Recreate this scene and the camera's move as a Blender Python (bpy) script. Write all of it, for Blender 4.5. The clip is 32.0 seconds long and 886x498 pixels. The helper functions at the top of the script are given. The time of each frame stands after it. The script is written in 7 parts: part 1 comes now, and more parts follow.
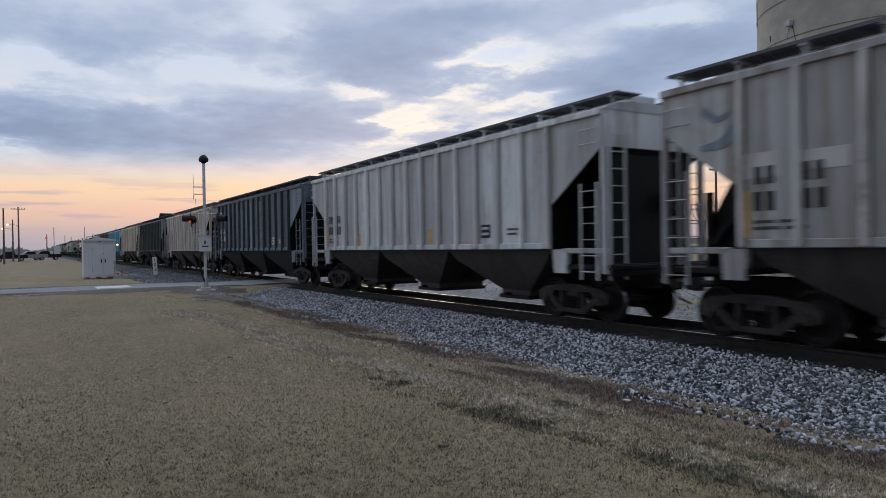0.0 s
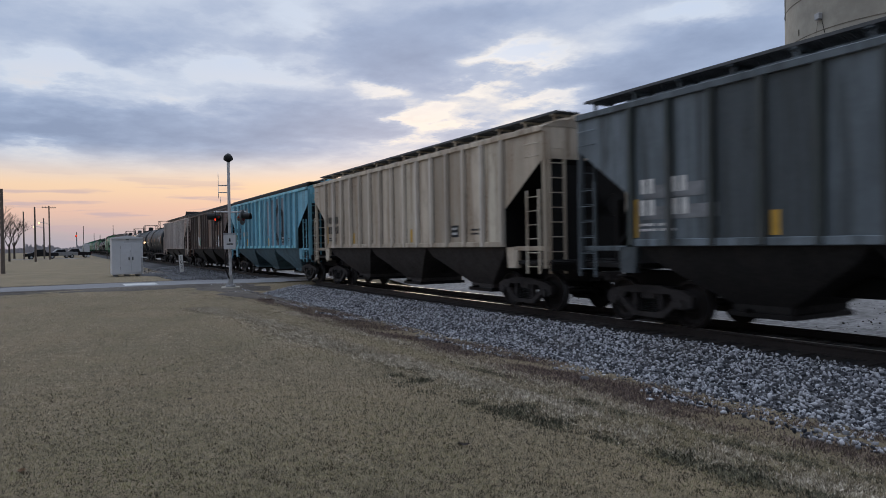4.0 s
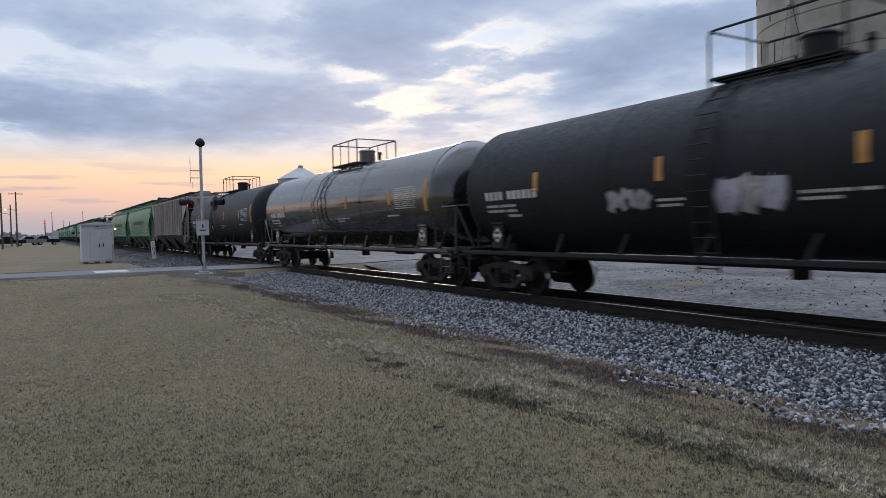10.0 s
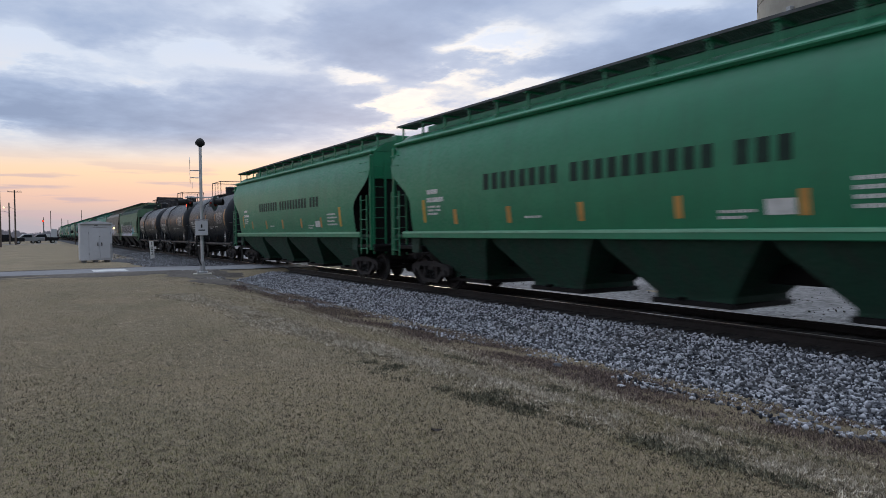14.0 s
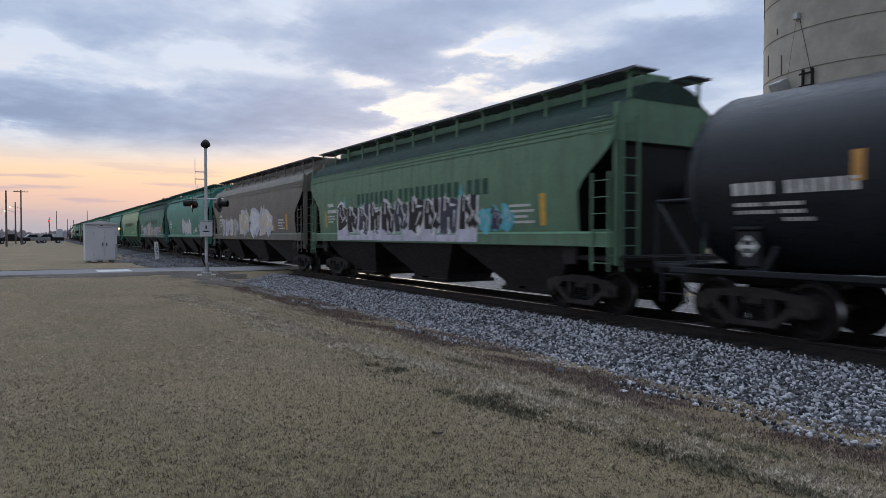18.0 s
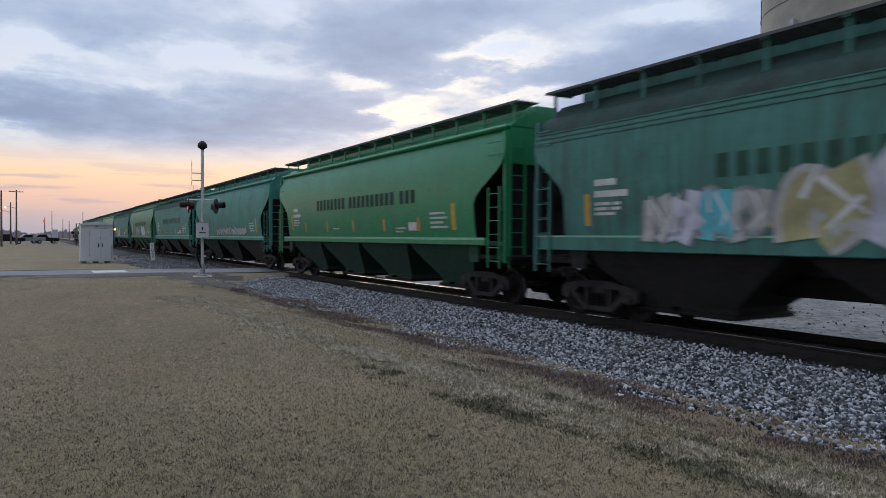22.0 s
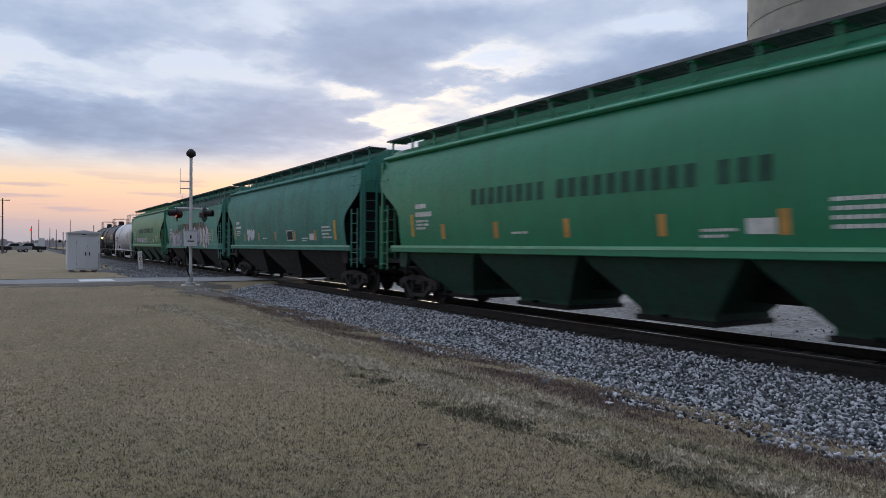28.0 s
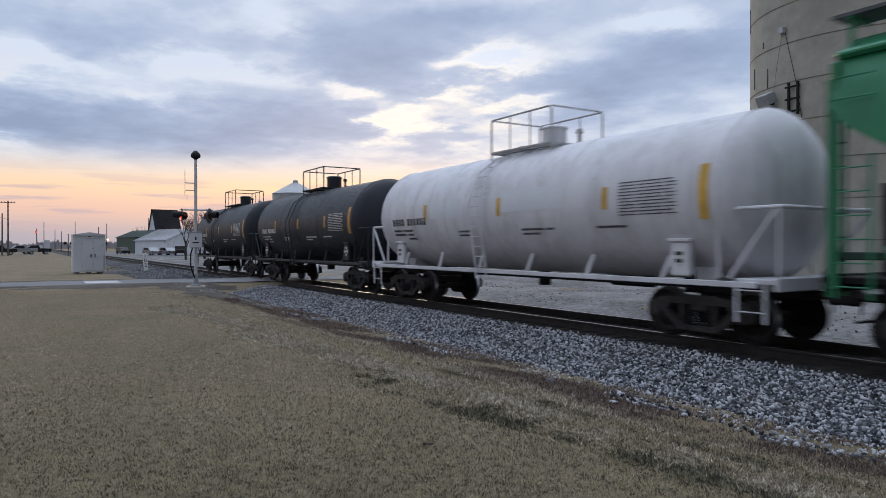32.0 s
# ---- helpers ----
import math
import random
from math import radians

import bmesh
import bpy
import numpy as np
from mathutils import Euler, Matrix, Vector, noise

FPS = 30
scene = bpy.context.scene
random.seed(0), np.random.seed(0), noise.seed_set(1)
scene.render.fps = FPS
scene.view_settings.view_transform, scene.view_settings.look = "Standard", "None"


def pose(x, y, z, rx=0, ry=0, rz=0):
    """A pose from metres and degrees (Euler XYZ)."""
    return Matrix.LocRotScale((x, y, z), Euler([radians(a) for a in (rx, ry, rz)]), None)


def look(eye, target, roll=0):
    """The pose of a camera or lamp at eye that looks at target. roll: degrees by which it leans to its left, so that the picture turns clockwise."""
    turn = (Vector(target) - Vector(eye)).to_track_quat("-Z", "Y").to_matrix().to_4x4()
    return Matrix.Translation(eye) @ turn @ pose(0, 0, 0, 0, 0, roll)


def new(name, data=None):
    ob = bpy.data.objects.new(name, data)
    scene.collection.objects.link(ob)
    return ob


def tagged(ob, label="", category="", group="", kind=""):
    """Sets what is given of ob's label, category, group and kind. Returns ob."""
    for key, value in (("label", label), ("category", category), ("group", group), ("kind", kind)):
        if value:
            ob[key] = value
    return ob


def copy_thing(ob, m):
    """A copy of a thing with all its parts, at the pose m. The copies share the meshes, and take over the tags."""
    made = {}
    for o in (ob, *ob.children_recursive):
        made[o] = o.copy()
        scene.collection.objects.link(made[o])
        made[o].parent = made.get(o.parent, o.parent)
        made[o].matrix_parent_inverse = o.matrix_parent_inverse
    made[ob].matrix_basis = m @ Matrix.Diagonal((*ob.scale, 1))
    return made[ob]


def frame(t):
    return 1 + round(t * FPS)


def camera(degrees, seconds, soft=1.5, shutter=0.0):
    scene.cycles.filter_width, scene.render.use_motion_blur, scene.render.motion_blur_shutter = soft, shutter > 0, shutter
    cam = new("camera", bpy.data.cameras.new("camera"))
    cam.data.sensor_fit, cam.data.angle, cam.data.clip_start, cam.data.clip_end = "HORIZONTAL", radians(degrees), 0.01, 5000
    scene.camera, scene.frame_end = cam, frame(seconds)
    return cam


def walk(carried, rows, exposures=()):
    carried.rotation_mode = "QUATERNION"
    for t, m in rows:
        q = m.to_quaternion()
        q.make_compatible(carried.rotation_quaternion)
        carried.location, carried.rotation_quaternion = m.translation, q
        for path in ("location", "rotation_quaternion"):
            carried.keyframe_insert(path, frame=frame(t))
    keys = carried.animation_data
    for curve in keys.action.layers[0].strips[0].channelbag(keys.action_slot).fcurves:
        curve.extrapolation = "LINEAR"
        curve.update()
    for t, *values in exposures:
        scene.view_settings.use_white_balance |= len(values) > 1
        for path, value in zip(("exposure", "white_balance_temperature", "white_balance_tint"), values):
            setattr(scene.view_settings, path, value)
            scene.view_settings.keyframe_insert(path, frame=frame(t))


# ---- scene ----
cam = camera(66.3, 32.0, soft=0.5, shutter=0.26)
PATH = [
    (0.0, pose(0.004, -0.034, 1.721, 89.665, 0.945, 58.969)),
    (0.5, pose(0.024, -0.019, 1.726, 89.532, 0.847, 58.513)),
    (1.0, pose(0.039, -0.010, 1.718, 89.561, 0.838, 58.498)),
    (1.5, pose(0.030, -0.011, 1.721, 89.458, 0.860, 58.994)),
    (2.0, pose(0.024, -0.014, 1.715, 89.469, 1.028, 60.355)),
    (2.5, pose(0.022, -0.017, 1.716, 89.456, 1.176, 60.849)),
    (3.0, pose(0.020, -0.014, 1.719, 89.521, 1.166, 61.085)),
    (3.5, pose(0.011, -0.013, 1.718, 89.550, 1.075, 61.027)),
    (5.5, pose(0.017, -0.019, 1.716, 89.070, 0.749, 60.044)),
    (6.0, pose(0.019, -0.022, 1.716, 88.929, 0.674, 59.537)),
    (6.5, pose(0.025, -0.021, 1.721, 88.784, 0.565, 58.934)),
    (7.0, pose(0.032, -0.016, 1.723, 88.424, 0.571, 58.620)),
    (7.5, pose(0.028, -0.015, 1.717, 88.250, 0.799, 58.839)),
    (8.0, pose(0.020, -0.009, 1.712, 88.228, 1.032, 59.271)),
    (8.5, pose(0.019, -0.004, 1.706, 88.205, 1.241, 59.398)),
    (9.0, pose(0.022, -0.003, 1.702, 88.209, 1.247, 59.335)),
    (9.5, pose(0.017, 0.001, 1.708, 88.271, 1.248, 59.081)),
    (10.0, pose(0.019, 0.003, 1.709, 88.229, 1.216, 58.878)),
    (10.5, pose(0.020, -0.002, 1.707, 88.175, 1.177, 58.829)),
    (11.0, pose(0.019, 0.000, 1.710, 88.246, 1.106, 58.882)),
    (11.5, pose(0.016, -0.002, 1.705, 88.295, 0.994, 58.781)),
    (12.0, pose(0.009, 0.002, 1.702, 88.247, 0.925, 58.745)),
    (12.5, pose(0.002, 0.003, 1.697, 88.359, 0.786, 58.692)),
    (13.0, pose(-0.000, -0.000, 1.700, 88.400, 0.600, 58.758)),
    (13.5, pose(-0.001, 0.003, 1.705, 88.448, 0.620, 58.780)),
    (14.0, pose(0.003, 0.001, 1.703, 88.466, 0.574, 58.785)),
    (14.5, pose(0.004, 0.000, 1.705, 88.527, 0.473, 58.804)),
    (16.5, pose(0.004, 0.010, 1.703, 88.773, 0.268, 59.177)),
    (17.0, pose(-0.002, 0.013, 1.698, 88.800, 0.182, 59.157)),
    (17.5, pose(-0.007, 0.014, 1.696, 88.808, 0.069, 59.152)),
    (18.0, pose(-0.007, 0.020, 1.691, 88.793, 0.016, 59.149)),
    (18.5, pose(-0.013, 0.016, 1.695, 88.800, -0.040, 59.102)),
    (19.0, pose(-0.007, 0.014, 1.693, 88.921, -0.061, 58.954)),
    (19.5, pose(-0.003, 0.013, 1.696, 88.962, -0.027, 58.890)),
    (20.0, pose(-0.002, 0.012, 1.695, 88.968, -0.040, 58.887)),
    (20.5, pose(-0.004, 0.007, 1.691, 88.950, -0.126, 58.863)),
    (21.0, pose(-0.003, 0.008, 1.694, 88.857, -0.260, 58.811)),
    (21.5, pose(-0.006, 0.008, 1.692, 88.929, -0.272, 59.037)),
    (22.0, pose(-0.007, 0.009, 1.691, 89.043, -0.361, 58.844)),
    (22.5, pose(-0.011, 0.010, 1.690, 89.126, -0.373, 58.806)),
    (23.0, pose(-0.017, 0.020, 1.689, 89.077, -0.392, 58.755)),
    (23.5, pose(-0.017, 0.031, 1.683, 89.087, -0.448, 58.576)),
    (24.0, pose(-0.024, 0.042, 1.686, 89.004, -0.465, 58.547)),
    (24.5, pose(-0.028, 0.040, 1.682, 89.104, -0.365, 58.432)),
    (25.0, pose(-0.032, 0.035, 1.679, 89.233, -0.269, 58.369)),
    (25.5, pose(-0.029, 0.030, 1.679, 89.421, -0.291, 58.183)),
    (27.5, pose(-0.022, 0.029, 1.684, 89.733, -0.368, 58.074)),
    (28.0, pose(-0.019, 0.033, 1.681, 89.767, -0.327, 58.010)),
    (28.5, pose(-0.013, 0.027, 1.681, 89.718, -0.320, 58.113)),
    (29.0, pose(-0.006, 0.019, 1.686, 89.727, -0.262, 58.111)),
    (29.5, pose(0.004, 0.011, 1.689, 89.807, -0.192, 58.139)),
    (30.0, pose(0.011, 0.007, 1.690, 89.822, -0.165, 58.132)),
    (30.5, pose(0.017, 0.002, 1.688, 89.800, -0.137, 58.190)),
    (31.0, pose(0.024, -0.003, 1.695, 89.807, -0.051, 58.272)),
    (31.5, pose(0.030, -0.004, 1.695, 89.798, -0.033, 58.320)),
    (32.0, pose(0.033, -0.007, 1.695, 89.736, 0.011, 58.331)),
]
walk(cam, PATH, [(0.0, -0.12), (6.0, -0.15), (8.5, 0.0), (32.0, 0.0)])

# ---- light ----
SUN_AZ = radians(180 - 27)          # low behind the clouds, beyond the train
SUN_EL = radians(9)
ZENITH = 1.7
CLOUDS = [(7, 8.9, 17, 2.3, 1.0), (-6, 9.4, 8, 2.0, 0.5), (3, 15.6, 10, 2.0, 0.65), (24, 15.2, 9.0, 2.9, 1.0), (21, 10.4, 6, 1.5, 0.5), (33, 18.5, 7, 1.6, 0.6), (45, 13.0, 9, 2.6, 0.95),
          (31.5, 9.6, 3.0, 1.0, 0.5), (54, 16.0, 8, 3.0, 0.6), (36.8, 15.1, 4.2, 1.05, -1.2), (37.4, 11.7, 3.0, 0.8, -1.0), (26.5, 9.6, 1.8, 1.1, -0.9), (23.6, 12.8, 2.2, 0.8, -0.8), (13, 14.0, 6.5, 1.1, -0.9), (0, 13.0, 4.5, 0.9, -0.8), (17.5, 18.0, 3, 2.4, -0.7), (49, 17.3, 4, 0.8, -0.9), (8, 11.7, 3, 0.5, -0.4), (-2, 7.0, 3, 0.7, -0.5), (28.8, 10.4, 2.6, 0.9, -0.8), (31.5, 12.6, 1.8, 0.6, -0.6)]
world = bpy.data.worlds.new("dusk_sky")
scene.world = world
world.use_nodes = True
wn, wl = world.node_tree.nodes, world.node_tree.links
wn.clear()


def wnode(kind, **sets):
    n = wn.new(kind)
    for key, value in sets.items():
        if key == "op":
            n.operation = value
        elif key == "vals":
            for i, v in value.items():
                n.inputs[i].default_value = v
    return n


def wmath(op, a, b=None, c=None, clamp=False):
    n = wn.new("ShaderNodeMath")
    n.operation, n.use_clamp = op, clamp
    for i, v in enumerate((a, b, c)):
        if v is None:
            continue
        if isinstance(v, (int, float)):
            n.inputs[i].default_value = v
        else:
            wl.new(v, n.inputs[i])
    return n.outputs[0]


def wmix(fac, a, b):
    n = wn.new("ShaderNodeMix")
    n.data_type = "RGBA"
    for i, v in ((0, fac), (6, a), (7, b)):
        if isinstance(v, (int, float)):
            n.inputs[i].default_value = v
        elif isinstance(v, tuple):
            n.inputs[i].default_value = (*v, 1)
        else:
            wl.new(v, n.inputs[i])
    return n.outputs[2]


def wstep(v, lo, hi):
    n = wn.new("ShaderNodeMapRange")
    n.interpolation_type = "SMOOTHSTEP"
    wl.new(v, n.inputs[0])
    n.inputs[1].default_value, n.inputs[2].default_value = lo, hi
    return n.outputs[0]


def build_sky():
    geo = wn.new("ShaderNodeTexCoord")
    sep = wn.new("ShaderNodeSeparateXYZ")
    wl.new(geo.outputs["Generated"], sep.inputs[0])
    x, y, z = sep.outputs
    zc = wmath("MAXIMUM", z, 0.0)
    # azimuth from the -x axis towards +y, elevation, both in degrees
    az = wmath("MULTIPLY", wmath("ARCTAN2", y, wmath("MULTIPLY", x, -1.0)), 57.2958)
    el = wmath("MULTIPLY", wmath("ARCSINE", z), 57.2958)
    # cloud field on a high flat layer
    den = wmath("ADD", zc, 0.10)
    comb = wn.new("ShaderNodeCombineXYZ")
    wl.new(wmath("DIVIDE", x, den), comb.inputs[0])
    wl.new(wmath("DIVIDE", y, den), comb.inputs[1])

    def cloud(scale, detail, rough, off):
        mp = wn.new("ShaderNodeMapping")
        mp.inputs["Location"].default_value = off
        wl.new(comb.outputs[0], mp.inputs[0])
        nz = wn.new("ShaderNodeTexNoise")
        nz.inputs["Scale"].default_value = scale
        nz.inputs["Detail"].default_value = detail
        nz.inputs["Roughness"].default_value = rough
        wl.new(mp.outputs[0], nz.inputs["Vector"])
        return nz.outputs[0]

    c1 = cloud(1.4, 7, 0.52, (3.1, 1.7, 0))
    c2 = cloud(3.4, 8, 0.58, (7.7, 2.2, 0))
    w1 = cloud(2.6, 5, 0.60, (1.3, 9.2, 3.0))
    w2 = cloud(3.1, 5, 0.60, (5.3, 4.2, 7.0))
    wa = wmath("MULTIPLY_ADD", wmath("SUBTRACT", w1, 0.5), 11.0, az)
    we = wmath("MULTIPLY_ADD", wmath("SUBTRACT", w2, 0.5), 5.0, el)
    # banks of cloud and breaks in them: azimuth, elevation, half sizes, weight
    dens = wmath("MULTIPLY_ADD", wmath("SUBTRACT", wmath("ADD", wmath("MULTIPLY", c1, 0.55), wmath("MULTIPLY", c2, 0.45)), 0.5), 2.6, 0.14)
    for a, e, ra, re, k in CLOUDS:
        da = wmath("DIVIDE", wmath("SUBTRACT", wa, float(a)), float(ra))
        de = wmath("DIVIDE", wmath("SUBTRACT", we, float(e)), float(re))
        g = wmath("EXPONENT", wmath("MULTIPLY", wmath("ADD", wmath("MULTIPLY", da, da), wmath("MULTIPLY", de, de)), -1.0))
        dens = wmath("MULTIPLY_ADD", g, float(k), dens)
    # clear air: lilac haze, orange, cream, then pale blue
    air = wmix(wstep(el, 0.4, 3.2), (0.42, 0.42, 0.50), (0.84, 0.56, 0.47))
    air = wmix(wstep(el, 2.6, 4.9), air, (0.98, 0.70, 0.49))
    air = wmix(wstep(el, 4.4, 7.4), air, (0.92, 0.80, 0.70))
    air = wmix(wstep(el, 7.4, 16.0), air, (0.60, 0.72, 0.94))
    sunward = wstep(wmath("ABSOLUTE", wmath("SUBTRACT", az, 22.0)), 120.0, 45.0)
    air = wmix(sunward, (0.30, 0.335, 0.41), air)
    # thin lilac streaks low over the horizon
    low = wn.new("ShaderNodeCombineXYZ")
    wl.new(wmath("MULTIPLY", az, 0.10), low.inputs[0])
    wl.new(wmath("MULTIPLY", el, 1.1), low.inputs[1])
    ls = wn.new("ShaderNodeTexNoise")
    ls.inputs["Scale"].default_value, ls.inputs["Detail"].default_value = 1.0, 5
    wl.new(low.outputs[0], ls.inputs["Vector"])
    bar = wmath("MULTIPLY", wstep(ls.outputs[0], 0.50, 0.60), wstep(el, 6.5, 3.5))
    air = wmix(wmath("MULTIPLY", bar, 0.75), air, (0.55, 0.44, 0.50))
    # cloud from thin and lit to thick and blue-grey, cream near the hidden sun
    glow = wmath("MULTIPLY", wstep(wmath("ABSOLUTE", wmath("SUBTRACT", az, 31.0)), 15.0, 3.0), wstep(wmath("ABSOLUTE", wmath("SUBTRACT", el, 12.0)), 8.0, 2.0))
    lit = wmix(glow, (0.76, 0.80, 0.86), (1.40, 1.28, 1.13))
    thin = wmix(glow, (0.66, 0.74, 0.88), (1.0, 0.95, 0.90))
    ramp = wn.new("ShaderNodeValToRGB")
    ramp.color_ramp.elements[0].position, ramp.color_ramp.elements[0].color = 0.0, (0.51, 0.595, 0.77, 1)
    ramp.color_ramp.elements[1].position, ramp.color_ramp.elements[1].color = 1.0, (0.265, 0.345, 0.525, 1)
    mid = ramp.color_ramp.elements.new(0.45)
    mid.color = (0.365, 0.46, 0.66, 1)
    wl.new(wmath("DIVIDE", wmath("SUBTRACT", dens, 0.30), 1.1), ramp.inputs[0])
    high = wstep(el, 4.6, 8.2)
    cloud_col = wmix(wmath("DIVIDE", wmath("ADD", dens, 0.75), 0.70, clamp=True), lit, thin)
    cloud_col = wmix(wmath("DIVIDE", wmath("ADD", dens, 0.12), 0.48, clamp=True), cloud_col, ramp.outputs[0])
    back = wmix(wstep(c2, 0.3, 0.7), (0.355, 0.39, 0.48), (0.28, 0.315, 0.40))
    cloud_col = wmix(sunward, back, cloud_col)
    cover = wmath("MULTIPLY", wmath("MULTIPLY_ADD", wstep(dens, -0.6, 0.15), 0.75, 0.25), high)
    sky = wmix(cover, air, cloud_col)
    # an overcast vault grows brighter towards the zenith
    vault = wmath("MULTIPLY_ADD", wstep(el, 24.0, 60.0), ZENITH, 1.0)
    vec = wn.new("ShaderNodeVectorMath")
    vec.operation = "SCALE"
    wl.new(sky, vec.inputs[0])
    wl.new(vault, vec.inputs["Scale"])
    nish = wn.new("ShaderNodeTexSky")
    nish.sky_type = "NISHITA"
    nish.sun_disc = False
    nish.sun_elevation = radians(3)
    nish.sun_rotation = radians(90) - SUN_AZ
    sky = wmix(0.010, vec.outputs[0], nish.outputs[0])
    sky = wmix(wstep(el, 0.0, -1.0), sky, (0.10, 0.10, 0.10))
    bg = wn.new("ShaderNodeBackground")
    wl.new(sky, bg.inputs[0])
    bg.inputs[1].default_value = 1.0
    out = wn.new("ShaderNodeOutputWorld")
    wl.new(bg.outputs[0], out.inputs[0])


build_sky()
sun = new("sun", bpy.data.lights.new("sun", "SUN"))
sun.data.energy, sun.data.angle, sun.data.color = 0.4, radians(14), (1.0, 0.80, 0.60)
sun.matrix_world = look((0, 0, 0), (-math.cos(SUN_AZ) * math.cos(SUN_EL), -math.sin(SUN_AZ) * math.cos(SUN_EL), -math.sin(SUN_EL)))
scene.view_settings.exposure = 0.0

# ---- materials ----


def material(name, rough=0.7, metal=0.0, spec=0.4):
    m = bpy.data.materials.new(name)
    m.use_nodes = True
    b = m.node_tree.nodes["Principled BSDF"]
    b.inputs["Roughness"].default_value = rough
    b.inputs["Metallic"].default_value = metal
    b.inputs["Specular IOR Level"].default_value = spec
    return m, m.node_tree.nodes, m.node_tree.links, b


def noise_of(nt, lk, src, scale, detail=4, rough=0.6, stretch=None):
    vec = src
    if stretch:
        mp = nt.new("ShaderNodeMapping")
        mp.inputs["Scale"].default_value = stretch
        lk.new(src, mp.inputs[0])
        vec = mp.outputs[0]
    n = nt.new("ShaderNodeTexNoise")
    n.inputs["Scale"].default_value = scale
    n.inputs["Detail"].default_value = detail
    n.inputs["Roughness"].default_value = rough
    lk.new(vec, n.inputs["Vector"])
    return n.outputs[0]


def ramp_of(nt, lk, src, lo, hi, a=0.0, b=1.0):
    r = nt.new("ShaderNodeMapRange")
    r.interpolation_type = "SMOOTHSTEP"
    lk.new(src, r.inputs[0])
    for i, v in enumerate((lo, hi, a, b)):
        r.inputs[1 + i].default_value = v
    return r.outputs[0]


def mix_of(nt, lk, fac, a, b):
    n = nt.new("ShaderNodeMix")
    n.data_type = "RGBA"
    for i, v in ((0, fac), (6, a), (7, b)):
        if isinstance(v, (int, float)):
            n.inputs[i].default_value = v
        elif isinstance(v, tuple):
            n.inputs[i].default_value = (*v, 1)
        else:
            lk.new(v, n.inputs[i])
    return n.outputs[2]


def mul_of(nt, lk, a, b, op="MULTIPLY"):
    n = nt.new("ShaderNodeMath")
    n.operation = op
    for i, v in enumerate((a, b)):
        if isinstance(v, (int, float)):
            n.inputs[i].default_value = v
        else:
            lk.new(v, n.inputs[i])
    return n.outputs[0]


def relief(nt, lk, bsdf, height, strength, dist=0.01):
    bp = nt.new("ShaderNodeBump")
    bp.inputs["Strength"].default_value = strength
    bp.inputs["Distance"].default_value = dist
    lk.new(height, bp.inputs["Height"])
    lk.new(bp.outputs[0], bsdf.inputs["Normal"])


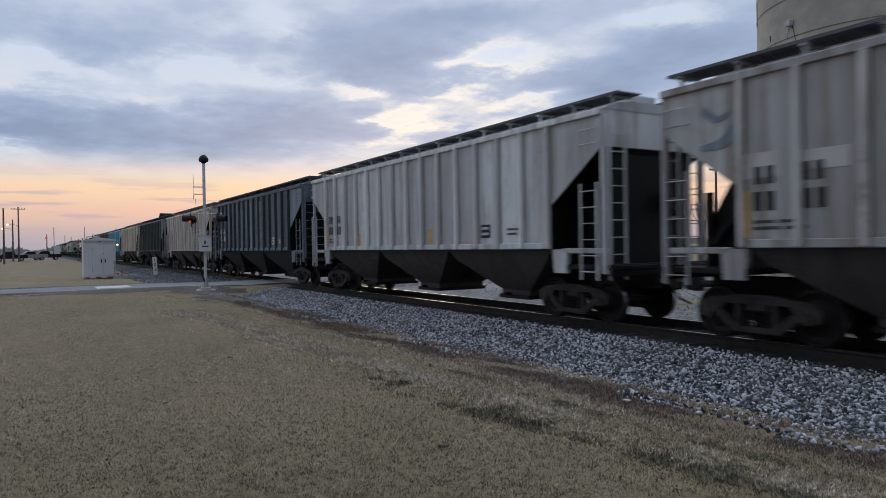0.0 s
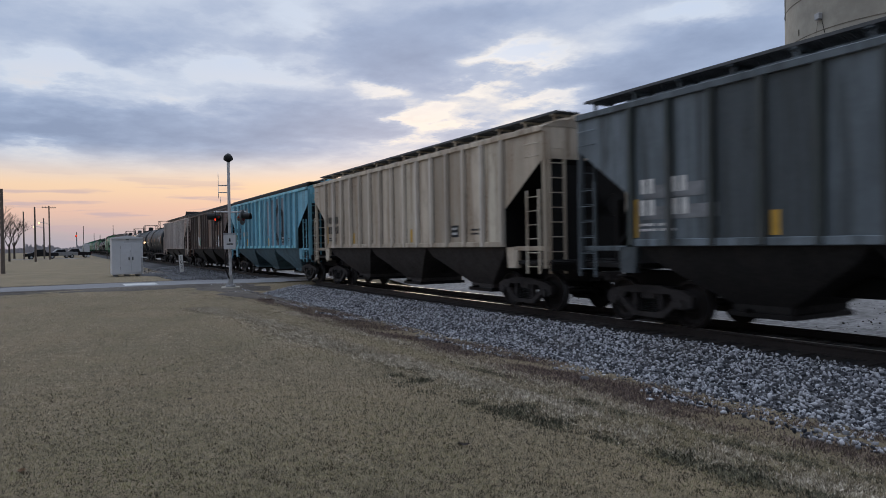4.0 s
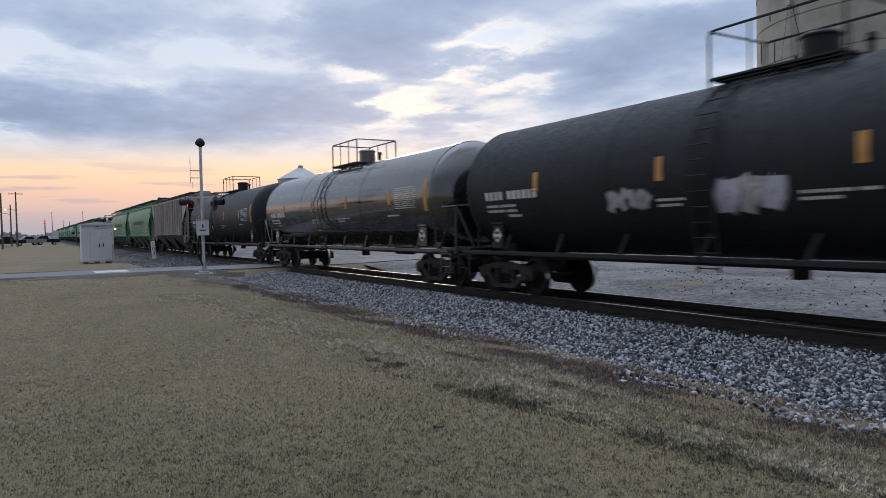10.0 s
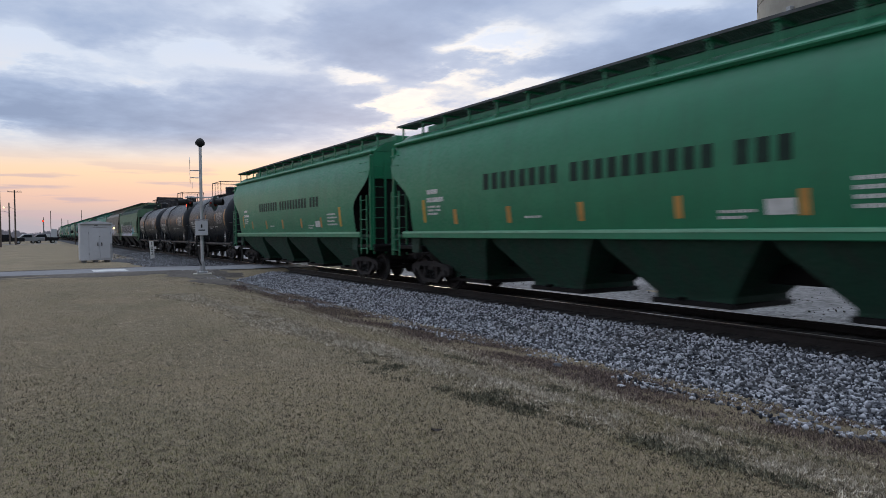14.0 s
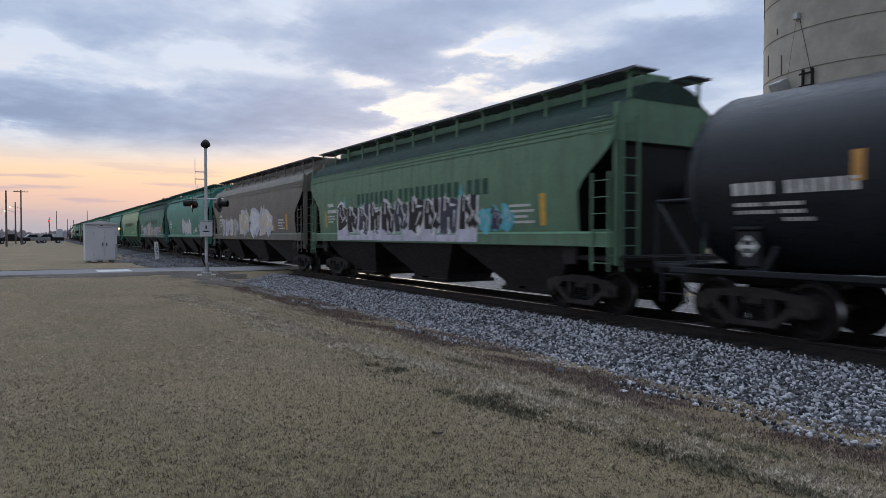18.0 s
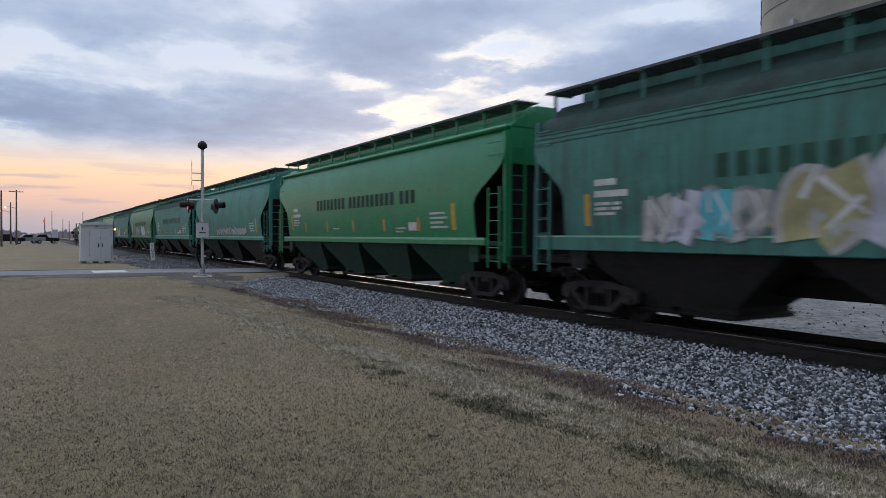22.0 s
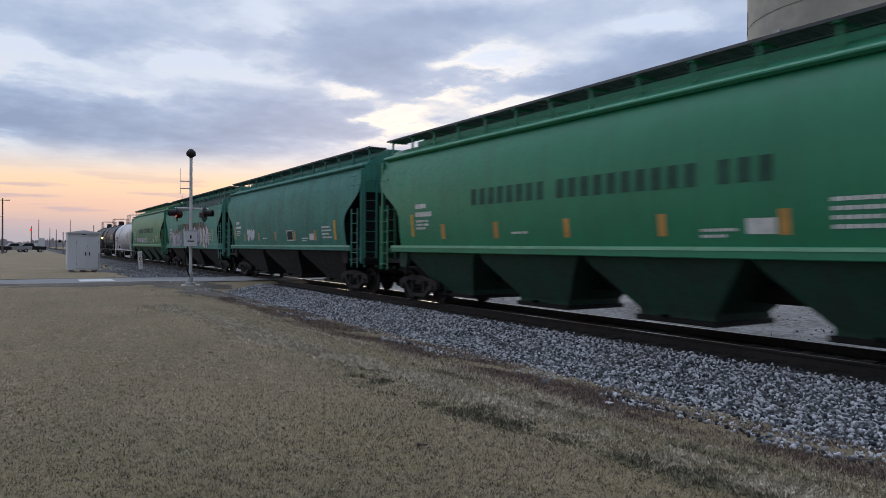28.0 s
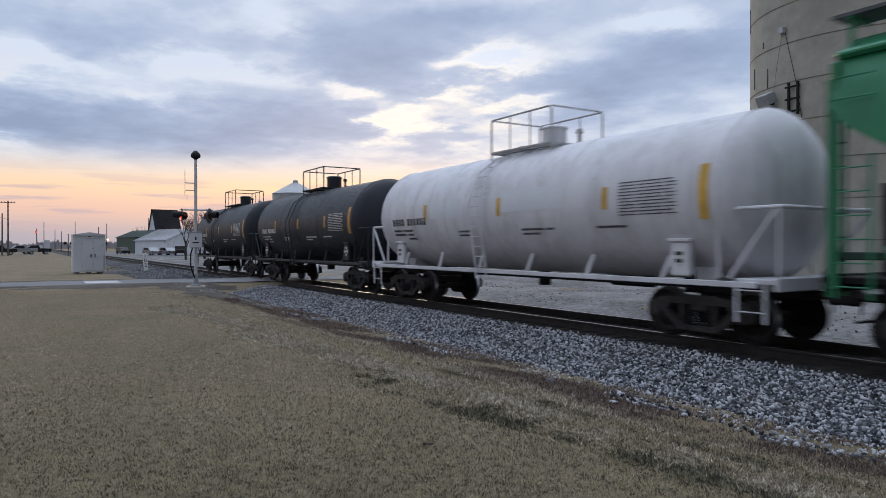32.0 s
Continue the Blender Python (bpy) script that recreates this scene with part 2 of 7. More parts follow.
def paint(name, base, grime=(0.05, 0.045, 0.04), amount=0.4, rust=0.15, rough=0.55, metal=0.0, rust_col=(0.13, 0.06, 0.035), panels=0.0, spec=0.35, ior=1.5):
    """Weathered car paint: large stains, vertical streaks, rust specks."""
    m, nt, lk, b = material(name, rough, metal, spec)
    b.inputs["IOR"].default_value = ior
    tc = nt.new("ShaderNodeTexCoord")
    ob = tc.outputs["Object"]
    info = nt.new("ShaderNodeObjectInfo")
    add = nt.new("ShaderNodeVectorMath")
    add.operation = "ADD"
    lk.new(ob, add.inputs[0])
    sc = nt.new("ShaderNodeVectorMath")
    sc.operation = "SCALE"
    sc.inputs[0].default_value = (37.0, 11.0, 5.0)
    lk.new(info.outputs["Random"], sc.inputs["Scale"])
    lk.new(sc.outputs[0], add.inputs[1])
    v = add.outputs[0]
    big = noise_of(nt, lk, v, 0.7, 4, 0.6, (0.6, 1, 1))
    streak = noise_of(nt, lk, v, 1.0, 6, 0.65, (3.4, 3.4, 0.22))
    fine = noise_of(nt, lk, v, 14.0, 5, 0.65)
    tone = ramp_of(nt, lk, big, 0.3, 0.7)
    col = mix_of(nt, lk, mul_of(nt, lk, tone, 0.5), base, tuple(min(1, c * 1.3 + 0.012) for c in base))
    panel = noise_of(nt, lk, v, 1.0, 2, 0.5, (1.7, 0.2, 0.03))
    col = mix_of(nt, lk, mul_of(nt, lk, ramp_of(nt, lk, panel, 0.50, 0.56), amount * (1.1 if panels else 0.3)), col, tuple(c * 0.66 + g * 0.12 for c, g in zip(base, grime)))
    if panels:
        rnd = info.outputs["Random"]
        col = mix_of(nt, lk, mul_of(nt, lk, ramp_of(nt, lk, rnd, 0.35, 0.95), panels), col, tuple(c * 0.32 + g * 0.08 for c, g in zip(base, grime)))
        col = mix_of(nt, lk, mul_of(nt, lk, ramp_of(nt, lk, rnd, 0.30, 0.02), panels * 0.7), col, tuple(min(0.78, c * 1.5 + 0.03) for c in base))
    blotch = noise_of(nt, lk, v, 1.0, 6, 0.7, (1.6, 1.6, 1.1))
    col = mix_of(nt, lk, mul_of(nt, lk, ramp_of(nt, lk, blotch, 0.46, 0.66), min(0.8, amount)), col, tuple(c * 0.45 + g * 0.45 for c, g in zip(base, grime)))
    st = mul_of(nt, lk, ramp_of(nt, lk, streak, 0.45, 0.62), min(0.95, amount * (1.35 if panels else 0.75)))
    col = mix_of(nt, lk, st, col, grime)
    sp = mul_of(nt, lk, ramp_of(nt, lk, mul_of(nt, lk, mul_of(nt, lk, streak, 0.6), mul_of(nt, lk, fine, 0.4), "ADD"), 0.62 - 0.16 * rust, 0.70 - 0.1 * rust), min(1, 0.3 + rust))
    col = mix_of(nt, lk, sp, col, rust_col)
    col = mix_of(nt, lk, mul_of(nt, lk, fine, 0.18), col, grime)
    lk.new(col, b.inputs["Base Color"])
    lk.new(ramp_of(nt, lk, fine, 0.3, 0.7, rough - 0.12, min(1, rough + 0.2)), b.inputs["Roughness"])
    relief(nt, lk, b, mul_of(nt, lk, fine, mul_of(nt, lk, big, 3.0), "ADD"), 0.12, 0.01)
    return m


def plain(name, base, rough=0.6, metal=0.0, vary=0.25, scale=6.0, bump=0.15, emit=0.0):
    m, nt, lk, b = material(name, rough, metal, 0.25)
    tc = nt.new("ShaderNodeTexCoord")
    n1 = noise_of(nt, lk, tc.outputs["Object"], scale, 6, 0.65)
    n2 = noise_of(nt, lk, tc.outputs["Object"], scale * 0.15, 3, 0.5)
    f = mul_of(nt, lk, mul_of(nt, lk, n1, 0.6), mul_of(nt, lk, n2, 0.4), "ADD")
    col = mix_of(nt, lk, ramp_of(nt, lk, f, 0.3, 0.7), tuple(c * (1 - vary) for c in base), tuple(min(1, c * (1 + vary)) for c in base))
    lk.new(col, b.inputs["Base Color"])
    if bump:
        relief(nt, lk, b, n1, bump, 0.01)
    if emit:
        b.inputs["Emission Color"].default_value = (*base, 1)
        b.inputs["Emission Strength"].default_value = emit
    return m


def grass_material():
    m, nt, lk, b = material("dormant_grass", 0.9, 0, 0.15)
    tc = nt.new("ShaderNodeTexCoord")
    g = nt.new("ShaderNodeNewGeometry")
    p = g.outputs["Position"]
    big = noise_of(nt, lk, p, 0.35, 4, 0.6)
    mid = noise_of(nt, lk, p, 2.3, 5, 0.65)
    fine = noise_of(nt, lk, p, 45.0, 4, 0.7)
    col = mix_of(nt, lk, ramp_of(nt, lk, big, 0.35, 0.65), (0.265, 0.208, 0.132), (0.205, 0.168, 0.106))
    col = mix_of(nt, lk, mul_of(nt, lk, ramp_of(nt, lk, mid, 0.45, 0.7), 0.6), col, (0.29, 0.235, 0.16))
    col = mix_of(nt, lk, mul_of(nt, lk, ramp_of(nt, lk, fine, 0.56, 0.40), 0.6), col, (0.06, 0.052, 0.035))
    lk.new(col, b.inputs["Base Color"])
    relief(nt, lk, b, fine, 0.7, 0.03)
    return m


def blade_material(name, c1, c2, c3, dark, patch=0.5, green=None):
    """Blades that differ one by one, in tufts and in wider patches."""
    m, nt, lk, b = material(name, 0.8, 0, 0.2)
    g = nt.new("ShaderNodeNewGeometry")
    p = g.outputs["Position"]
    big = noise_of(nt, lk, p, 0.5, 6, 0.66, (0.8, 1.3, 1))
    tuft = noise_of(nt, lk, p, 13.0, 6, 0.8)
    col = mix_of(nt, lk, g.outputs["Random Per Island"], c1, c2)
    col = mix_of(nt, lk, mul_of(nt, lk, ramp_of(nt, lk, big, 0.46, 0.60), patch), col, c3)
    if green:
        reach = nt.new("ShaderNodeVectorMath")
        reach.operation = "DISTANCE"
        lk.new(p, reach.inputs[0])
        reach.inputs[1].default_value = (-3.8, -0.6, 0)
        turf = ramp_of(nt, lk, mul_of(nt, lk, reach.outputs["Value"], mul_of(nt, lk, big, 5.0), "ADD"), 8.6, 4.6)
        col = mix_of(nt, lk, mul_of(nt, lk, turf, 0.55), col, green)
    col = mix_of(nt, lk, mul_of(nt, lk, ramp_of(nt, lk, tuft, 0.565, 0.43), 0.92), col, dark)
    lk.new(col, b.inputs["Base Color"])
    return m


def gravel_material(name, dark, light, scale=18.0, bump=0.6):
    m, nt, lk, b = material(name, 0.92, 0, 0.2)
    g = nt.new("ShaderNodeNewGeometry")
    p = g.outputs["Position"]
    vo = nt.new("ShaderNodeTexVoronoi")
    vo.inputs["Scale"].default_value = scale
    lk.new(p, vo.inputs["Vector"])
    big = noise_of(nt, lk, p, 0.25, 5, 0.6)
    fine = noise_of(nt, lk, p, scale * 2, 4, 0.6)
    sep = nt.new("ShaderNodeSeparateColor")
    lk.new(vo.outputs["Color"], sep.inputs[0])
    col = mix_of(nt, lk, mul_of(nt, lk, mul_of(nt, lk, sep.outputs[0], 0.5), mul_of(nt, lk, ramp_of(nt, lk, big, 0.35, 0.65), 0.5), "ADD"), dark, light)
    col = mix_of(nt, lk, mul_of(nt, lk, fine, 0.3), col, dark)
    lk.new(col, b.inputs["Base Color"])
    relief(nt, lk, b, vo.outputs["Distance"], bump, 0.03)
    return m


def stone_material(name, dark, light):
    m, nt, lk, b = material(name, 0.85, 0, 0.3)
    g = nt.new("ShaderNodeNewGeometry")
    fine = noise_of(nt, lk, g.outputs["Position"], 60.0, 4, 0.6)
    big = noise_of(nt, lk, g.outputs["Position"], 0.8, 4, 0.6)
    col = mix_of(nt, lk, ramp_of(nt, lk, g.outputs["Random Per Island"], 0.12, 1.0), dark, light)
    col = mix_of(nt, lk, mul_of(nt, lk, ramp_of(nt, lk, fine, 0.4, 0.8), 0.35), col, (0.10, 0.10, 0.105))
    col = mix_of(nt, lk, mul_of(nt, lk, ramp_of(nt, lk, big, 0.5, 0.75), 0.3), col, (0.17, 0.14, 0.11))
    lk.new(col, b.inputs["Base Color"])
    relief(nt, lk, b, fine, 0.3, 0.01)
    return m


GRASS = grass_material()
BLADES = blade_material("straw_blades", (0.132, 0.109, 0.066), (0.69, 0.582, 0.42), (0.265, 0.24, 0.128), (0.048, 0.040, 0.027), 0.7, (0.24, 0.228, 0.115))
WEEDS = blade_material("brown_weeds", (0.13, 0.095, 0.085), (0.33, 0.25, 0.21), (0.30, 0.24, 0.17), (0.05, 0.036, 0.032), 0.5)
STONE = stone_material("crushed_limestone", (0.022, 0.025, 0.032), (0.53, 0.54, 0.57))
DARKSTONE = stone_material("sooty_ballast", (0.02, 0.022, 0.027), (0.30, 0.31, 0.33))
# bed kept dark: the shadows between loose stones are in its colour
BED = gravel_material("ballast_bed", (0.02, 0.02, 0.022), (0.12, 0.122, 0.13), 22.0)
YARD = gravel_material("pale_gravel_yard", (0.06, 0.058, 0.056), (0.30, 0.298, 0.296), 9.0, 0.6)
ASPHALT = gravel_material("worn_asphalt", (0.15, 0.15, 0.155), (0.24, 0.24, 0.245), 60.0, 0.2)
DIRT = gravel_material("dark_dirt", (0.045, 0.038, 0.032), (0.15, 0.13, 0.11), 14.0)
DIRTSTONE = plain("dark_clod", (0.085, 0.075, 0.068), 0.95, 0, 0.5, 4.0, 0.2)
RAIL = plain("rusty_rail", (0.03, 0.025, 0.023), 0.7, 0.3)
RAILTOP = plain("polished_railhead", (0.33, 0.33, 0.34), 0.32, 1.0, 0.1, 3.0, 0.02)
TIE = plain("creosoted_tie", (0.022, 0.018, 0.016), 0.9)
CONCRETE = plain("silo_concrete", (0.36, 0.34, 0.29), 0.9, 0, 0.18, 1.2, 0.2)
JOINT = plain("stained_joint", (0.17, 0.15, 0.12), 0.9, 0, 0.4, 2.0)
# near black: also carries the shade under and between the cars
BLACK = plain("black_steel_and_shade", (0.005, 0.0048, 0.005), 0.6, 0.0, 0.4)
TRUCK = plain("truck_iron", (0.034, 0.0305, 0.030), 0.8, 0.1, 0.55, 9.0, 0.3)
WHEEL = plain("wheel_steel", (0.020, 0.017, 0.0165), 0.6, 0.4, 0.5)
TREAD = plain("bright_tread", (0.45, 0.45, 0.46), 0.3, 1.0, 0.1)
GRATE = plain("galvanised_grating", (0.10, 0.105, 0.11), 0.7, 0.3)
WHITE = plain("white_lettering", (0.62, 0.62, 0.60), 0.7, 0, 0.25, 5.0, 0.05)
GREYBAR = plain("faded_lettering", (0.20, 0.21, 0.22), 0.7, 0, 0.35, 4.0, 0.05)
DARKBAR = plain("dark_lettering", (0.022, 0.026, 0.03), 0.7, 0, 0.3, 4.0, 0.05)
YELLOW = plain("reflector_yellow", (0.55, 0.33, 0.06), 0.5, 0, 0.25, 5.0, 0.05)
ORANGE = plain("reflector_orange", (0.48, 0.25, 0.07), 0.5, 0, 0.25, 5.0, 0.05)
GALV = plain("galvanised_steel", (0.36, 0.37, 0.38), 0.5, 0.5, 0.15)
ALUM = plain("silver_paint", (0.52, 0.53, 0.54), 0.45, 0.2, 0.12)
SHEDM = plain("shed_grey_panel", (0.52, 0.54, 0.57), 0.55, 0.1, 0.08, 1.5, 0.05)
SHEDD = plain("shed_trim", (0.30, 0.31, 0.33), 0.6, 0.1, 0.12)
REDLAMP = plain("red_lamp_lit", (1.0, 0.05, 0.02), 0.4, 0, 0.02, 3, 0, 2.6)
REDDIM = plain("red_lens_dark", (0.20, 0.015, 0.01), 0.2, 0, 0.05, 3, 0)
WARMLAMP = plain("street_lamp_glow", (1.0, 0.56, 0.26), 0.4, 0, 0.02, 3, 0, 2.5)
WHITELAMP = plain("cool_lamp_glow", (0.95, 0.95, 1.0), 0.4, 0, 0.02, 3, 0, 10.0)
WOOD = plain("weathered_pole", (0.12, 0.10, 0.085), 0.9, 0, 0.3, 5.0, 0.3)
BARK = plain("bare_bark", (0.06, 0.05, 0.045), 0.9, 0, 0.3, 8.0, 0.3)
TYRE = plain("tyre_rubber", (0.02, 0.02, 0.02), 0.9)
GLASS = plain("dark_glass", (0.02, 0.022, 0.026), 0.08, 0, 0.05, 3, 0)
STRAW = blade_material("pale_straw", (0.40, 0.345, 0.26), (0.86, 0.78, 0.64), (0.34, 0.29, 0.20), (0.14, 0.115, 0.08), 0.6)
DRYLEAF = plain("dry_leaf", (0.20, 0.12, 0.07), 0.8)
# oily ballast between the rails, with the train's shade painted in
CRIB = gravel_material("oily_shaded_crib_ballast", (0.006, 0.006, 0.006), (0.028, 0.027, 0.026), 22.0)
GREENBLADES = blade_material("dull_green_blades", (0.05, 0.053, 0.036), (0.17, 0.165, 0.11), (0.36, 0.33, 0.23), (0.025, 0.027, 0.018), 0.5)

# ---- building helpers ----


def box(bm, cx, cy, cz, sx, sy, sz, bev=0.0, m=None):
    mat = Matrix.Translation((cx, cy, cz)) @ (m if m else Matrix()) @ Matrix.Diagonal((sx, sy, sz, 1))
    r = bmesh.ops.create_cube(bm, size=1, matrix=mat)
    if bev:
        es = list({e for v in r["verts"] for e in v.link_edges})
        bmesh.ops.bevel(bm, geom=es, offset=bev, segments=1, affect="EDGES")


def cyl(bm, p0, p1, r, n=10, r2=None):
    p0, p1 = Vector(p0), Vector(p1)
    d = p1 - p0
    q = Vector((0, 0, 1)).rotation_difference(d.normalized()).to_matrix().to_4x4()
    bmesh.ops.create_cone(bm, cap_ends=True, segments=n, radius1=r, radius2=r if r2 is None else r2, depth=d.length, matrix=Matrix.Translation((p0 + p1) / 2) @ q)


def pipe(bm, pts, r, n=6):
    """A bent tube through the points, in one piece."""
    pts = [Vector(p) for p in pts]
    side, rings = None, []
    for i, p in enumerate(pts):
        a = (p - pts[i - 1]).normalized() if i else None
        b = (pts[i + 1] - p).normalized() if i + 1 < len(pts) else None
        d = (a + b).normalized() if a and b else a or b
        side = d.orthogonal().normalized() if side is None else (side - side.dot(d) * d).normalized()
        up = d.cross(side)
        k = 1 / max(0.6, d.dot(a)) if a and b else 1
        rings.append([bm.verts.new(p + (side * math.cos(2 * math.pi * j / n) + up * math.sin(2 * math.pi * j / n)) * r * k) for j in range(n)])
    for a, b in zip(rings, rings[1:]):
        for j in range(n):
            bm.faces.new((a[j], a[(j + 1) % n], b[(j + 1) % n], b[j]))
    bm.faces.new(rings[0][::-1])
    bm.faces.new(rings[-1])


def prism(bm, poly, y0, y1):
    """A polygon in the x-z plane, drawn out from y0 to y1."""
    a = [bm.verts.new((x, y0, z)) for x, z in poly]
    b = [bm.verts.new((x, y1, z)) for x, z in poly]
    bm.faces.new(a)
    bm.faces.new(b[::-1])
    for i in range(len(poly)):
        j = (i + 1) % len(poly)
        bm.faces.new((a[j], a[i], b[i], b[j]))


def lathe(bm, prof, n=32, axis="x", at=(0, 0, 0)):
    """prof: (along, radius) pairs, turned round an axis."""
    rings = []
    for s, r in prof:
        ring = []
        for k in range(n):
            c, d = math.cos(2 * math.pi * k / n) * r, math.sin(2 * math.pi * k / n) * r
            p = {"x": (s, c, d), "y": (c, s, d), "z": (c, d, s)}[axis]
            ring.append(bm.verts.new(Vector(p) + Vector(at)))
        rings.append(ring)
    for a, b in zip(rings, rings[1:]):
        for k in range(n):
            bm.faces.new((a[k], a[(k + 1) % n], b[(k + 1) % n], b[k]))
    bm.faces.new(rings[0][::-1])
    bm.faces.new(rings[-1])


def sheet(bm, rows):
    """A grid of faces through rows of points."""
    g = [[bm.verts.new(p) for p in row] for row in rows]
    for a, b in zip(g, g[1:]):
        for i in range(len(a) - 1):
            bm.faces.new((a[i], a[i + 1], b[i + 1], b[i]))


def mesh_of(name, bm, mats, sharp=35):
    bmesh.ops.recalc_face_normals(bm, faces=bm.faces)
    me = bpy.data.meshes.new(name)
    bm.to_mesh(me)
    bm.free()
    for f in me.polygons:
        f.use_smooth = True
    me.set_sharp_from_angle(angle=radians(sharp))
    for mt in mats if isinstance(mats, (list, tuple)) else (mats,):
        me.materials.append(mt)
    return me


def part(name, bm, mat, parent, label="", at=None):
    me = bm if isinstance(bm, bpy.types.Mesh) else mesh_of(name, bm, mat)
    ob = new(name, me)
    ob.parent = parent
    if at is not None:
        ob.matrix_basis = at
    return tagged(ob, label)


def thing(name, label, category, group="", kind="", at=None):
    ob = new(name)
    if at is not None:
        ob.matrix_basis = at
    return tagged(ob, label, category, group, kind)


def solid(name, bm, mat, label, category, group="", kind="", at=None):
    ob = new(name, mesh_of(name, bm, mat))
    if at is not None:
        ob.matrix_basis = at
    return tagged(ob, label, category, group, kind)


def raw_mesh(name, verts, faces, mat, smooth=False):
    """A big mesh straight from arrays; faces all have the same number of corners."""
    me = bpy.data.meshes.new(name)
    n, k = faces.shape
    me.vertices.add(len(verts))
    me.vertices.foreach_set("co", np.asarray(verts, np.float32).ravel())
    me.loops.add(n * k)
    me.loops.foreach_set("vertex_index", faces.astype(np.int32).ravel())
    me.polygons.add(n)
    me.polygons.foreach_set("loop_start", np.arange(0, n * k, k, dtype=np.int32))
    if smooth:
        me.polygons.foreach_set("use_smooth", np.ones(n, bool))
    me.update(calc_edges=True)
    me.validate()
    me.materials.append(mat)
    return me

# ---- ground, track, road ----
YC = 11.35                      # centre line of the track
ROAD = (-36.6, -32.4)           # the road that crosses it, from x to x


def smooth01(v, lo, hi):
    t = np.clip((v - lo) / (hi - lo), 0, 1)
    return t * t * (3 - 2 * t)


def ground_z(x, y):
    """Height of the ground; the railhead is at 0."""
    x, y = np.asarray(x, float), np.asarray(y, float)
    q = YC - y
    near = -0.04 + 0.07 * smooth01(-x, 12, 30)
    ditch = -0.42
    z = ditch + (near - ditch) * smooth01(q, 4.2, 7.5)
    z = z + (near - 0.08 - z) * 0.8 * smooth01(-x, 19, 28) * smooth01(q, 4.3, 5.0)
    far = -0.42 + 0.22 * smooth01(-q, 3.2, 5.5)
    z = np.where(q < 0, far, z)
    z = np.where(np.abs(q) < 4.2, np.where(q < 0, np.minimum(z, -0.3), ditch), z)
    road = smooth01(x, ROAD[0] - 3, ROAD[0]) * (1 - smooth01(x, ROAD[1], ROAD[1] + 2))
    rz = -0.05 + 0.06 * smooth01(np.abs(q), 2, 7)
    z = z * (1 - road) + rz * road
    bump = 0.02 * np.sin(x * 0.9 + 1.3 * np.sin(y * 0.6)) * np.sin(y * 0.8 + x * 0.23)
    return z + bump * (1 - road) * (np.abs(q) > 4.2)


def grid_lines(lo, hi, step, far):
    a = list(np.arange(lo, hi + 1e-6, step))
    s, v = step, lo
    left = []
    while v > -far:
        s *= 1.35
        v -= s
        left.append(v)
    s, v = step, hi
    right = []
    while v < far:
        s *= 1.35
        v += s
        right.append(v)
    return np.array(left[::-1] + a + right)


def build_ground():
    xs, ys = grid_lines(-46, 4, 0.4, 4200), grid_lines(-4, 18, 0.4, 4200)
    gx, gy = np.meshgrid(xs, ys, indexing="ij")
    v = np.stack([gx, gy, ground_z(gx, gy)], -1).reshape(-1, 3)
    n, k = len(xs), len(ys)
    i = (np.arange(n - 1)[:, None] * k + np.arange(k - 1)[None]).ravel()
    f = np.stack([i, i + k, i + k + 1, i + 1], 1)
    tagged(new("ground", raw_mesh("ground", v, f, GRASS, True)), "dormant straw-coloured lawn and flat fields", "ground", kind="structure")


def strip(name, xs, y0, y1, ny, lift, mat, label, cat):
    ys = np.linspace(y0, y1, ny)
    gx, gy = np.meshgrid(xs, ys, indexing="ij")
    v = np.stack([gx, gy, ground_z(gx, gy) + lift], -1).reshape(-1, 3)
    k = ny
    i = (np.arange(len(xs) - 1)[:, None] * k + np.arange(k - 1)[None]).ravel()
    f = np.stack([i, i + k, i + k + 1, i + 1], 1)
    return tagged(new(name, raw_mesh(name, v, f, mat, True)), label, cat, kind="structure")


def bed_z(q):
    """Top of the ballast at a distance q from the centre line."""
    q = np.abs(q)
    return np.where(q < 1.75, -0.17, -0.17 - 0.27 * np.clip((q - 1.75) / 2.1, 0, 1))


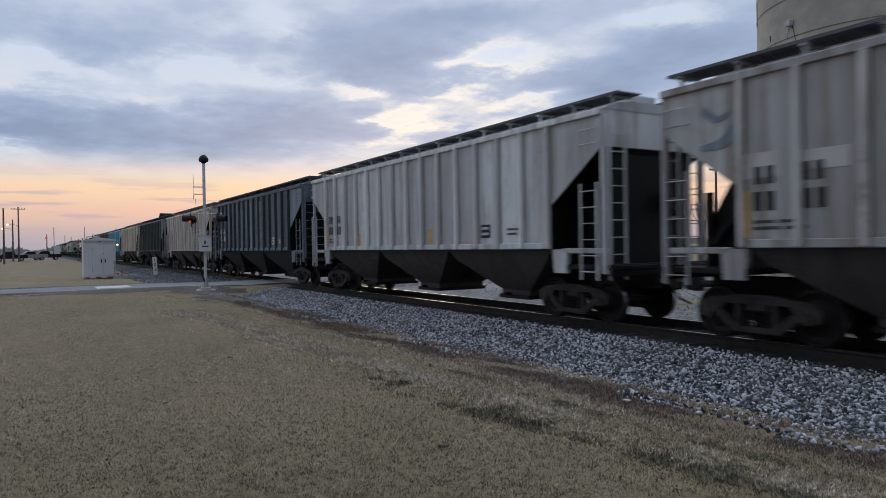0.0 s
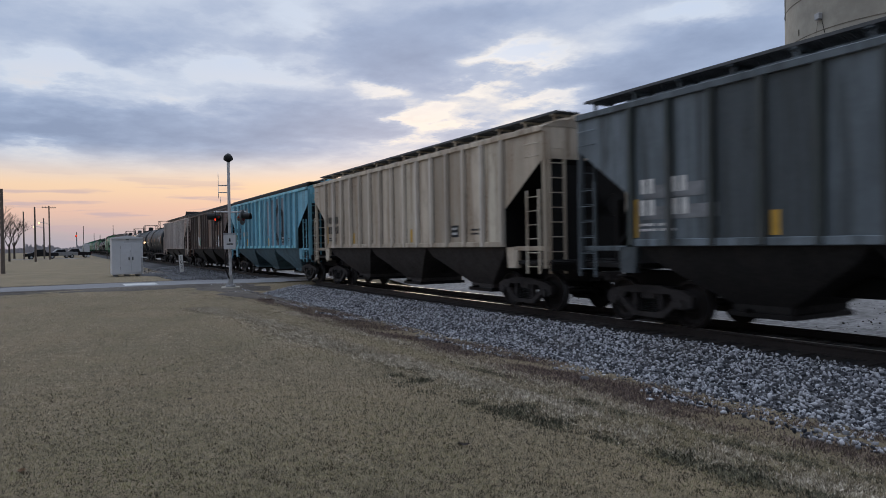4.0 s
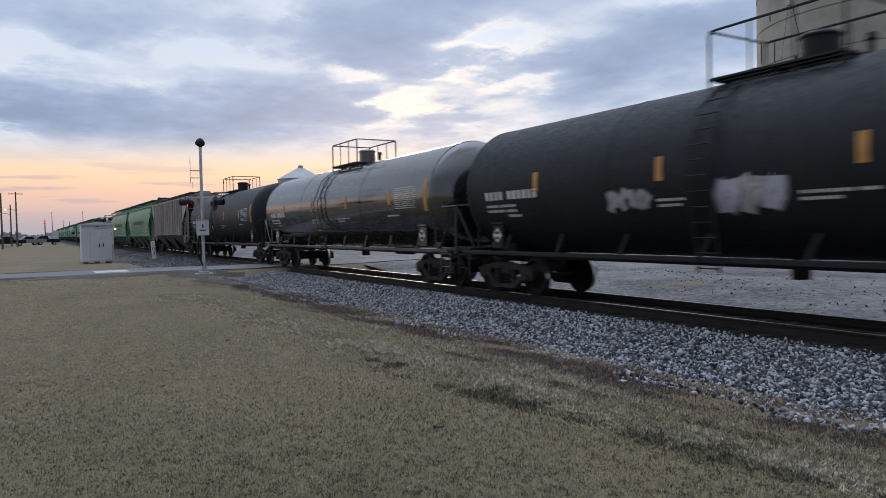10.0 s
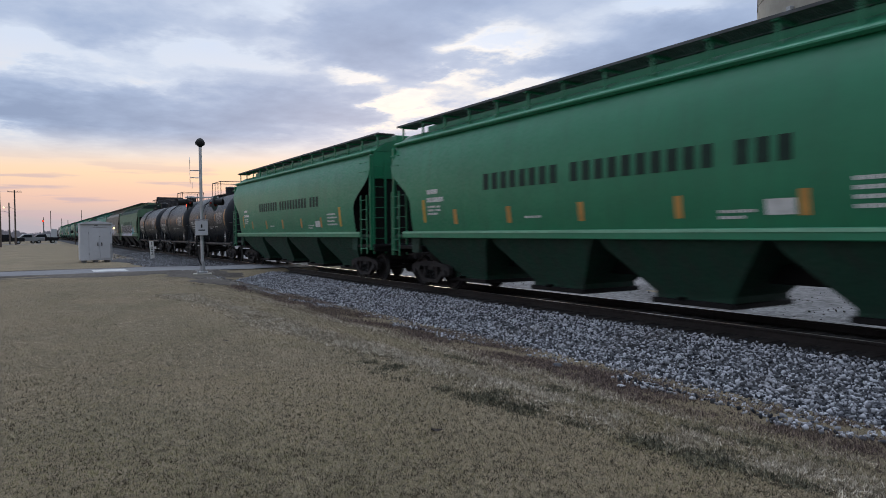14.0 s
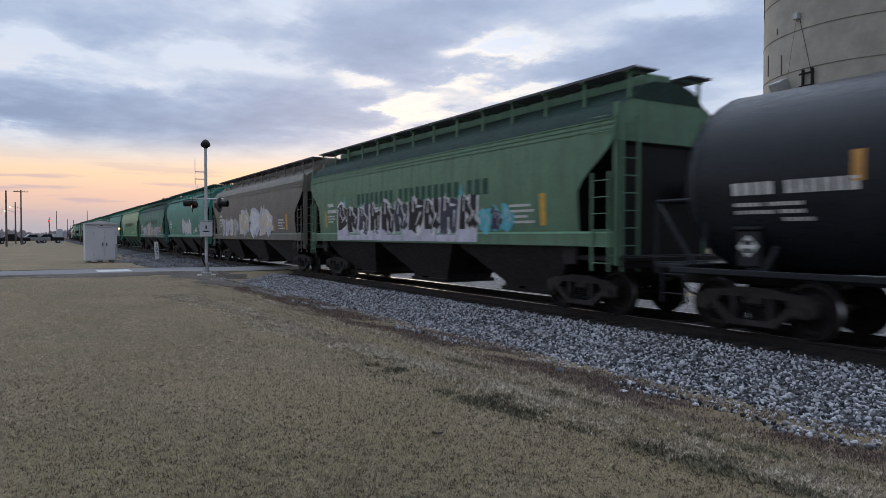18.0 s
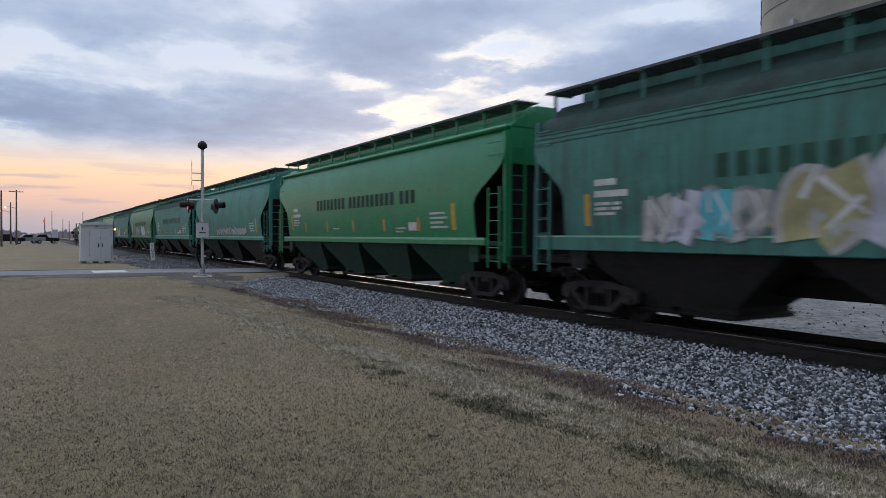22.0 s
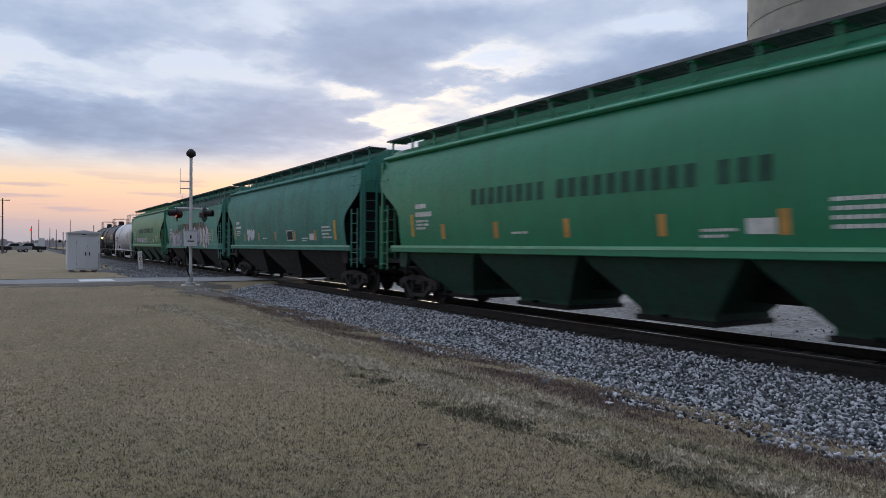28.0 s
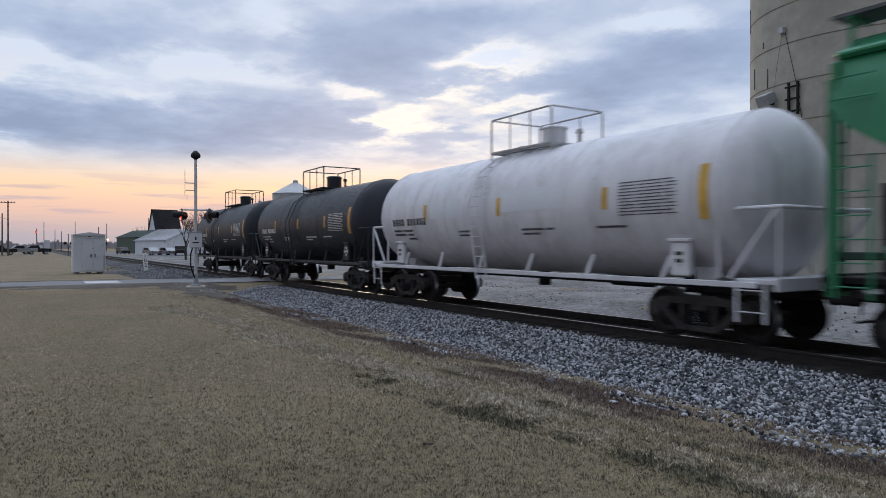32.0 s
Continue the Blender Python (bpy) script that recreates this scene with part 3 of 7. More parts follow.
def build_track():
    for name, x0, x1 in (("ballast_bed", ROAD[1] + 0.3, 60), ("ballast_bed", -900, ROAD[0] - 0.3)):
        xs = np.arange(x0, x1, 0.5) if x1 > 0 else np.concatenate([np.arange(-900, -80, 10), np.arange(-80, x1, 0.5)])
        q = np.array([-4.3, -3.85, -1.75, -0.9, 0, 0.9, 1.75, 2.4, 3.1, 3.85, 4.3])
        gx, gq = np.meshgrid(xs, q, indexing="ij")
        z = bed_z(gq) - 0.06 * (np.abs(gq) > 4)
        v = np.stack([gx, YC - gq, z], -1).reshape(-1, 3)
        k = len(q)
        i = (np.arange(len(xs) - 1)[:, None] * k + np.arange(k - 1)[None]).ravel()
        f = np.stack([i, i + 1, i + k + 1, i + k], 1)
        me = raw_mesh(name, v, f, BED, True)
        # the middle strips get the colour that includes the train's shade
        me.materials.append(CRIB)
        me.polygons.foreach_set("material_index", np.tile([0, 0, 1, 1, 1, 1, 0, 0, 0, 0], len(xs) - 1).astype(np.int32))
        tagged(new(name, me), "grey crushed-stone ballast bed under the track", "ballast", kind="structure")
    # rails: foot, web and worn bright head
    prof = [(-0.07, -0.172), (0.07, -0.172), (0.07, -0.160), (0.012, -0.142), (0.010, -0.045), (0.036, -0.036), (0.036, -0.010), (0.028, 0.0), (-0.028, 0.0), (-0.036, -0.010), (-0.036, -0.036), (-0.010, -0.045), (-0.012, -0.142), (-0.07, -0.160)]
    for s in (-1, 1):
        bm = bmesh.new()
        a = [bm.verts.new((-900, YC + s * 0.755 + y, z)) for y, z in prof]
        b = [bm.verts.new((120, YC + s * 0.755 + y, z)) for y, z in prof]
        for i in range(len(prof)):
            j = (i + 1) % len(prof)
            fc = bm.faces.new((a[i], a[j], b[j], b[i]))
            fc.material_index = 1 if i == 7 else 0
        ob = new("rail", mesh_of("rail", bm, (RAIL, RAILTOP), 20))
        tagged(ob, "rusty steel rail with a bright worn head", "rail", "rails of the track", "structure")
    bm = bmesh.new()
    box(bm, 0, 0, 0, 0.23, 2.6, 0.17, 0.012)
    me = mesh_of("tie", bm, TIE)
    track = thing("ties", "row of dark creosoted wooden ties in the ballast", "ties", kind="structure", at=pose(0, YC, -0.245))
    x = -30.6
    while x < 14:
        part("tie", me, None, track, at=pose(x, 0, random.uniform(-0.006, 0.006), 0, 0, random.uniform(-0.6, 0.6)))
        x += 0.53
    # road and the crossing surface between the rails
    ys = np.concatenate([np.arange(-200, -20, 10), np.arange(-20, YC - 0.86, 0.5), [YC - 0.86]])
    xs = np.linspace(ROAD[0], ROAD[1], 9)
    gx, gy = np.meshgrid(xs, ys, indexing="ij")
    v = np.stack([gx, gy, ground_z(gx, gy) + 0.035 + 0.02 * (np.abs(gy - YC) < 2)], -1).reshape(-1, 3)
    k = len(ys)
    i = (np.arange(len(xs) - 1)[:, None] * k + np.arange(k - 1)[None]).ravel()
    f = np.stack([i, i + k, i + k + 1, i + 1], 1)
    tagged(new("road", raw_mesh("road", v, f, ASPHALT, True)), "pale worn asphalt road crossing the track", "road", kind="structure")
    for name, y0, y1 in (("crossing_panel", YC - 0.66, YC + 0.66), ("crossing_panel", YC + 0.86, YC + 3.4)):
        bm = bmesh.new()
        box(bm, sum(ROAD) / 2, (y0 + y1) / 2, -0.10, ROAD[1] - ROAD[0], y1 - y0, 0.18, 0.01)
        solid(name, bm, ASPHALT, "asphalt crossing panel beside the rails", "crossing", "crossing panels", "structure")
    strip("road_far", np.linspace(ROAD[0], ROAD[1], 5), YC + 3.4, 160, 60, 0.035, ASPHALT, "asphalt road beyond the track", "road")
    strip("yard", np.concatenate([np.arange(-240, -40, 10), np.arange(-40, 61, 4)]), YC + 3.1, 33, 26, 0.02, YARD, "pale gravel yard beyond the track", "yard")


def dirt_patch(name, cx, cy, rx, ry, seed, lift, mat, label):
    """An irregular flat patch lying on the ground."""
    rng = random.Random(seed)
    rad = [rng.uniform(0.7, 1.2) for _ in range(28)]
    v = [(cx, cy)]
    for ring in (0.5, 1.0):
        v += [(cx + rx * ring * r * math.cos(2 * math.pi * i / 28), cy + ry * ring * r * math.sin(2 * math.pi * i / 28)) for i, r in enumerate(rad)]
    bm = bmesh.new()
    vs = [bm.verts.new((x, y, float(ground_z(x, y)) + (lift if k < 29 else -0.01))) for k, (x, y) in enumerate(v)]
    for i in range(28):
        j = (i + 1) % 28
        bm.faces.new((vs[0], vs[1 + i], vs[1 + j]))
        bm.faces.new((vs[1 + i], vs[29 + i], vs[29 + j], vs[1 + j]))
    solid(name, bm, mat, label, "dirt", "bare dirt patches", "structure")


def build_dirt():
    for k, (cx, cy, rx, ry) in enumerate(((-29.4, 6.6, 2.2, 1.5), (-27.0, 7.0, 2.4, 0.7), (-31.6, 2.5, 0.9, 3.6), (-31.6, -5, 0.8, 5.5), (-31.5, 6.4, 1.0, 2.0), (-37.3, 6.5, 0.7, 2.5), (-23.5, 6.7, 2.5, 0.45), (-31.9, -16, 0.4, 6), (-37.3, 1.0, 0.6, 5.0), (-37.6, -12, 0.6, 8))):
        dirt_patch("dirt_patch", cx, cy, rx, ry, 60 + k, 0.03, DIRT, "bare dark soil beside the road")
    rng = np.random.default_rng(77)
    for side, y0, y1, wide in ((1, -40.0, 6.9, 0.75), (-1, -40.0, 6.9, 1.0)):
        ys = np.arange(y0, y1, 0.35)
        edge = ROAD[1] if side > 0 else ROAD[0]
        inner = edge - side * (0.10 + 0.10 * rng.random(len(ys)))
        outer = edge + side * np.clip(wide * (0.55 + 0.5 * np.sin(ys * 0.45) * np.sin(ys * 0.21 + 1)) * rng.uniform(0.55, 1.3, len(ys)) + 1.2 * smooth01(ys, 1.0, 6.0), 0.12, 3)
        xs = np.linspace(inner, outer, 4)
        gy = np.broadcast_to(ys, xs.shape)
        z = ground_z(xs, gy) + np.array([0.042, 0.034, 0.026, -0.01])[:, None]
        v, k = np.stack([xs, gy, z], -1).reshape(-1, 3), len(ys)
        i = (np.arange(3)[:, None] * k + np.arange(k - 1)[None]).ravel()
        f = np.stack([i, i + k, i + k + 1, i + 1], 1)[:, ::side]
        tagged(new("soil_verge", raw_mesh("soil_verge", v, f, DIRT, True)), "ragged dark soil along the road's edge", "soil", kind="structure")
    # trampled soil that runs from the mast to the ballast's end
    xs, ys = np.arange(-32.4, -21.0, 0.15), np.arange(YC - 7.6, YC - 3.9, 0.15)
    gx, gy = np.meshgrid(xs, ys, indexing="ij")
    q = YC - gy
    rough = np.sin(gx * 1.7 + 2 * np.sin(q * 1.3)) * np.sin(q * 2.1 + gx * 0.4) + 0.5 * np.sin(gx * 4.1 + q * 2.7) * np.sin(q * 5.3 - gx * 1.9) + 0.25 * rng.normal(size=gx.shape)
    cover = smooth01(-gx, 21.5, 28.5) * (1 - smooth01(q, 4.9 + 0.7 * smooth01(-gx, 25, 31), 7.0)) + 0.20 * rough - 0.18
    z = ground_z(gx, gy) - 0.05 + 0.10 * np.clip(cover * 1.6 + 0.3, 0, 1) + 0.012 * rough * (cover > 0)
    k = len(ys)
    i = (np.arange(len(xs) - 1)[:, None] * k + np.arange(k - 1)[None]).ravel()
    me = raw_mesh("bare_soil", np.stack([gx, gy, z], -1).reshape(-1, 3), np.stack([i, i + k, i + k + 1, i + 1], 1), DIRT, True)
    tagged(new("bare_soil", me), "trampled dark soil and gravel round the signal mast", "soil", kind="structure")
    dirt_patch("gravel_patch", -42.5, 6.4, 4.8, 1.9, 90, 0.03, BED, "dark spilled gravel beyond the road")
    dirt_patch("gravel_patch", -49.0, 5.6, 4.0, 1.6, 91, 0.032, BED, "dark spilled gravel beside the shed")
    # pale cross road far down the line
    xs, ys = np.linspace(-154, -146, 3), np.linspace(-160, 6.5, 60)
    gx, gy = np.meshgrid(xs, ys, indexing="ij")
    v = np.stack([gx, gy, ground_z(gx, gy) + 0.03], -1).reshape(-1, 3)
    i = (np.arange(2)[:, None] * 60 + np.arange(59)[None]).ravel()
    tagged(new("far_road", raw_mesh("far_road", v, np.stack([i, i + 60, i + 61, i + 1], 1), YARD, True)), "pale gravel cross road far down the line", "road", kind="structure")
    # painted stop bar on the road
    bm = bmesh.new()
    pts = [(-35.4, 2.3), (-33.5, 2.3), (-33.5, 3.7), (-35.4, 3.7)]
    bm.faces.new([bm.verts.new((x, y, float(ground_z(x, y)) + 0.042)) for x, y in pts])
    solid("stop_bar", bm, plain("worn_road_paint", (0.50, 0.50, 0.48), 0.8, 0, 0.2), "worn white stop bar painted on the road", "road marking", kind="structure")


def build_stones():
    """Loose crushed stone over the near shoulder of the ballast."""
    rng = np.random.default_rng(5)
    base = bmesh.new()
    bmesh.ops.create_icosphere(base, subdivisions=1, radius=1)
    bv = np.array([v.co for v in base.verts])
    bf = np.array([[v.index for v in f.verts] for f in base.faces])
    base.free()

    def scatter(n, x0, x1, q0, q1, s0, s1, keep=None):
        u = rng.random(n)
        x = x1 - (x1 - x0) * u ** 1.5
        q = q0 + (q1 - q0) * rng.random(n)
        if keep is not None:
            ok = keep(x, q)
            x, q = x[ok], q[ok]
        n = len(x)
        s = s0 + (s1 - s0) * rng.random(n) ** 2
        r = rng.normal(size=(n, 4))
        r /= np.linalg.norm(r, axis=1)[:, None]
        a, b, c, d = r.T
        rot = np.stack([np.stack([1 - 2 * (c * c + d * d), 2 * (b * c - a * d), 2 * (b * d + a * c)], -1),
                        np.stack([2 * (b * c + a * d), 1 - 2 * (b * b + d * d), 2 * (c * d - a * b)], -1),
                        np.stack([2 * (b * d - a * c), 2 * (c * d + a * b), 1 - 2 * (b * b + c * c)], -1)], 1)
        shape = np.stack([rng.uniform(0.8, 1.35, n), rng.uniform(0.6, 1.0, n), rng.uniform(0.35, 0.62, n)], -1)
        p = bv[None] * rng.uniform(0.62, 1.25, (n, len(bv), 1)) * shape[:, None] * s[:, None, None]
        p = np.einsum("nij,nkj->nki", rot, p)
        z = np.where((q < 4.25) & (q > -3.2), bed_z(q), ground_z(x, YC - q) + 0.02) + s * rng.uniform(-0.3, 0.6, n)
        p += np.stack([x, YC - q, z], -1)[:, None]
        f = bf[None] + (np.arange(n) * len(bv))[:, None, None]
        return p.reshape(-1, 3), f.reshape(-1, 3)

    v, f = scatter(86000, ROAD[1] + 0.2, 1.0, 1.25, 6.0, 0.017, 0.044, lambda x, q: (rng.random(len(x)) < np.clip((q - 1.2) / 0.45, 0.1, 1)) & (rng.random(len(x)) < np.clip((4.38 + 1.3 * smooth01(-x, 20, 29) + 0.2 * np.sin(x * 0.9) + 0.15 * np.sin(x * 2.7) - q) / (0.3 + 0.5 * smooth01(-x, 18, 28)), 0.0, 1)))
    tagged(new("ballast_stones", raw_mesh("ballast_stones", v, f, STONE)), "loose grey and white crushed limestone ballast", "ballast", kind="stuff")
    v, f = scatter(6000, -30, 4, -11.0, -3.2, 0.010, 0.042, lambda x, q: rng.random(len(x)) < np.clip(0.25 + 0.9 * np.sin(x * 0.8 + q) * np.sin(q * 1.9 + 0.3 * x), 0.05, 1))
    tagged(new("yard_debris", raw_mesh("yard_debris", v, f, DIRTSTONE)), "dark clods and loose stones on the gravel yard", "gravel", kind="stuff")
    v, f = scatter(2600, ROAD[1] - 0.1, -22.0, 4.0, 6.6, 0.010, 0.034, lambda x, q: rng.random(len(x)) < np.clip(0.8 * smooth01(-x, 23, 30) * (6.4 - q) / 2.0 + 0.4 * np.sin(x * 2.3 + q) * np.sin(q * 3.1), 0, 1))
    tagged(new("soil_clods", raw_mesh("soil_clods", v, f, DIRTSTONE)), "dark soil clods and stones by the crossing", "soil", kind="stuff")
    v, f = scatter(2600, ROAD[1] - 0.25, ROAD[1] + 0.75, 5.0, 36.0, 0.010, 0.034, lambda x, q: rng.random(len(x)) < np.clip(0.9 - (x - ROAD[1] - 0.1 * np.sin(q * 1.7)) / 0.5, 0, 1) * np.clip(0.55 + 0.6 * np.sin(q * 0.9) * np.sin(q * 0.37 + 1), 0.08, 1))
    tagged(new("road_edge_clods", raw_mesh("road_edge_clods", v, f, DIRTSTONE)), "dark crumbled soil along the road's edge", "soil", kind="stuff")
    v, f = scatter(2400, ROAD[0] - 1.2, ROAD[0] + 0.1, 3.0, 30.0, 0.012, 0.036, lambda x, q: rng.random(len(x)) < np.clip(0.5 + 0.6 * np.sin(q * 0.8 + x) * np.sin(q * 0.31 + 2), 0.1, 1))
    tagged(new("road_edge_clods", raw_mesh("road_edge_clods", v, f, DIRTSTONE)), "dark crumbled soil along the road's edge", "soil", kind="stuff")
    v, f = scatter(9000, -75, ROAD[0] - 0.3, 0.95, 6.4, 0.026, 0.06, lambda x, q: rng.random(len(x)) < np.where(q > 4, 0.45, 1))
    tagged(new("far_ballast_stones", raw_mesh("far_ballast_stones", v, f, DARKSTONE)), "dark loose ballast beyond the road", "ballast", kind="stuff")


def build_blades():
    rng = np.random.default_rng(9)

    def blades(n, pick, h0, h1, w, lean, mat, name, label, all_round=False):
        x, y = pick(n)
        ok = all_round | (np.arctan2(y, -x) > radians(-6)) & (np.arctan2(y, -x) < radians(70))
        x, y = x[ok], y[ok]
        n = len(x)
        h = h0 + (h1 - h0) * rng.random(n) ** 1.5
        an = rng.random(n) * 2 * np.pi
        le = rng.random(n) ** 0.6 * lean
        la = rng.random(n) * 2 * np.pi
        z = np.maximum(ground_z(x, y), np.where(YC - y < 4.25, bed_z(YC - y), -9)) - 0.004
        ww = w * (1 + np.hypot(x, y) / 16)
        dx, dy = np.cos(an) * ww, np.sin(an) * ww
        p = np.stack([np.stack([x - dx, y - dy, z], -1), np.stack([x + dx, y + dy, z], -1),
                      np.stack([x + np.cos(la) * h * le * 1.3, y + np.sin(la) * h * le * 1.3, z + h * np.sqrt(np.maximum(0.05, 1 - le ** 2 * 0.9))], -1)], 1)
        f = np.arange(3 * n).reshape(-1, 3)
        tagged(new(name, raw_mesh(name, p.reshape(-1, 3), f, mat)), label, "grass", kind="stuff")

    def lawn(n):
        r = 2.2 * (34 / 2.2) ** (rng.random(n) ** 0.85)
        a = radians(-6) + rng.random(n) * radians(76)
        x, y = -r * np.cos(a), r * np.sin(a)
        ok = (YC - y > 4.3 + 0.5 * rng.random(n) + 1.1 * smooth01(-x, 20, 28) * rng.random(n)) & (x > ROAD[1] + 0.5 + 1.6 * rng.random(n) * (0.6 + 0.4 * np.sin(y * 1.3)))
        return x[ok], y[ok]

    def verge(n):
        x = -1 - 29 * rng.random(n) ** 1.3
        q = 4.55 + 0.42 * rng.normal(size=n) + 0.16 * np.sin(x * 0.7) + 0.10 * np.sin(x * 2.1)
        clump = np.sin(x * 1.9 + 2 * np.sin(q * 3)) * np.sin(x * 0.57 + q * 2.3) + 0.6 * np.sin(x * 5.1 + q * 7.3) * np.sin(x * 3.3 - q * 5.9)
        ok = (rng.random(n) < np.clip(0.62 + 0.70 * clump, 0.08, 1)) & (q > 3.7)
        return x[ok], YC - q[ok]

    def dead(n):
        x = -0.5 - 20 * rng.random(n) ** 1.25
        q = np.where(rng.random(n) < 0.22, 5.45, 6.38 + 0.085 * (-x - 2)) + 0.22 * rng.normal(size=n) + 0.10 * np.sin(x * 0.9)
        ok = rng.random(n) < np.clip(0.65 + 0.4 * np.sin(x * 1.1 + q) * np.sin(x * 0.43) + 0.6 * np.sin(x * 4.3 + 3 * q) * np.sin(x * 2.9 - 5 * q), 0.05, 1)
        return x[ok], YC - q[ok]

    def green(n):
        x = -0.5 - 9 * rng.random(n) ** 1.2
        q = np.where(rng.random(n) < 0.75, 6.86 + 0.085 * (-x - 2), 5.95) + 0.20 * rng.normal(size=n) + 0.12 * np.sin(x * 0.9 + 1)
        ok = rng.random(n) < np.clip(-0.06 + 0.8 * np.sin(x * 1.9 + 0.5 + q * 2) * np.sin(x * 0.8 - q * 3) + 0.6 * np.sin(x * 6.1 + 4 * q) * np.sin(x * 3.7 - 7 * q), 0.02, 1)
        return x[ok], YC - q[ok]

    blades(80000, green, 0.02, 0.06, 0.0036, 0.97, GREENBLADES, "green_lawn_patch", "dull green and grey worn streak in the lawn")
    def around(n):
        r = 8.5 * np.sqrt(rng.random(n))
        a = radians(70) + rng.random(n) * radians(284)
        x, y = -r * np.cos(a), r * np.sin(a)
        return x[YC - y > 4.6], y[YC - y > 4.6]

    blades(110000, around, 0.02, 0.06, 0.0034, 0.97, BLADES, "lawn_blades", "short dormant straw-coloured lawn grass", True)
    blades(740000, lawn, 0.012, 0.040, 0.0028, 0.94, BLADES, "lawn_blades", "short dormant straw-coloured lawn grass")
    blades(100000, dead, 0.025, 0.07, 0.0040, 0.96, STRAW, "straw_verge", "pale dead grass lying along the lawn's edge")
    blades(170000, verge, 0.015, 0.085, 0.0036, 0.92, WEEDS, "verge_weeds", "dead reddish-brown weeds along the ballast edge")


def build_litter():
    """Leaves and a few stones on the grass."""
    for x, y, r, mat, nm, lab in ((-5.0, 2.95, 0.055, BARK, "dead_leaf", "curled dark dead leaf on the lawn"), (-6.3, -0.35, 0.05, DRYLEAF, "dead_leaf", "dry brown leaf on the lawn"),
                                  (-7.95, 6.85, 0.075, STONE, "field_stone", "pale loose stone in the weeds"), (-6.4, 6.6, 0.05, STONE, "field_stone", "small pale stone in the weeds"),
                                  (-9.5, 5.4, 0.05, BARK, "dead_leaf", "dark dead leaf on the lawn"), (-8.2, 1.2, 0.04, BARK, "dead_leaf", "dark dead leaf on the lawn"), (-11, 2.6, 0.05, BARK, "dead_leaf", "dark dead leaf on the lawn")):
        bm = bmesh.new()
        if nm == "dead_leaf":
            r *= 0.75
            sheet(bm, [[(r * u * 1.2, r * v * 0.75 * (1 - u * u * 0.8) * random.uniform(0.8, 1.2), r * (0.25 * abs(v) + 0.22 * u * u + random.uniform(-0.1, 0.1))) for v in (-1, -0.5, 0, 0.5, 1)] for u in (-1, -0.6, -0.2, 0.2, 0.6, 1)])
            bmesh.ops.solidify(bm, geom=bm.faces[:], thickness=0.002)
        else:
            bmesh.ops.create_icosphere(bm, subdivisions=2, radius=r, matrix=Matrix.Diagonal((1.3, 0.8, 0.5, 1)))
            for v in bm.verts:
                v.co *= random.uniform(0.85, 1.12)
        solid(nm, bm, mat, lab, "leaf" if nm == "dead_leaf" else "stone", at=pose(x, y, float(ground_z(x, y)) + 0.4 * r, 0, 0, random.uniform(0, 360)))


build_ground()
build_track()
build_dirt()

# ---- freight cars: built once by type, lengthwise along x, railhead at z = 0 ----
SILL, EAVE = 1.60, 4.44


def truck_parts(parent, x):
    """A two-axle truck under a car: side frames with springs, and two wheelsets."""
    bm = bmesh.new()
    for s in (-1, 1):
        y = s * 1.0
        w = 0.07
        prism(bm, [(-1.12, 0.62), (-1.12, 0.42), (-0.98, 0.36), (-0.80, 0.36), (-0.70, 0.50), (-0.60, 0.62), (-0.62, 0.74), (-0.90, 0.72)], y - w, y + w)
        prism(bm, [(1.12, 0.62), (0.90, 0.72), (0.62, 0.74), (0.60, 0.62), (0.70, 0.50), (0.80, 0.36), (0.98, 0.36), (1.12, 0.42)], y - w, y + w)
        prism(bm, [(-0.62, 0.74), (-0.60, 0.64), (0.60, 0.64), (0.62, 0.74), (0.30, 0.80), (-0.30, 0.80)], y - w, y + w)
        prism(bm, [(-0.78, 0.44), (-0.42, 0.16), (0.42, 0.16), (0.78, 0.44), (0.66, 0.52), (0.36, 0.26), (-0.36, 0.26), (-0.66, 0.52)], y - w, y + w)
        for k in (-1, 1):
            prism(bm, [(k * 0.30, 0.26), (k * 0.38, 0.26), (k * 0.38, 0.64), (k * 0.30, 0.64)], y - w, y + w)
    box(bm, 0, 0, 0.62, 0.40, 2.1, 0.22, 0.03)
    tr = part("truck", bm, TRUCK, parent, "rusty black cast side frames", at=pose(x, 0, 0))
    for s in (-1, 1):
        for k in (-0.18, 0, 0.18):
            part("spring", SPRING, None, tr, at=pose(k, s * 1.0, 0.39))
        for k in (-0.89, 0.89):
            bm = bmesh.new()
            cyl(bm, (k, s * 1.0, 0.457), (k, s * 1.13, 0.457), 0.115, 12, 0.095)
            for a in range(3):
                c, d = math.cos(a * 2.094) * 0.06, math.sin(a * 2.094) * 0.06
                cyl(bm, (k + c, s * 1.12, 0.457 + d), (k + c, s * 1.15, 0.457 + d), 0.018, 6)
            part("bearing_cap", bm, TRUCK, tr)
    for k in (-0.89, 0.89):
        part("wheelset", WHEELSET, None, tr, "rusty steel wheels with bright treads", at=pose(k, 0, 0.457))
    return tr


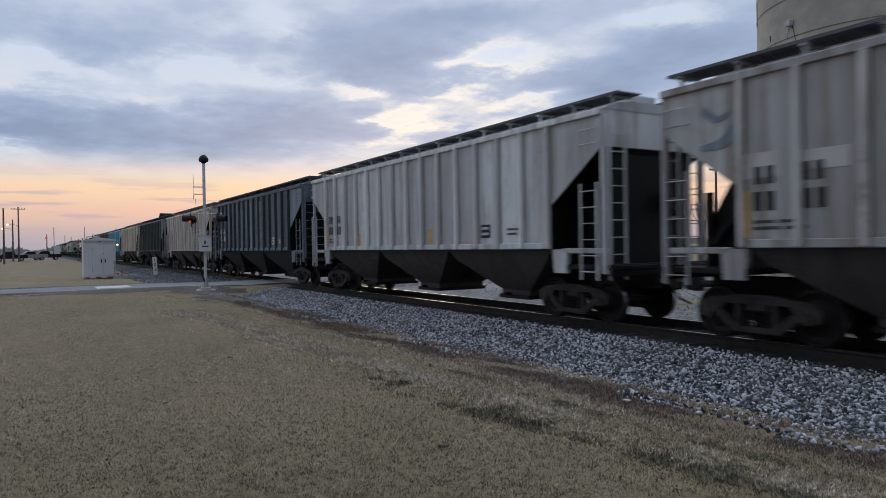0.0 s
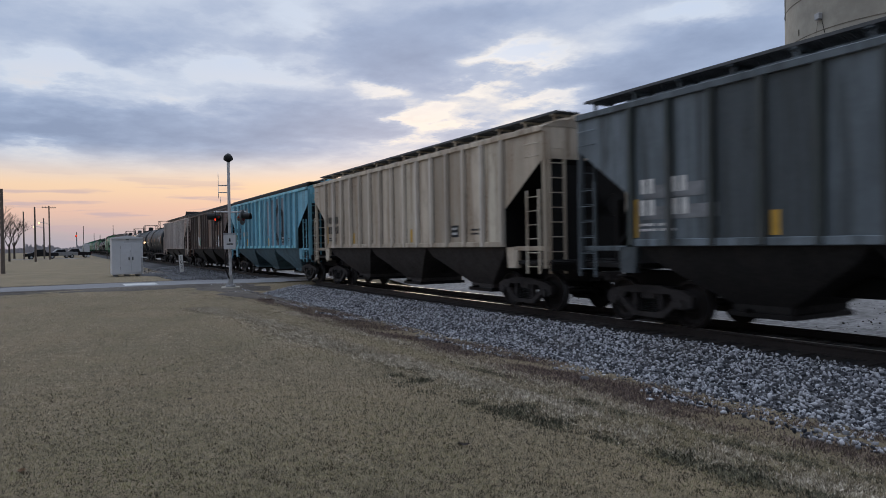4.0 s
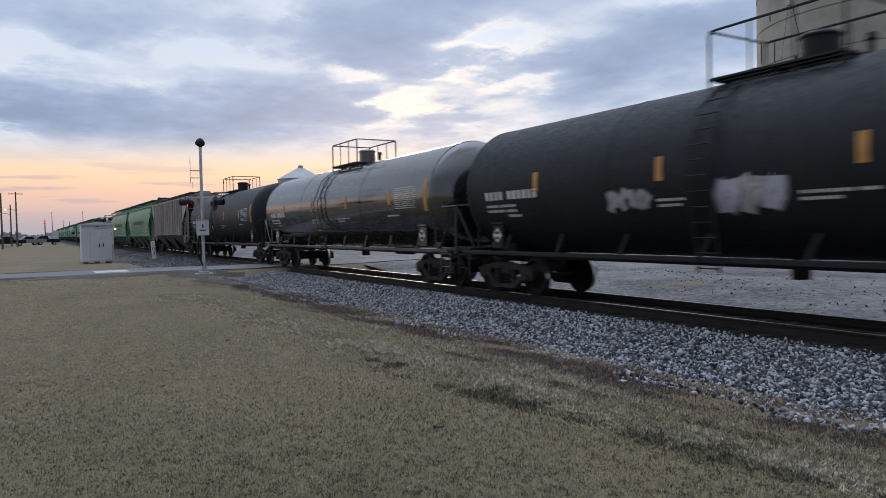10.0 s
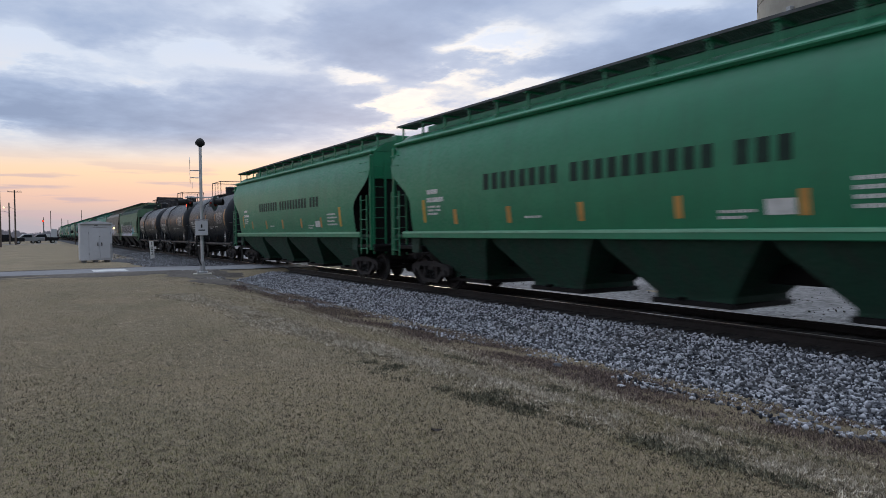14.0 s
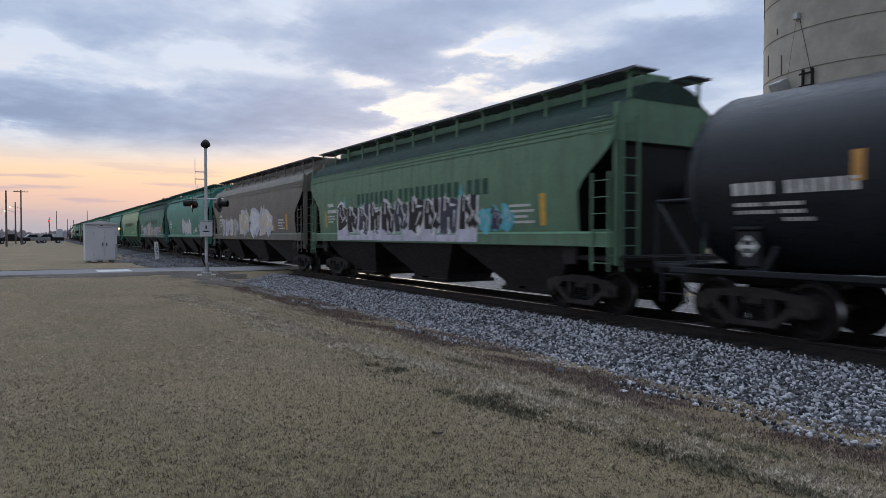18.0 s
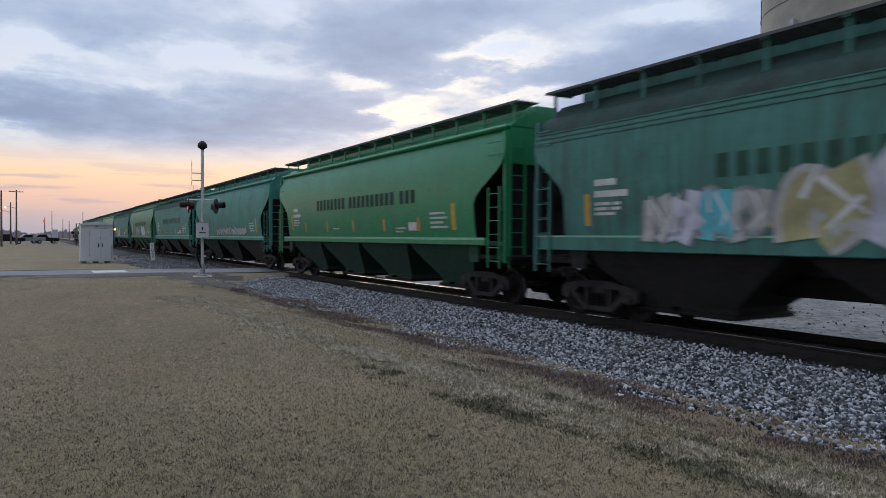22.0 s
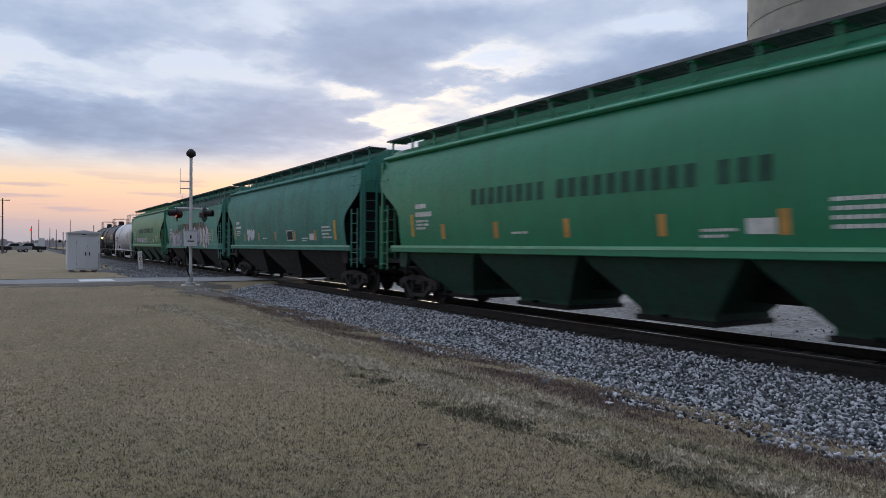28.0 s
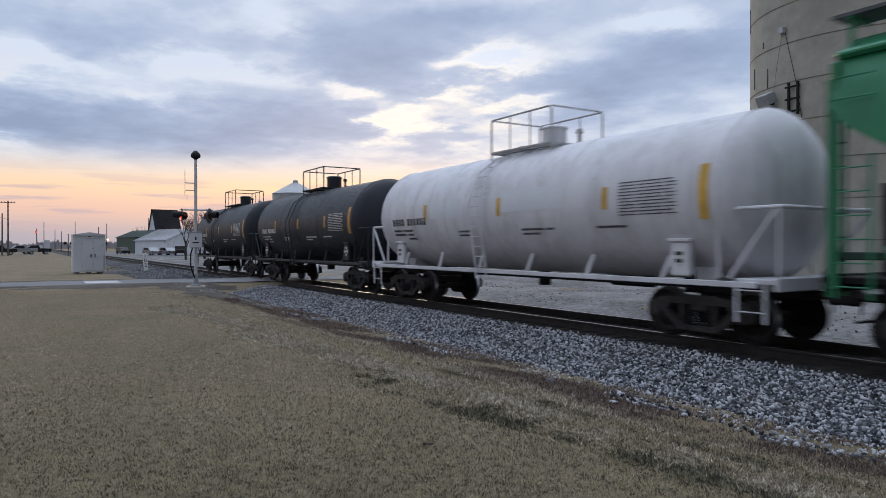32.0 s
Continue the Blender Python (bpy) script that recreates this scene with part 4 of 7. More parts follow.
def wheelset_mesh():
    bm = bmesh.new()
    cyl(bm, (0, -1.05, 0), (0, 1.05, 0), 0.075, 12)
    for s in (-1, 1):
        prof = [(0.675, 0.10), (0.675, 0.16), (0.715, 0.22), (0.700, 0.36), (0.690, 0.40), (0.684, 0.480), (0.700, 0.485), (0.720, 0.462), (0.818, 0.452), (0.824, 0.40), (0.775, 0.37), (0.755, 0.30), (0.790, 0.18), (0.835, 0.15), (0.835, 0.10)]
        n0 = len(bm.faces)
        lathe(bm, [(s * a, r) for a, r in prof], 32, "y")
        bm.faces.ensure_lookup_table()
        for f in bm.faces[n0:]:
            c = f.calc_center_median()
            if math.hypot(c.x, c.z) > 0.44 and abs(c.y) > 0.715:
                f.material_index = 1
        # balance marks and hub bolts, which show that it turns
        for a in range(4):
            ca, sa = math.cos(a * 1.571) * 0.30, math.sin(a * 1.571) * 0.30
            cyl(bm, (ca, s * 0.75, sa), (ca, s * 0.772, sa), 0.022, 6)
    return mesh_of("wheelset", bm, (WHEEL, TREAD), 30)


WHEELSET = wheelset_mesh()
SPRING = bmesh.new()
lathe(SPRING, [(-0.13, 0.05)] + [(-0.125 + 0.0208 * k, 0.078 if k % 2 else 0.058) for k in range(13)] + [(0.13, 0.05)], 8, "z")
SPRING = mesh_of("spring", SPRING, BLACK)


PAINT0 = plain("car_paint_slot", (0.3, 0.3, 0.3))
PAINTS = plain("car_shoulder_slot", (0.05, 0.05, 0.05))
# slot for the lower parts' coat, darkened by painted-in shade
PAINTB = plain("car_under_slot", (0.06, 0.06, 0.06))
RUNG = bmesh.new()
cyl(RUNG, (-0.22, 0, 0), (0.22, 0, 0), 0.014, 6)
RUNG = mesh_of("rung", RUNG, PAINT0)


def ladder(bm, x0, x1, y, z0, z1, n, along="x", r=0.012):
    """Two stiles and n rungs, in a plane of constant y (or of constant x)."""
    def pt(a, z):
        return (a, y, z) if along == "x" else (y, a, z)
    for a in (x0, x1):
        if along == "x":
            box(bm, a, y, (z0 + z1) / 2, 0.045, 0.03, z1 - z0)
        else:
            box(bm, y, a, (z0 + z1) / 2, 0.035, 0.06, z1 - z0)
    for i in range(n):
        z = z0 + (z1 - z0) * (i + 0.5) / n
        cyl(bm, pt(x0, z), pt(x1, z), r, 6)


def end_gear(car, xe, half, dark):
    """Couplers, draft sill, platforms, ladders and brake gear at both ends."""
    bm = bmesh.new()
    box(bm, 0, 0, 0.88, 2 * half - 1.3, 0.42, 0.34, 0.02)
    part("centre_sill", bm, dark, car)
    for s in (-1, 1):
        bm = bmesh.new()
        cyl(bm, (s * (half - 0.75), 0, 0.87), (s * (half - 0.18), 0, 0.87), 0.07, 8)
        box(bm, s * (half - 0.14), 0.03, 0.87, 0.26, 0.24, 0.30, 0.05)
        box(bm, s * (half - 0.02), -0.09, 0.87, 0.16, 0.10, 0.26, 0.03)
        part("coupler", bm, TRUCK, car)
        bm = bmesh.new()
        pipe(bm, [(s * (half - 0.7), 0.5, 0.75), (s * (half - 0.4), 0.42, 0.5), (s * (half - 0.02), 0.3, 0.42)], 0.025)
        part("air_hose", bm, BLACK, car)


def hopper_end(car, xe, paint_mat, dark, deep):
    for s in (-1, 1):
        bm = bmesh.new()
        box(bm, s * (xe - 0.75), 0, 1.20, 1.9, 2.9, 0.10, 0.015)
        box(bm, s * (xe + 0.12), 0, 1.15, 0.10, 2.9, 0.26, 0.015)
        part("end_platform", bm, dark, car)
        for y in (-1, 1):
            bm = bmesh.new()
            box(bm, s * (xe - 0.03), y * 1.47, (1.05 + EAVE) / 2 - 0.05, 0.10, 0.10, EAVE - 1.2, 0.012)
            part("corner_post", bm, paint_mat, car)
            bm = bmesh.new()
            box(bm, s * (xe - 0.66), y * 1.42, 1.55, 1.3, 0.12, 0.11, 0.015)
            part("end_sill", bm, PAINTB if deep else paint_mat, car)
            bm = bmesh.new()
            prism(bm, [(s * (xe - 1.66), SILL - 0.02), (s * (xe - 1.16), SILL - 0.02), (s * (xe - 1.20), 1.06), (s * (xe - 1.58), 1.06)], y * 1.42 - 0.06, y * 1.42 + 0.06)
            cyl(bm, (s * (xe - 1.37), y * 1.46, 1.38), (s * (xe - 1.37), y * 1.49, 1.38), 0.08, 12)
            part("jacking_pad", bm, PAINTB if deep else paint_mat, car)
            bm = bmesh.new()
            coat = paint_mat
            if y > 0:
                ladder(bm, s * (xe - 0.10), s * (xe - 0.58), y * 1.60, 0.95, 2.95, 6)
                part("side_ladder", bm, coat, car)
            else:
                box(bm, s * (xe - 0.10), y * 1.60, 1.95, 0.045, 0.03, 2.0)
                near = part("side_ladder", bm, coat, car)
                bm = bmesh.new()
                box(bm, s * (xe - 0.58), y * 1.60, 1.95, 0.045, 0.03, 2.0)
                part("stile", bm, coat, near)
                for k in range(6):
                    bm = bmesh.new()
                    cyl(bm, (s * (xe - 0.10), y * 1.60, 1.117 + k / 3), (s * (xe - 0.58), y * 1.60, 1.117 + k / 3), 0.012, 6)
                    part("rung", bm, coat, near)
            bm = bmesh.new()
            ladder(bm, y * 1.42, y * 0.98, s * (xe + 0.09), 0.95, EAVE - 0.35, 9, "y")
            part("end_ladder", bm, paint_mat, car)
            for z in (3.75, 4.05):
                bm = bmesh.new()
                pipe(bm, [(s * (xe - 0.10), y * 1.57, z), (s * (xe - 0.10), y * 1.63, z), (s * (xe - 0.58), y * 1.63, z), (s * (xe - 0.58), y * 1.57, z)], 0.011)
                part("grab_iron", bm, paint_mat, car)
        for y in (-0.75, 0.75):
            bm = bmesh.new()
            box(bm, s * (xe - 0.4), y, 1.9, 0.12, 0.12, 1.4)
            box(bm, s * (xe - 1.05), y, 2.3, 0.10, 0.10, 1.7, 0, Matrix.Rotation(s * radians(-42), 4, "Y"))
            part("end_brace", bm, dark, car)
            # gussets in near black, which holds the end recess's shade
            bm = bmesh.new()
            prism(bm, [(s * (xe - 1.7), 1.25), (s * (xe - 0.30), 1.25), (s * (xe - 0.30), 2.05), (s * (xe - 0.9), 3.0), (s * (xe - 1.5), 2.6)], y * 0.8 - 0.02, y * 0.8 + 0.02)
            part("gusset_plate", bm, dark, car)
    bm = bmesh.new()
    cyl(bm, (xe + 0.14, 0.5, 2.6), (xe + 0.20, 0.5, 2.6), 0.28, 16)
    box(bm, xe + 0.06, 0.5, 2.6, 0.18, 0.2, 0.25)
    part("hand_brake", bm, dark, car)
    bm = bmesh.new()
    cyl(bm, (xe - 0.75, -0.35, 1.62), (xe - 0.75, 0.55, 1.62), 0.17, 12)
    part("air_reservoir", bm, dark, car)


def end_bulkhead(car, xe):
    """Plate added to close the brake end below the end sheet; its black stands for shade."""
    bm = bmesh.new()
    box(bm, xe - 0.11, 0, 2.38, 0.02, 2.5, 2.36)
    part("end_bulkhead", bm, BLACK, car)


def x_extent(z, xe, cut, soft):
    """Half length of the body side at height z: full above, cut back below the slope."""
    lo, hi = 2.55, 3.68
    t = min(1, max(0, (z - lo) / (hi - lo)))
    if soft:
        t = t * t * (3 - 2 * t)
    return xe - cut * (1 - t)


def hopper_body(car, xe, cut, side, soft, paint_mat, dark, roof_mat, sooty=None):
    """Closed body: both sides by a height profile, end slope sheets and roof. side: (z, y) pairs from sill to eave."""
    nx = 15
    bm = bmesh.new()
    top = 4.0 if sooty else 9
    for s in (-1, 1):
        sheet(bm, [[(u * x_extent(z, xe, cut, soft), s * y, z) for u in np.linspace(-1, 1, nx)] for z, y in side if z <= top + 0.001])
    part("body", bm, paint_mat, car)
    if sooty:
        for s in (-1, 1):
            bm = bmesh.new()
            sheet(bm, [[(u * xe, s * y, z) for u in np.linspace(-1, 1, nx)] for z, y in side if z >= top - 0.001])
            part("roof_shoulder", bm, sooty, car, "streaked rounded roof shoulder")
    # slope sheets coloured near black for the shade they lie in
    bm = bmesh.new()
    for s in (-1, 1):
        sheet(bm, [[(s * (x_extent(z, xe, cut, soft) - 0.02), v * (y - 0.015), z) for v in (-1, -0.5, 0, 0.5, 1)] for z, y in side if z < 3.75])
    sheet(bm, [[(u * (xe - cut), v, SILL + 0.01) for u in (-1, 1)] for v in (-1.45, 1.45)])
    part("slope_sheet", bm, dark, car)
    for s in (-1, 1):
        bm = bmesh.new()
        sheet(bm, [[(s * (xe - 0.015), v * (y - 0.01), z) for v in (-1, -0.5, 0, 0.5, 1)] for z, y in side if z >= 3.45])
        part("end_sheet", bm, paint_mat, car)
    bm = bmesh.new()
    ye = side[-1][1]
    rise = 0.42 if soft else 0.22
    half = [(1, 0), (0.86, 0.36), (0.70, 0.70), (0.42, 0.93), (0, 1)]
    prof = [(-ye * a, EAVE + rise * b) for a, b in half] + [(ye * a, EAVE + rise * b) for a, b in half[-2::-1]]
    sheet(bm, [[(x, y, z) for y, z in prof] for x in np.linspace(-xe, xe, 9)])
    for s in (-1, 1):
        bm.faces.new([bm.verts.new((s * xe, y, z)) for y, z in prof])
    part("roof", bm, roof_mat, car)


def roof_gear(car, xe, board_z, paint_mat, hatches, step, edge=1.22, crown=0.22):
    """Hatch trough, two running boards on brackets."""
    bm = bmesh.new()
    box(bm, 0, 0, EAVE + crown + 0.08, 2 * xe - 0.5, 0.70, 0.26, 0.02)
    part("hatch_trough", bm, paint_mat, car)
    for i in range(hatches):
        x = (i - (hatches - 1) / 2) * (2 * xe - 1.4) / hatches
        bm = bmesh.new()
        box(bm, x, 0, EAVE + crown + 0.24, (2 * xe - 1.2) / hatches, 0.80, 0.08, 0.02)
        part("hatch_cover", bm, GRATE, car)
    for s in (-1, 1):
        bm = bmesh.new()
        for k in range(9):
            box(bm, 0, s * (edge - 0.03 - 0.075 * k), board_z, 2 * xe + 0.3, 0.058 if k else 0.03, 0.03 if k else 0.055)
        n = int(2 * xe / 0.4)
        for i in range(n + 1):
            box(bm, -xe + 2 * xe * i / n, s * (edge - 0.33), board_z - 0.01, 0.03, 0.64, 0.03)
        part("running_board", bm, GRATE, car)
        n = int(2 * xe / step)
        for i in range(n + 1):
            bm = bmesh.new()
            x = -xe + 0.1 + (2 * xe - 0.2) * i / n
            box(bm, x, s * (edge - 0.12), (board_z + EAVE) / 2, 0.07, 0.04, board_z - EAVE)
            box(bm, x, s * (edge - 0.32), board_z - 0.045, 0.06, 0.60, 0.045)
            part("board_bracket", bm, paint_mat, car)


def bays(car, x0, x1, n, mat, dark, zb, gate=1.15):
    w = (x1 - x0) / n
    for i in range(n):
        xc = x0 + w * (i + 0.5)
        bm = bmesh.new()
        top = [(xc - w / 2, -1.46), (xc + w / 2, -1.46), (xc + w / 2, 1.46), (xc - w / 2, 1.46)]
        midl = [(xc - w * 0.44, -1.38), (xc + w * 0.44, -1.38), (xc + w * 0.44, 1.38), (xc - w * 0.44, 1.38)]
        low = [(xc - gate / 2, -0.80), (xc + gate / 2, -0.80), (xc + gate / 2, 0.80), (xc - gate / 2, 0.80)]
        rings = [[bm.verts.new((*p, z)) for p in ring] for ring, z in ((top, SILL), (midl, SILL - 0.28), (low, zb + 0.12), (low, zb))]
        for a, b in zip(rings, rings[1:]):
            for k in range(4):
                bm.faces.new((a[k], a[(k + 1) % 4], b[(k + 1) % 4], b[k]))
        bm.faces.new(rings[-1])
        bay = part("hopper_bay", bm, mat, car)
        bm = bmesh.new()
        box(bm, xc, 0, zb - 0.05, gate + 0.12, 1.75, 0.10, 0.015)
        cyl(bm, (xc - 0.2, -1.0, zb + 0.02), (xc - 0.2, 1.0, zb + 0.02), 0.035, 8)
        part("outlet_gate", bm, dark, bay)


def ribbed_hopper(half=9.0):
    """Three-bay covered hopper with outside ribs."""
    xe, cut, sy = half - 0.65, 1.60, 1.54
    car = thing("covered_hopper_car", "ribbed covered hopper", "freight car")
    side = [(SILL, sy), (2.0, sy), (2.55, sy), (2.9, sy), (3.3, sy), (3.68, sy), (4.0, sy), (EAVE - 0.06, sy), (EAVE, sy - 0.03)]
    hopper_body(car, xe, cut, side, False, PAINT0, BLACK, PAINT0)
    bm = bmesh.new()
    prism(bm, [(-0.042, SILL), (-0.03, SILL + 0.02), (0.03, SILL + 0.02), (0.042, SILL), (0.042, EAVE - 0.12), (-0.042, EAVE - 0.12)], -0.06, 0.06)
    rib_me = mesh_of("rib", bm, PAINT0)
    n = 15
    pitch = (2 * (xe - cut) - 0.08) / (n - 1)
    bm = bmesh.new()
    box(bm, 0, 0, (SILL + EAVE) / 2, pitch - 0.14, 0.02, EAVE - SILL - 0.24, 0.006)
    panel_me = mesh_of("side_panel", bm, PAINT0)
    # dark strip behind each rib: the rib's shadow lines as paint
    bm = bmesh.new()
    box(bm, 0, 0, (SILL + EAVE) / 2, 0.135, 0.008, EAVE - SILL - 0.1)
    shade_flange_me = mesh_of("rib_flange", bm, PAINTB)
    for s in (-1, 1):
        for i in range(n - 1):
            x = -(xe - cut) + 0.04 + pitch * (i + 0.5)
            part("side_panel", panel_me, None, car, at=pose(x, s * (sy - 0.007), 0))
        for i in range(n):
            x = -(xe - cut) + 0.04 + (2 * (xe - cut) - 0.08) * i / (n - 1)
            part("rib_flange", shade_flange_me, None, car, at=pose(x, s * (sy + 0.001), 0))
            part("rib", rib_me, None, car, at=pose(x, s * (sy + 0.058), 0))
        for z, h, d in ((EAVE - 0.06, 0.13, 0.06), (SILL + 0.06, 0.14, 0.05)):
            bm = bmesh.new()
            box(bm, 0, s * (sy + d / 2 + 0.003), z, 2 * (xe if z > 3 else xe - cut), d, h, 0.012)
            part("top_chord" if z > 3 else "side_sill", bm, PAINT0, car)
    hopper_end(car, xe, PAINT0, BLACK, False)
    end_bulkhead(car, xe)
    end_gear(car, xe, half, BLACK)
    roof_gear(car, xe, EAVE + 0.34, PAINT0, 5, 1.15)
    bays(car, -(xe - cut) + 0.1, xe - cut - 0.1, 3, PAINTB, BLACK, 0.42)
    for s in (-1, 1):
        truck_parts(car, s * (half - 2.15))
    return car


SMOOTH_SIDE = [(SILL, 1.47), (1.78, 1.50), (2.1, 1.55), (2.55, 1.59), (2.95, 1.60), (3.35, 1.59), (3.68, 1.56), (3.95, 1.51), (4.18, 1.44), (EAVE, 1.34)]


LINED_SIDE = [(SILL, 1.50), (1.85, 1.54), (2.2, 1.57), (2.6, 1.59), (3.0, 1.595), (3.4, 1.59), (3.75, 1.575), (4.0, 1.53), (4.14, 1.46), (4.27, 1.36), (4.37, 1.23), (EAVE, 1.08)]


def side_y(z, lined=False):
    """Half width of a curved side at height z."""
    prof = LINED_SIDE if lined else SMOOTH_SIDE
    for (a, ya), (b, yb) in zip(prof, prof[1:]):
        if a <= z <= b:
            return ya + (yb - ya) * (z - a) / (b - a)
    return prof[0][1] if z < SILL else prof[-1][1]


# light on the sill's upward ledge, put on as a paler green
SILL_SHINE = plain("pale_green_sill_shine", (0.20, 0.42, 0.28), 0.5, 0, 0.2, 3.0, 0.03)


def smooth_hopper(half=9.3, nb=4, lines=False):
    """Covered hopper with smooth curved sides; lines: with stiffener lines below the roof."""
    xe, cut = half - 0.62, 1.02 if lines else 1.27
    car = thing("covered_hopper_car", "smooth-sided covered hopper", "freight car")
    fine = []
    prof = LINED_SIDE if lines else SMOOTH_SIDE
    for (a, ya), (b, yb) in zip(prof, prof[1:]):
        for k in range(2):
            fine.append((a + (b - a) * k / 2, ya + (yb - ya) * k / 2))
    fine.append(prof[-1])
    hopper_body(car, xe, cut, fine, True, PAINT0, BLACK, PAINTS if lines else PAINT0, PAINTS if lines else None)
    for s in (-1, 1):
        bm = bmesh.new()
        box(bm, 0, s * (1.53 if not lines else 1.50), SILL + 0.0, 2 * (xe - cut) + 1.0 if not lines else 2 * xe - 0.1, 0.10, 0.20 if not lines else 0.32, 0.015)
        part("side_sill", bm, PAINT0, car)
        if not lines:
            bm = bmesh.new()
            box(bm, 0, s * 1.405, EAVE - 0.015, 2 * xe, 0.15, 0.12, 0.045)
            part("top_chord", bm, PAINT0, car)
            bm = bmesh.new()
            box(bm, 0, s * 1.585, SILL + 0.06, 2 * (xe - cut) + 1.0, 0.012, 0.055)
            part("sill_stripe", bm, SILL_SHINE, car, "pale green painted highlight along the sill")
        else:
            bm = bmesh.new()
            box(bm, 0, s * 1.552, SILL + 0.13, 2 * xe - 0.12, 0.012, 0.03)
            part("sill_stripe", bm, SILL_SHINE, car, "pale green painted highlight along the sill")
            for z in (3.80, 3.90, 4.0):
                bm = bmesh.new()
                box(bm, 0, s * (side_y(z, True) + 0.006), z, 2 * xe - 0.1, 0.03, 0.028)
                part("stiffener", bm, PAINT0, car)
    hopper_end(car, xe, PAINT0, BLACK, True)
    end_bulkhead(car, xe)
    end_gear(car, xe, half, BLACK)
    roof_gear(car, xe, EAVE + 0.59, PAINT0, 4, 1.25, 1.16 if lines else 1.28, 0.42)
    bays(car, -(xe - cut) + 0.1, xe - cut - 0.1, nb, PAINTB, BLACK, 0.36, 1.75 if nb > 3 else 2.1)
    for s in (-1, 1):
        truck_parts(car, s * (half - 2.15))
    return car


def tank_car(half, rad, zc, gear_x=0.0):
    """Tank car on stub sills with a top platform, ladders and side rails."""
    car = thing("tank_car", "tank car", "freight car")
    xs = half - 0.54
    hd = 0.74
    prof = [(-xs + hd * (1 - math.cos(a)), rad * math.sin(a)) for a in np.linspace(0.12, math.pi / 2, 9)]
    prof += [(-xs + hd + (2 * xs - 2 * hd) * k / 8, rad) for k in range(1, 8)]
    prof += [(xs - hd * (1 - math.cos(a)), rad * math.sin(a)) for a in np.linspace(math.pi / 2, 0.12, 9)]
    bm = bmesh.new()
    lathe(bm, prof[8:-8], 48, "x", (0, 0, zc))
    part("tank", bm, PAINT0, car)
    for ends in (prof[:9], prof[-9:]):
        bm = bmesh.new()
        lathe(bm, ends, 48, "x", (0, 0, zc))
        part("tank_head", bm, PAINT0, car)
    bm = bmesh.new()
    lathe(bm, [(gear_x - 1.45, rad + 0.001), (gear_x - 1.45, rad + 0.006), (gear_x - 0.1, rad + 0.006), (gear_x - 0.1, rad + 0.001)], 48, "x", (0, 0, zc))
    part("crash_band", bm, PAINT0, car)
    for x in (-xs + hd, -xs * 0.35, xs * 0.35, xs - hd):
        bm = bmesh.new()
        lathe(bm, [(x - 0.03, rad + 0.001), (x - 0.03, rad + 0.008), (x + 0.03, rad + 0.008), (x + 0.03, rad + 0.001)], 48, "x", (0, 0, zc))
        part("jacket_band", bm, PAINT0, car)
    for s in (-1, 1):
        bm = bmesh.new()
        prism(bm, [(s * (half - 2.25), zc - rad * 0.80), (s * (half - 1.70), zc - rad * 0.74), (s * (half - 1.78), 1.02), (s * (half - 2.18), 1.02)], -0.85, 0.85)
        part("saddle", bm, PAINT0, car)
        bm = bmesh.new()
        box(bm, s * (half - 0.62), 0, 1.12, 0.75, 2.85, 0.09, 0.015)
        box(bm, s * (half - 0.28), 0, 1.08, 0.08, 2.85, 0.22, 0.015)
        part("end_platform", bm, PAINT0, car)
        for y in (-1.38, 1.38):
            bm = bmesh.new()
            h = half
            pipe(bm, [(s * (h - 1.34), y, 1.16), (s * (h - 1.34), y, 2.18), (s * (h - 1.30), y, 2.27), (s * (h - 1.20), y, 2.31), (s * (h - 0.34), y, 2.31), (s * (h - 0.25), y * 0.97, 2.31), (s * (h - 0.25), 0, 2.31)], 0.032, 8)
            rail = part("end_handrail", bm, PAINT0, car)
            bm = bmesh.new()
            pipe(bm, [(s * (h - 1.12), y, 1.16), (s * (h - 0.30), y, 2.26)], 0.036, 6)
            part("rail_brace", bm, PAINT0, rail)
            bm = bmesh.new()
            pipe(bm, [(s * (h - 0.25), y, 1.12), (s * (h - 0.25), y, 2.31)], 0.026, 6)
            part("rail_post", bm, PAINT0, rail)
        for y in (-1, 1):
            bm = bmesh.new()
            ladder(bm, s * (half - 0.45), s * (half - 0.95), y * 1.44, 0.45, 1.15, 2)
            part("sill_step", bm, PAINT0, car)
            bm = bmesh.new()
            box(bm, s * (half - 2.15), y * 1.30, 1.46, 0.42, 0.14, 0.62, 0.03)
            box(bm, s * (half - 2.15), y * 1.32, 1.80, 0.50, 0.16, 0.06, 0.01)
            pad = part("jacking_pad", bm, PAINT0, car)
            if y < 0:
                bm = bmesh.new()
                box(bm, s * (half - 2.15), -1.376, 1.50, 0.26, 0.012, 0.26, 0, Matrix.Rotation(radians(45), 4, "Y"))
                placard = part("placard", bm, WHITE, pad, "white and black diamond placard")
                for dz, w in ((0.06, 0.16), (-0.07, 0.14)):
                    bm = bmesh.new()
                    box(bm, s * (half - 2.15), -1.385, 1.50 + dz, w, 0.008, 0.07)
                    part("placard_bar", bm, DARKBAR, pad)
    for y in (-1, 1):
        bm = bmesh.new()
        box(bm, 0, y * 1.42, 1.06, 2 * half - 1.2, 0.07, 0.10, 0.01)
        part("side_rail", bm, PAINT0, car)
        n = int((2 * half - 5) / 1.7)
        for i in range(n + 1):
            bm = bmesh.new()
            x = -(half - 2.5) + (2 * half - 5) * i / n
            box(bm, x, y * 1.30, 1.28, 0.09, 0.05, 0.50, 0, Matrix.Rotation(radians(28), 4, "Y"))
            part("rail_bracket", bm, PAINT0, car)
        bm = bmesh.new()
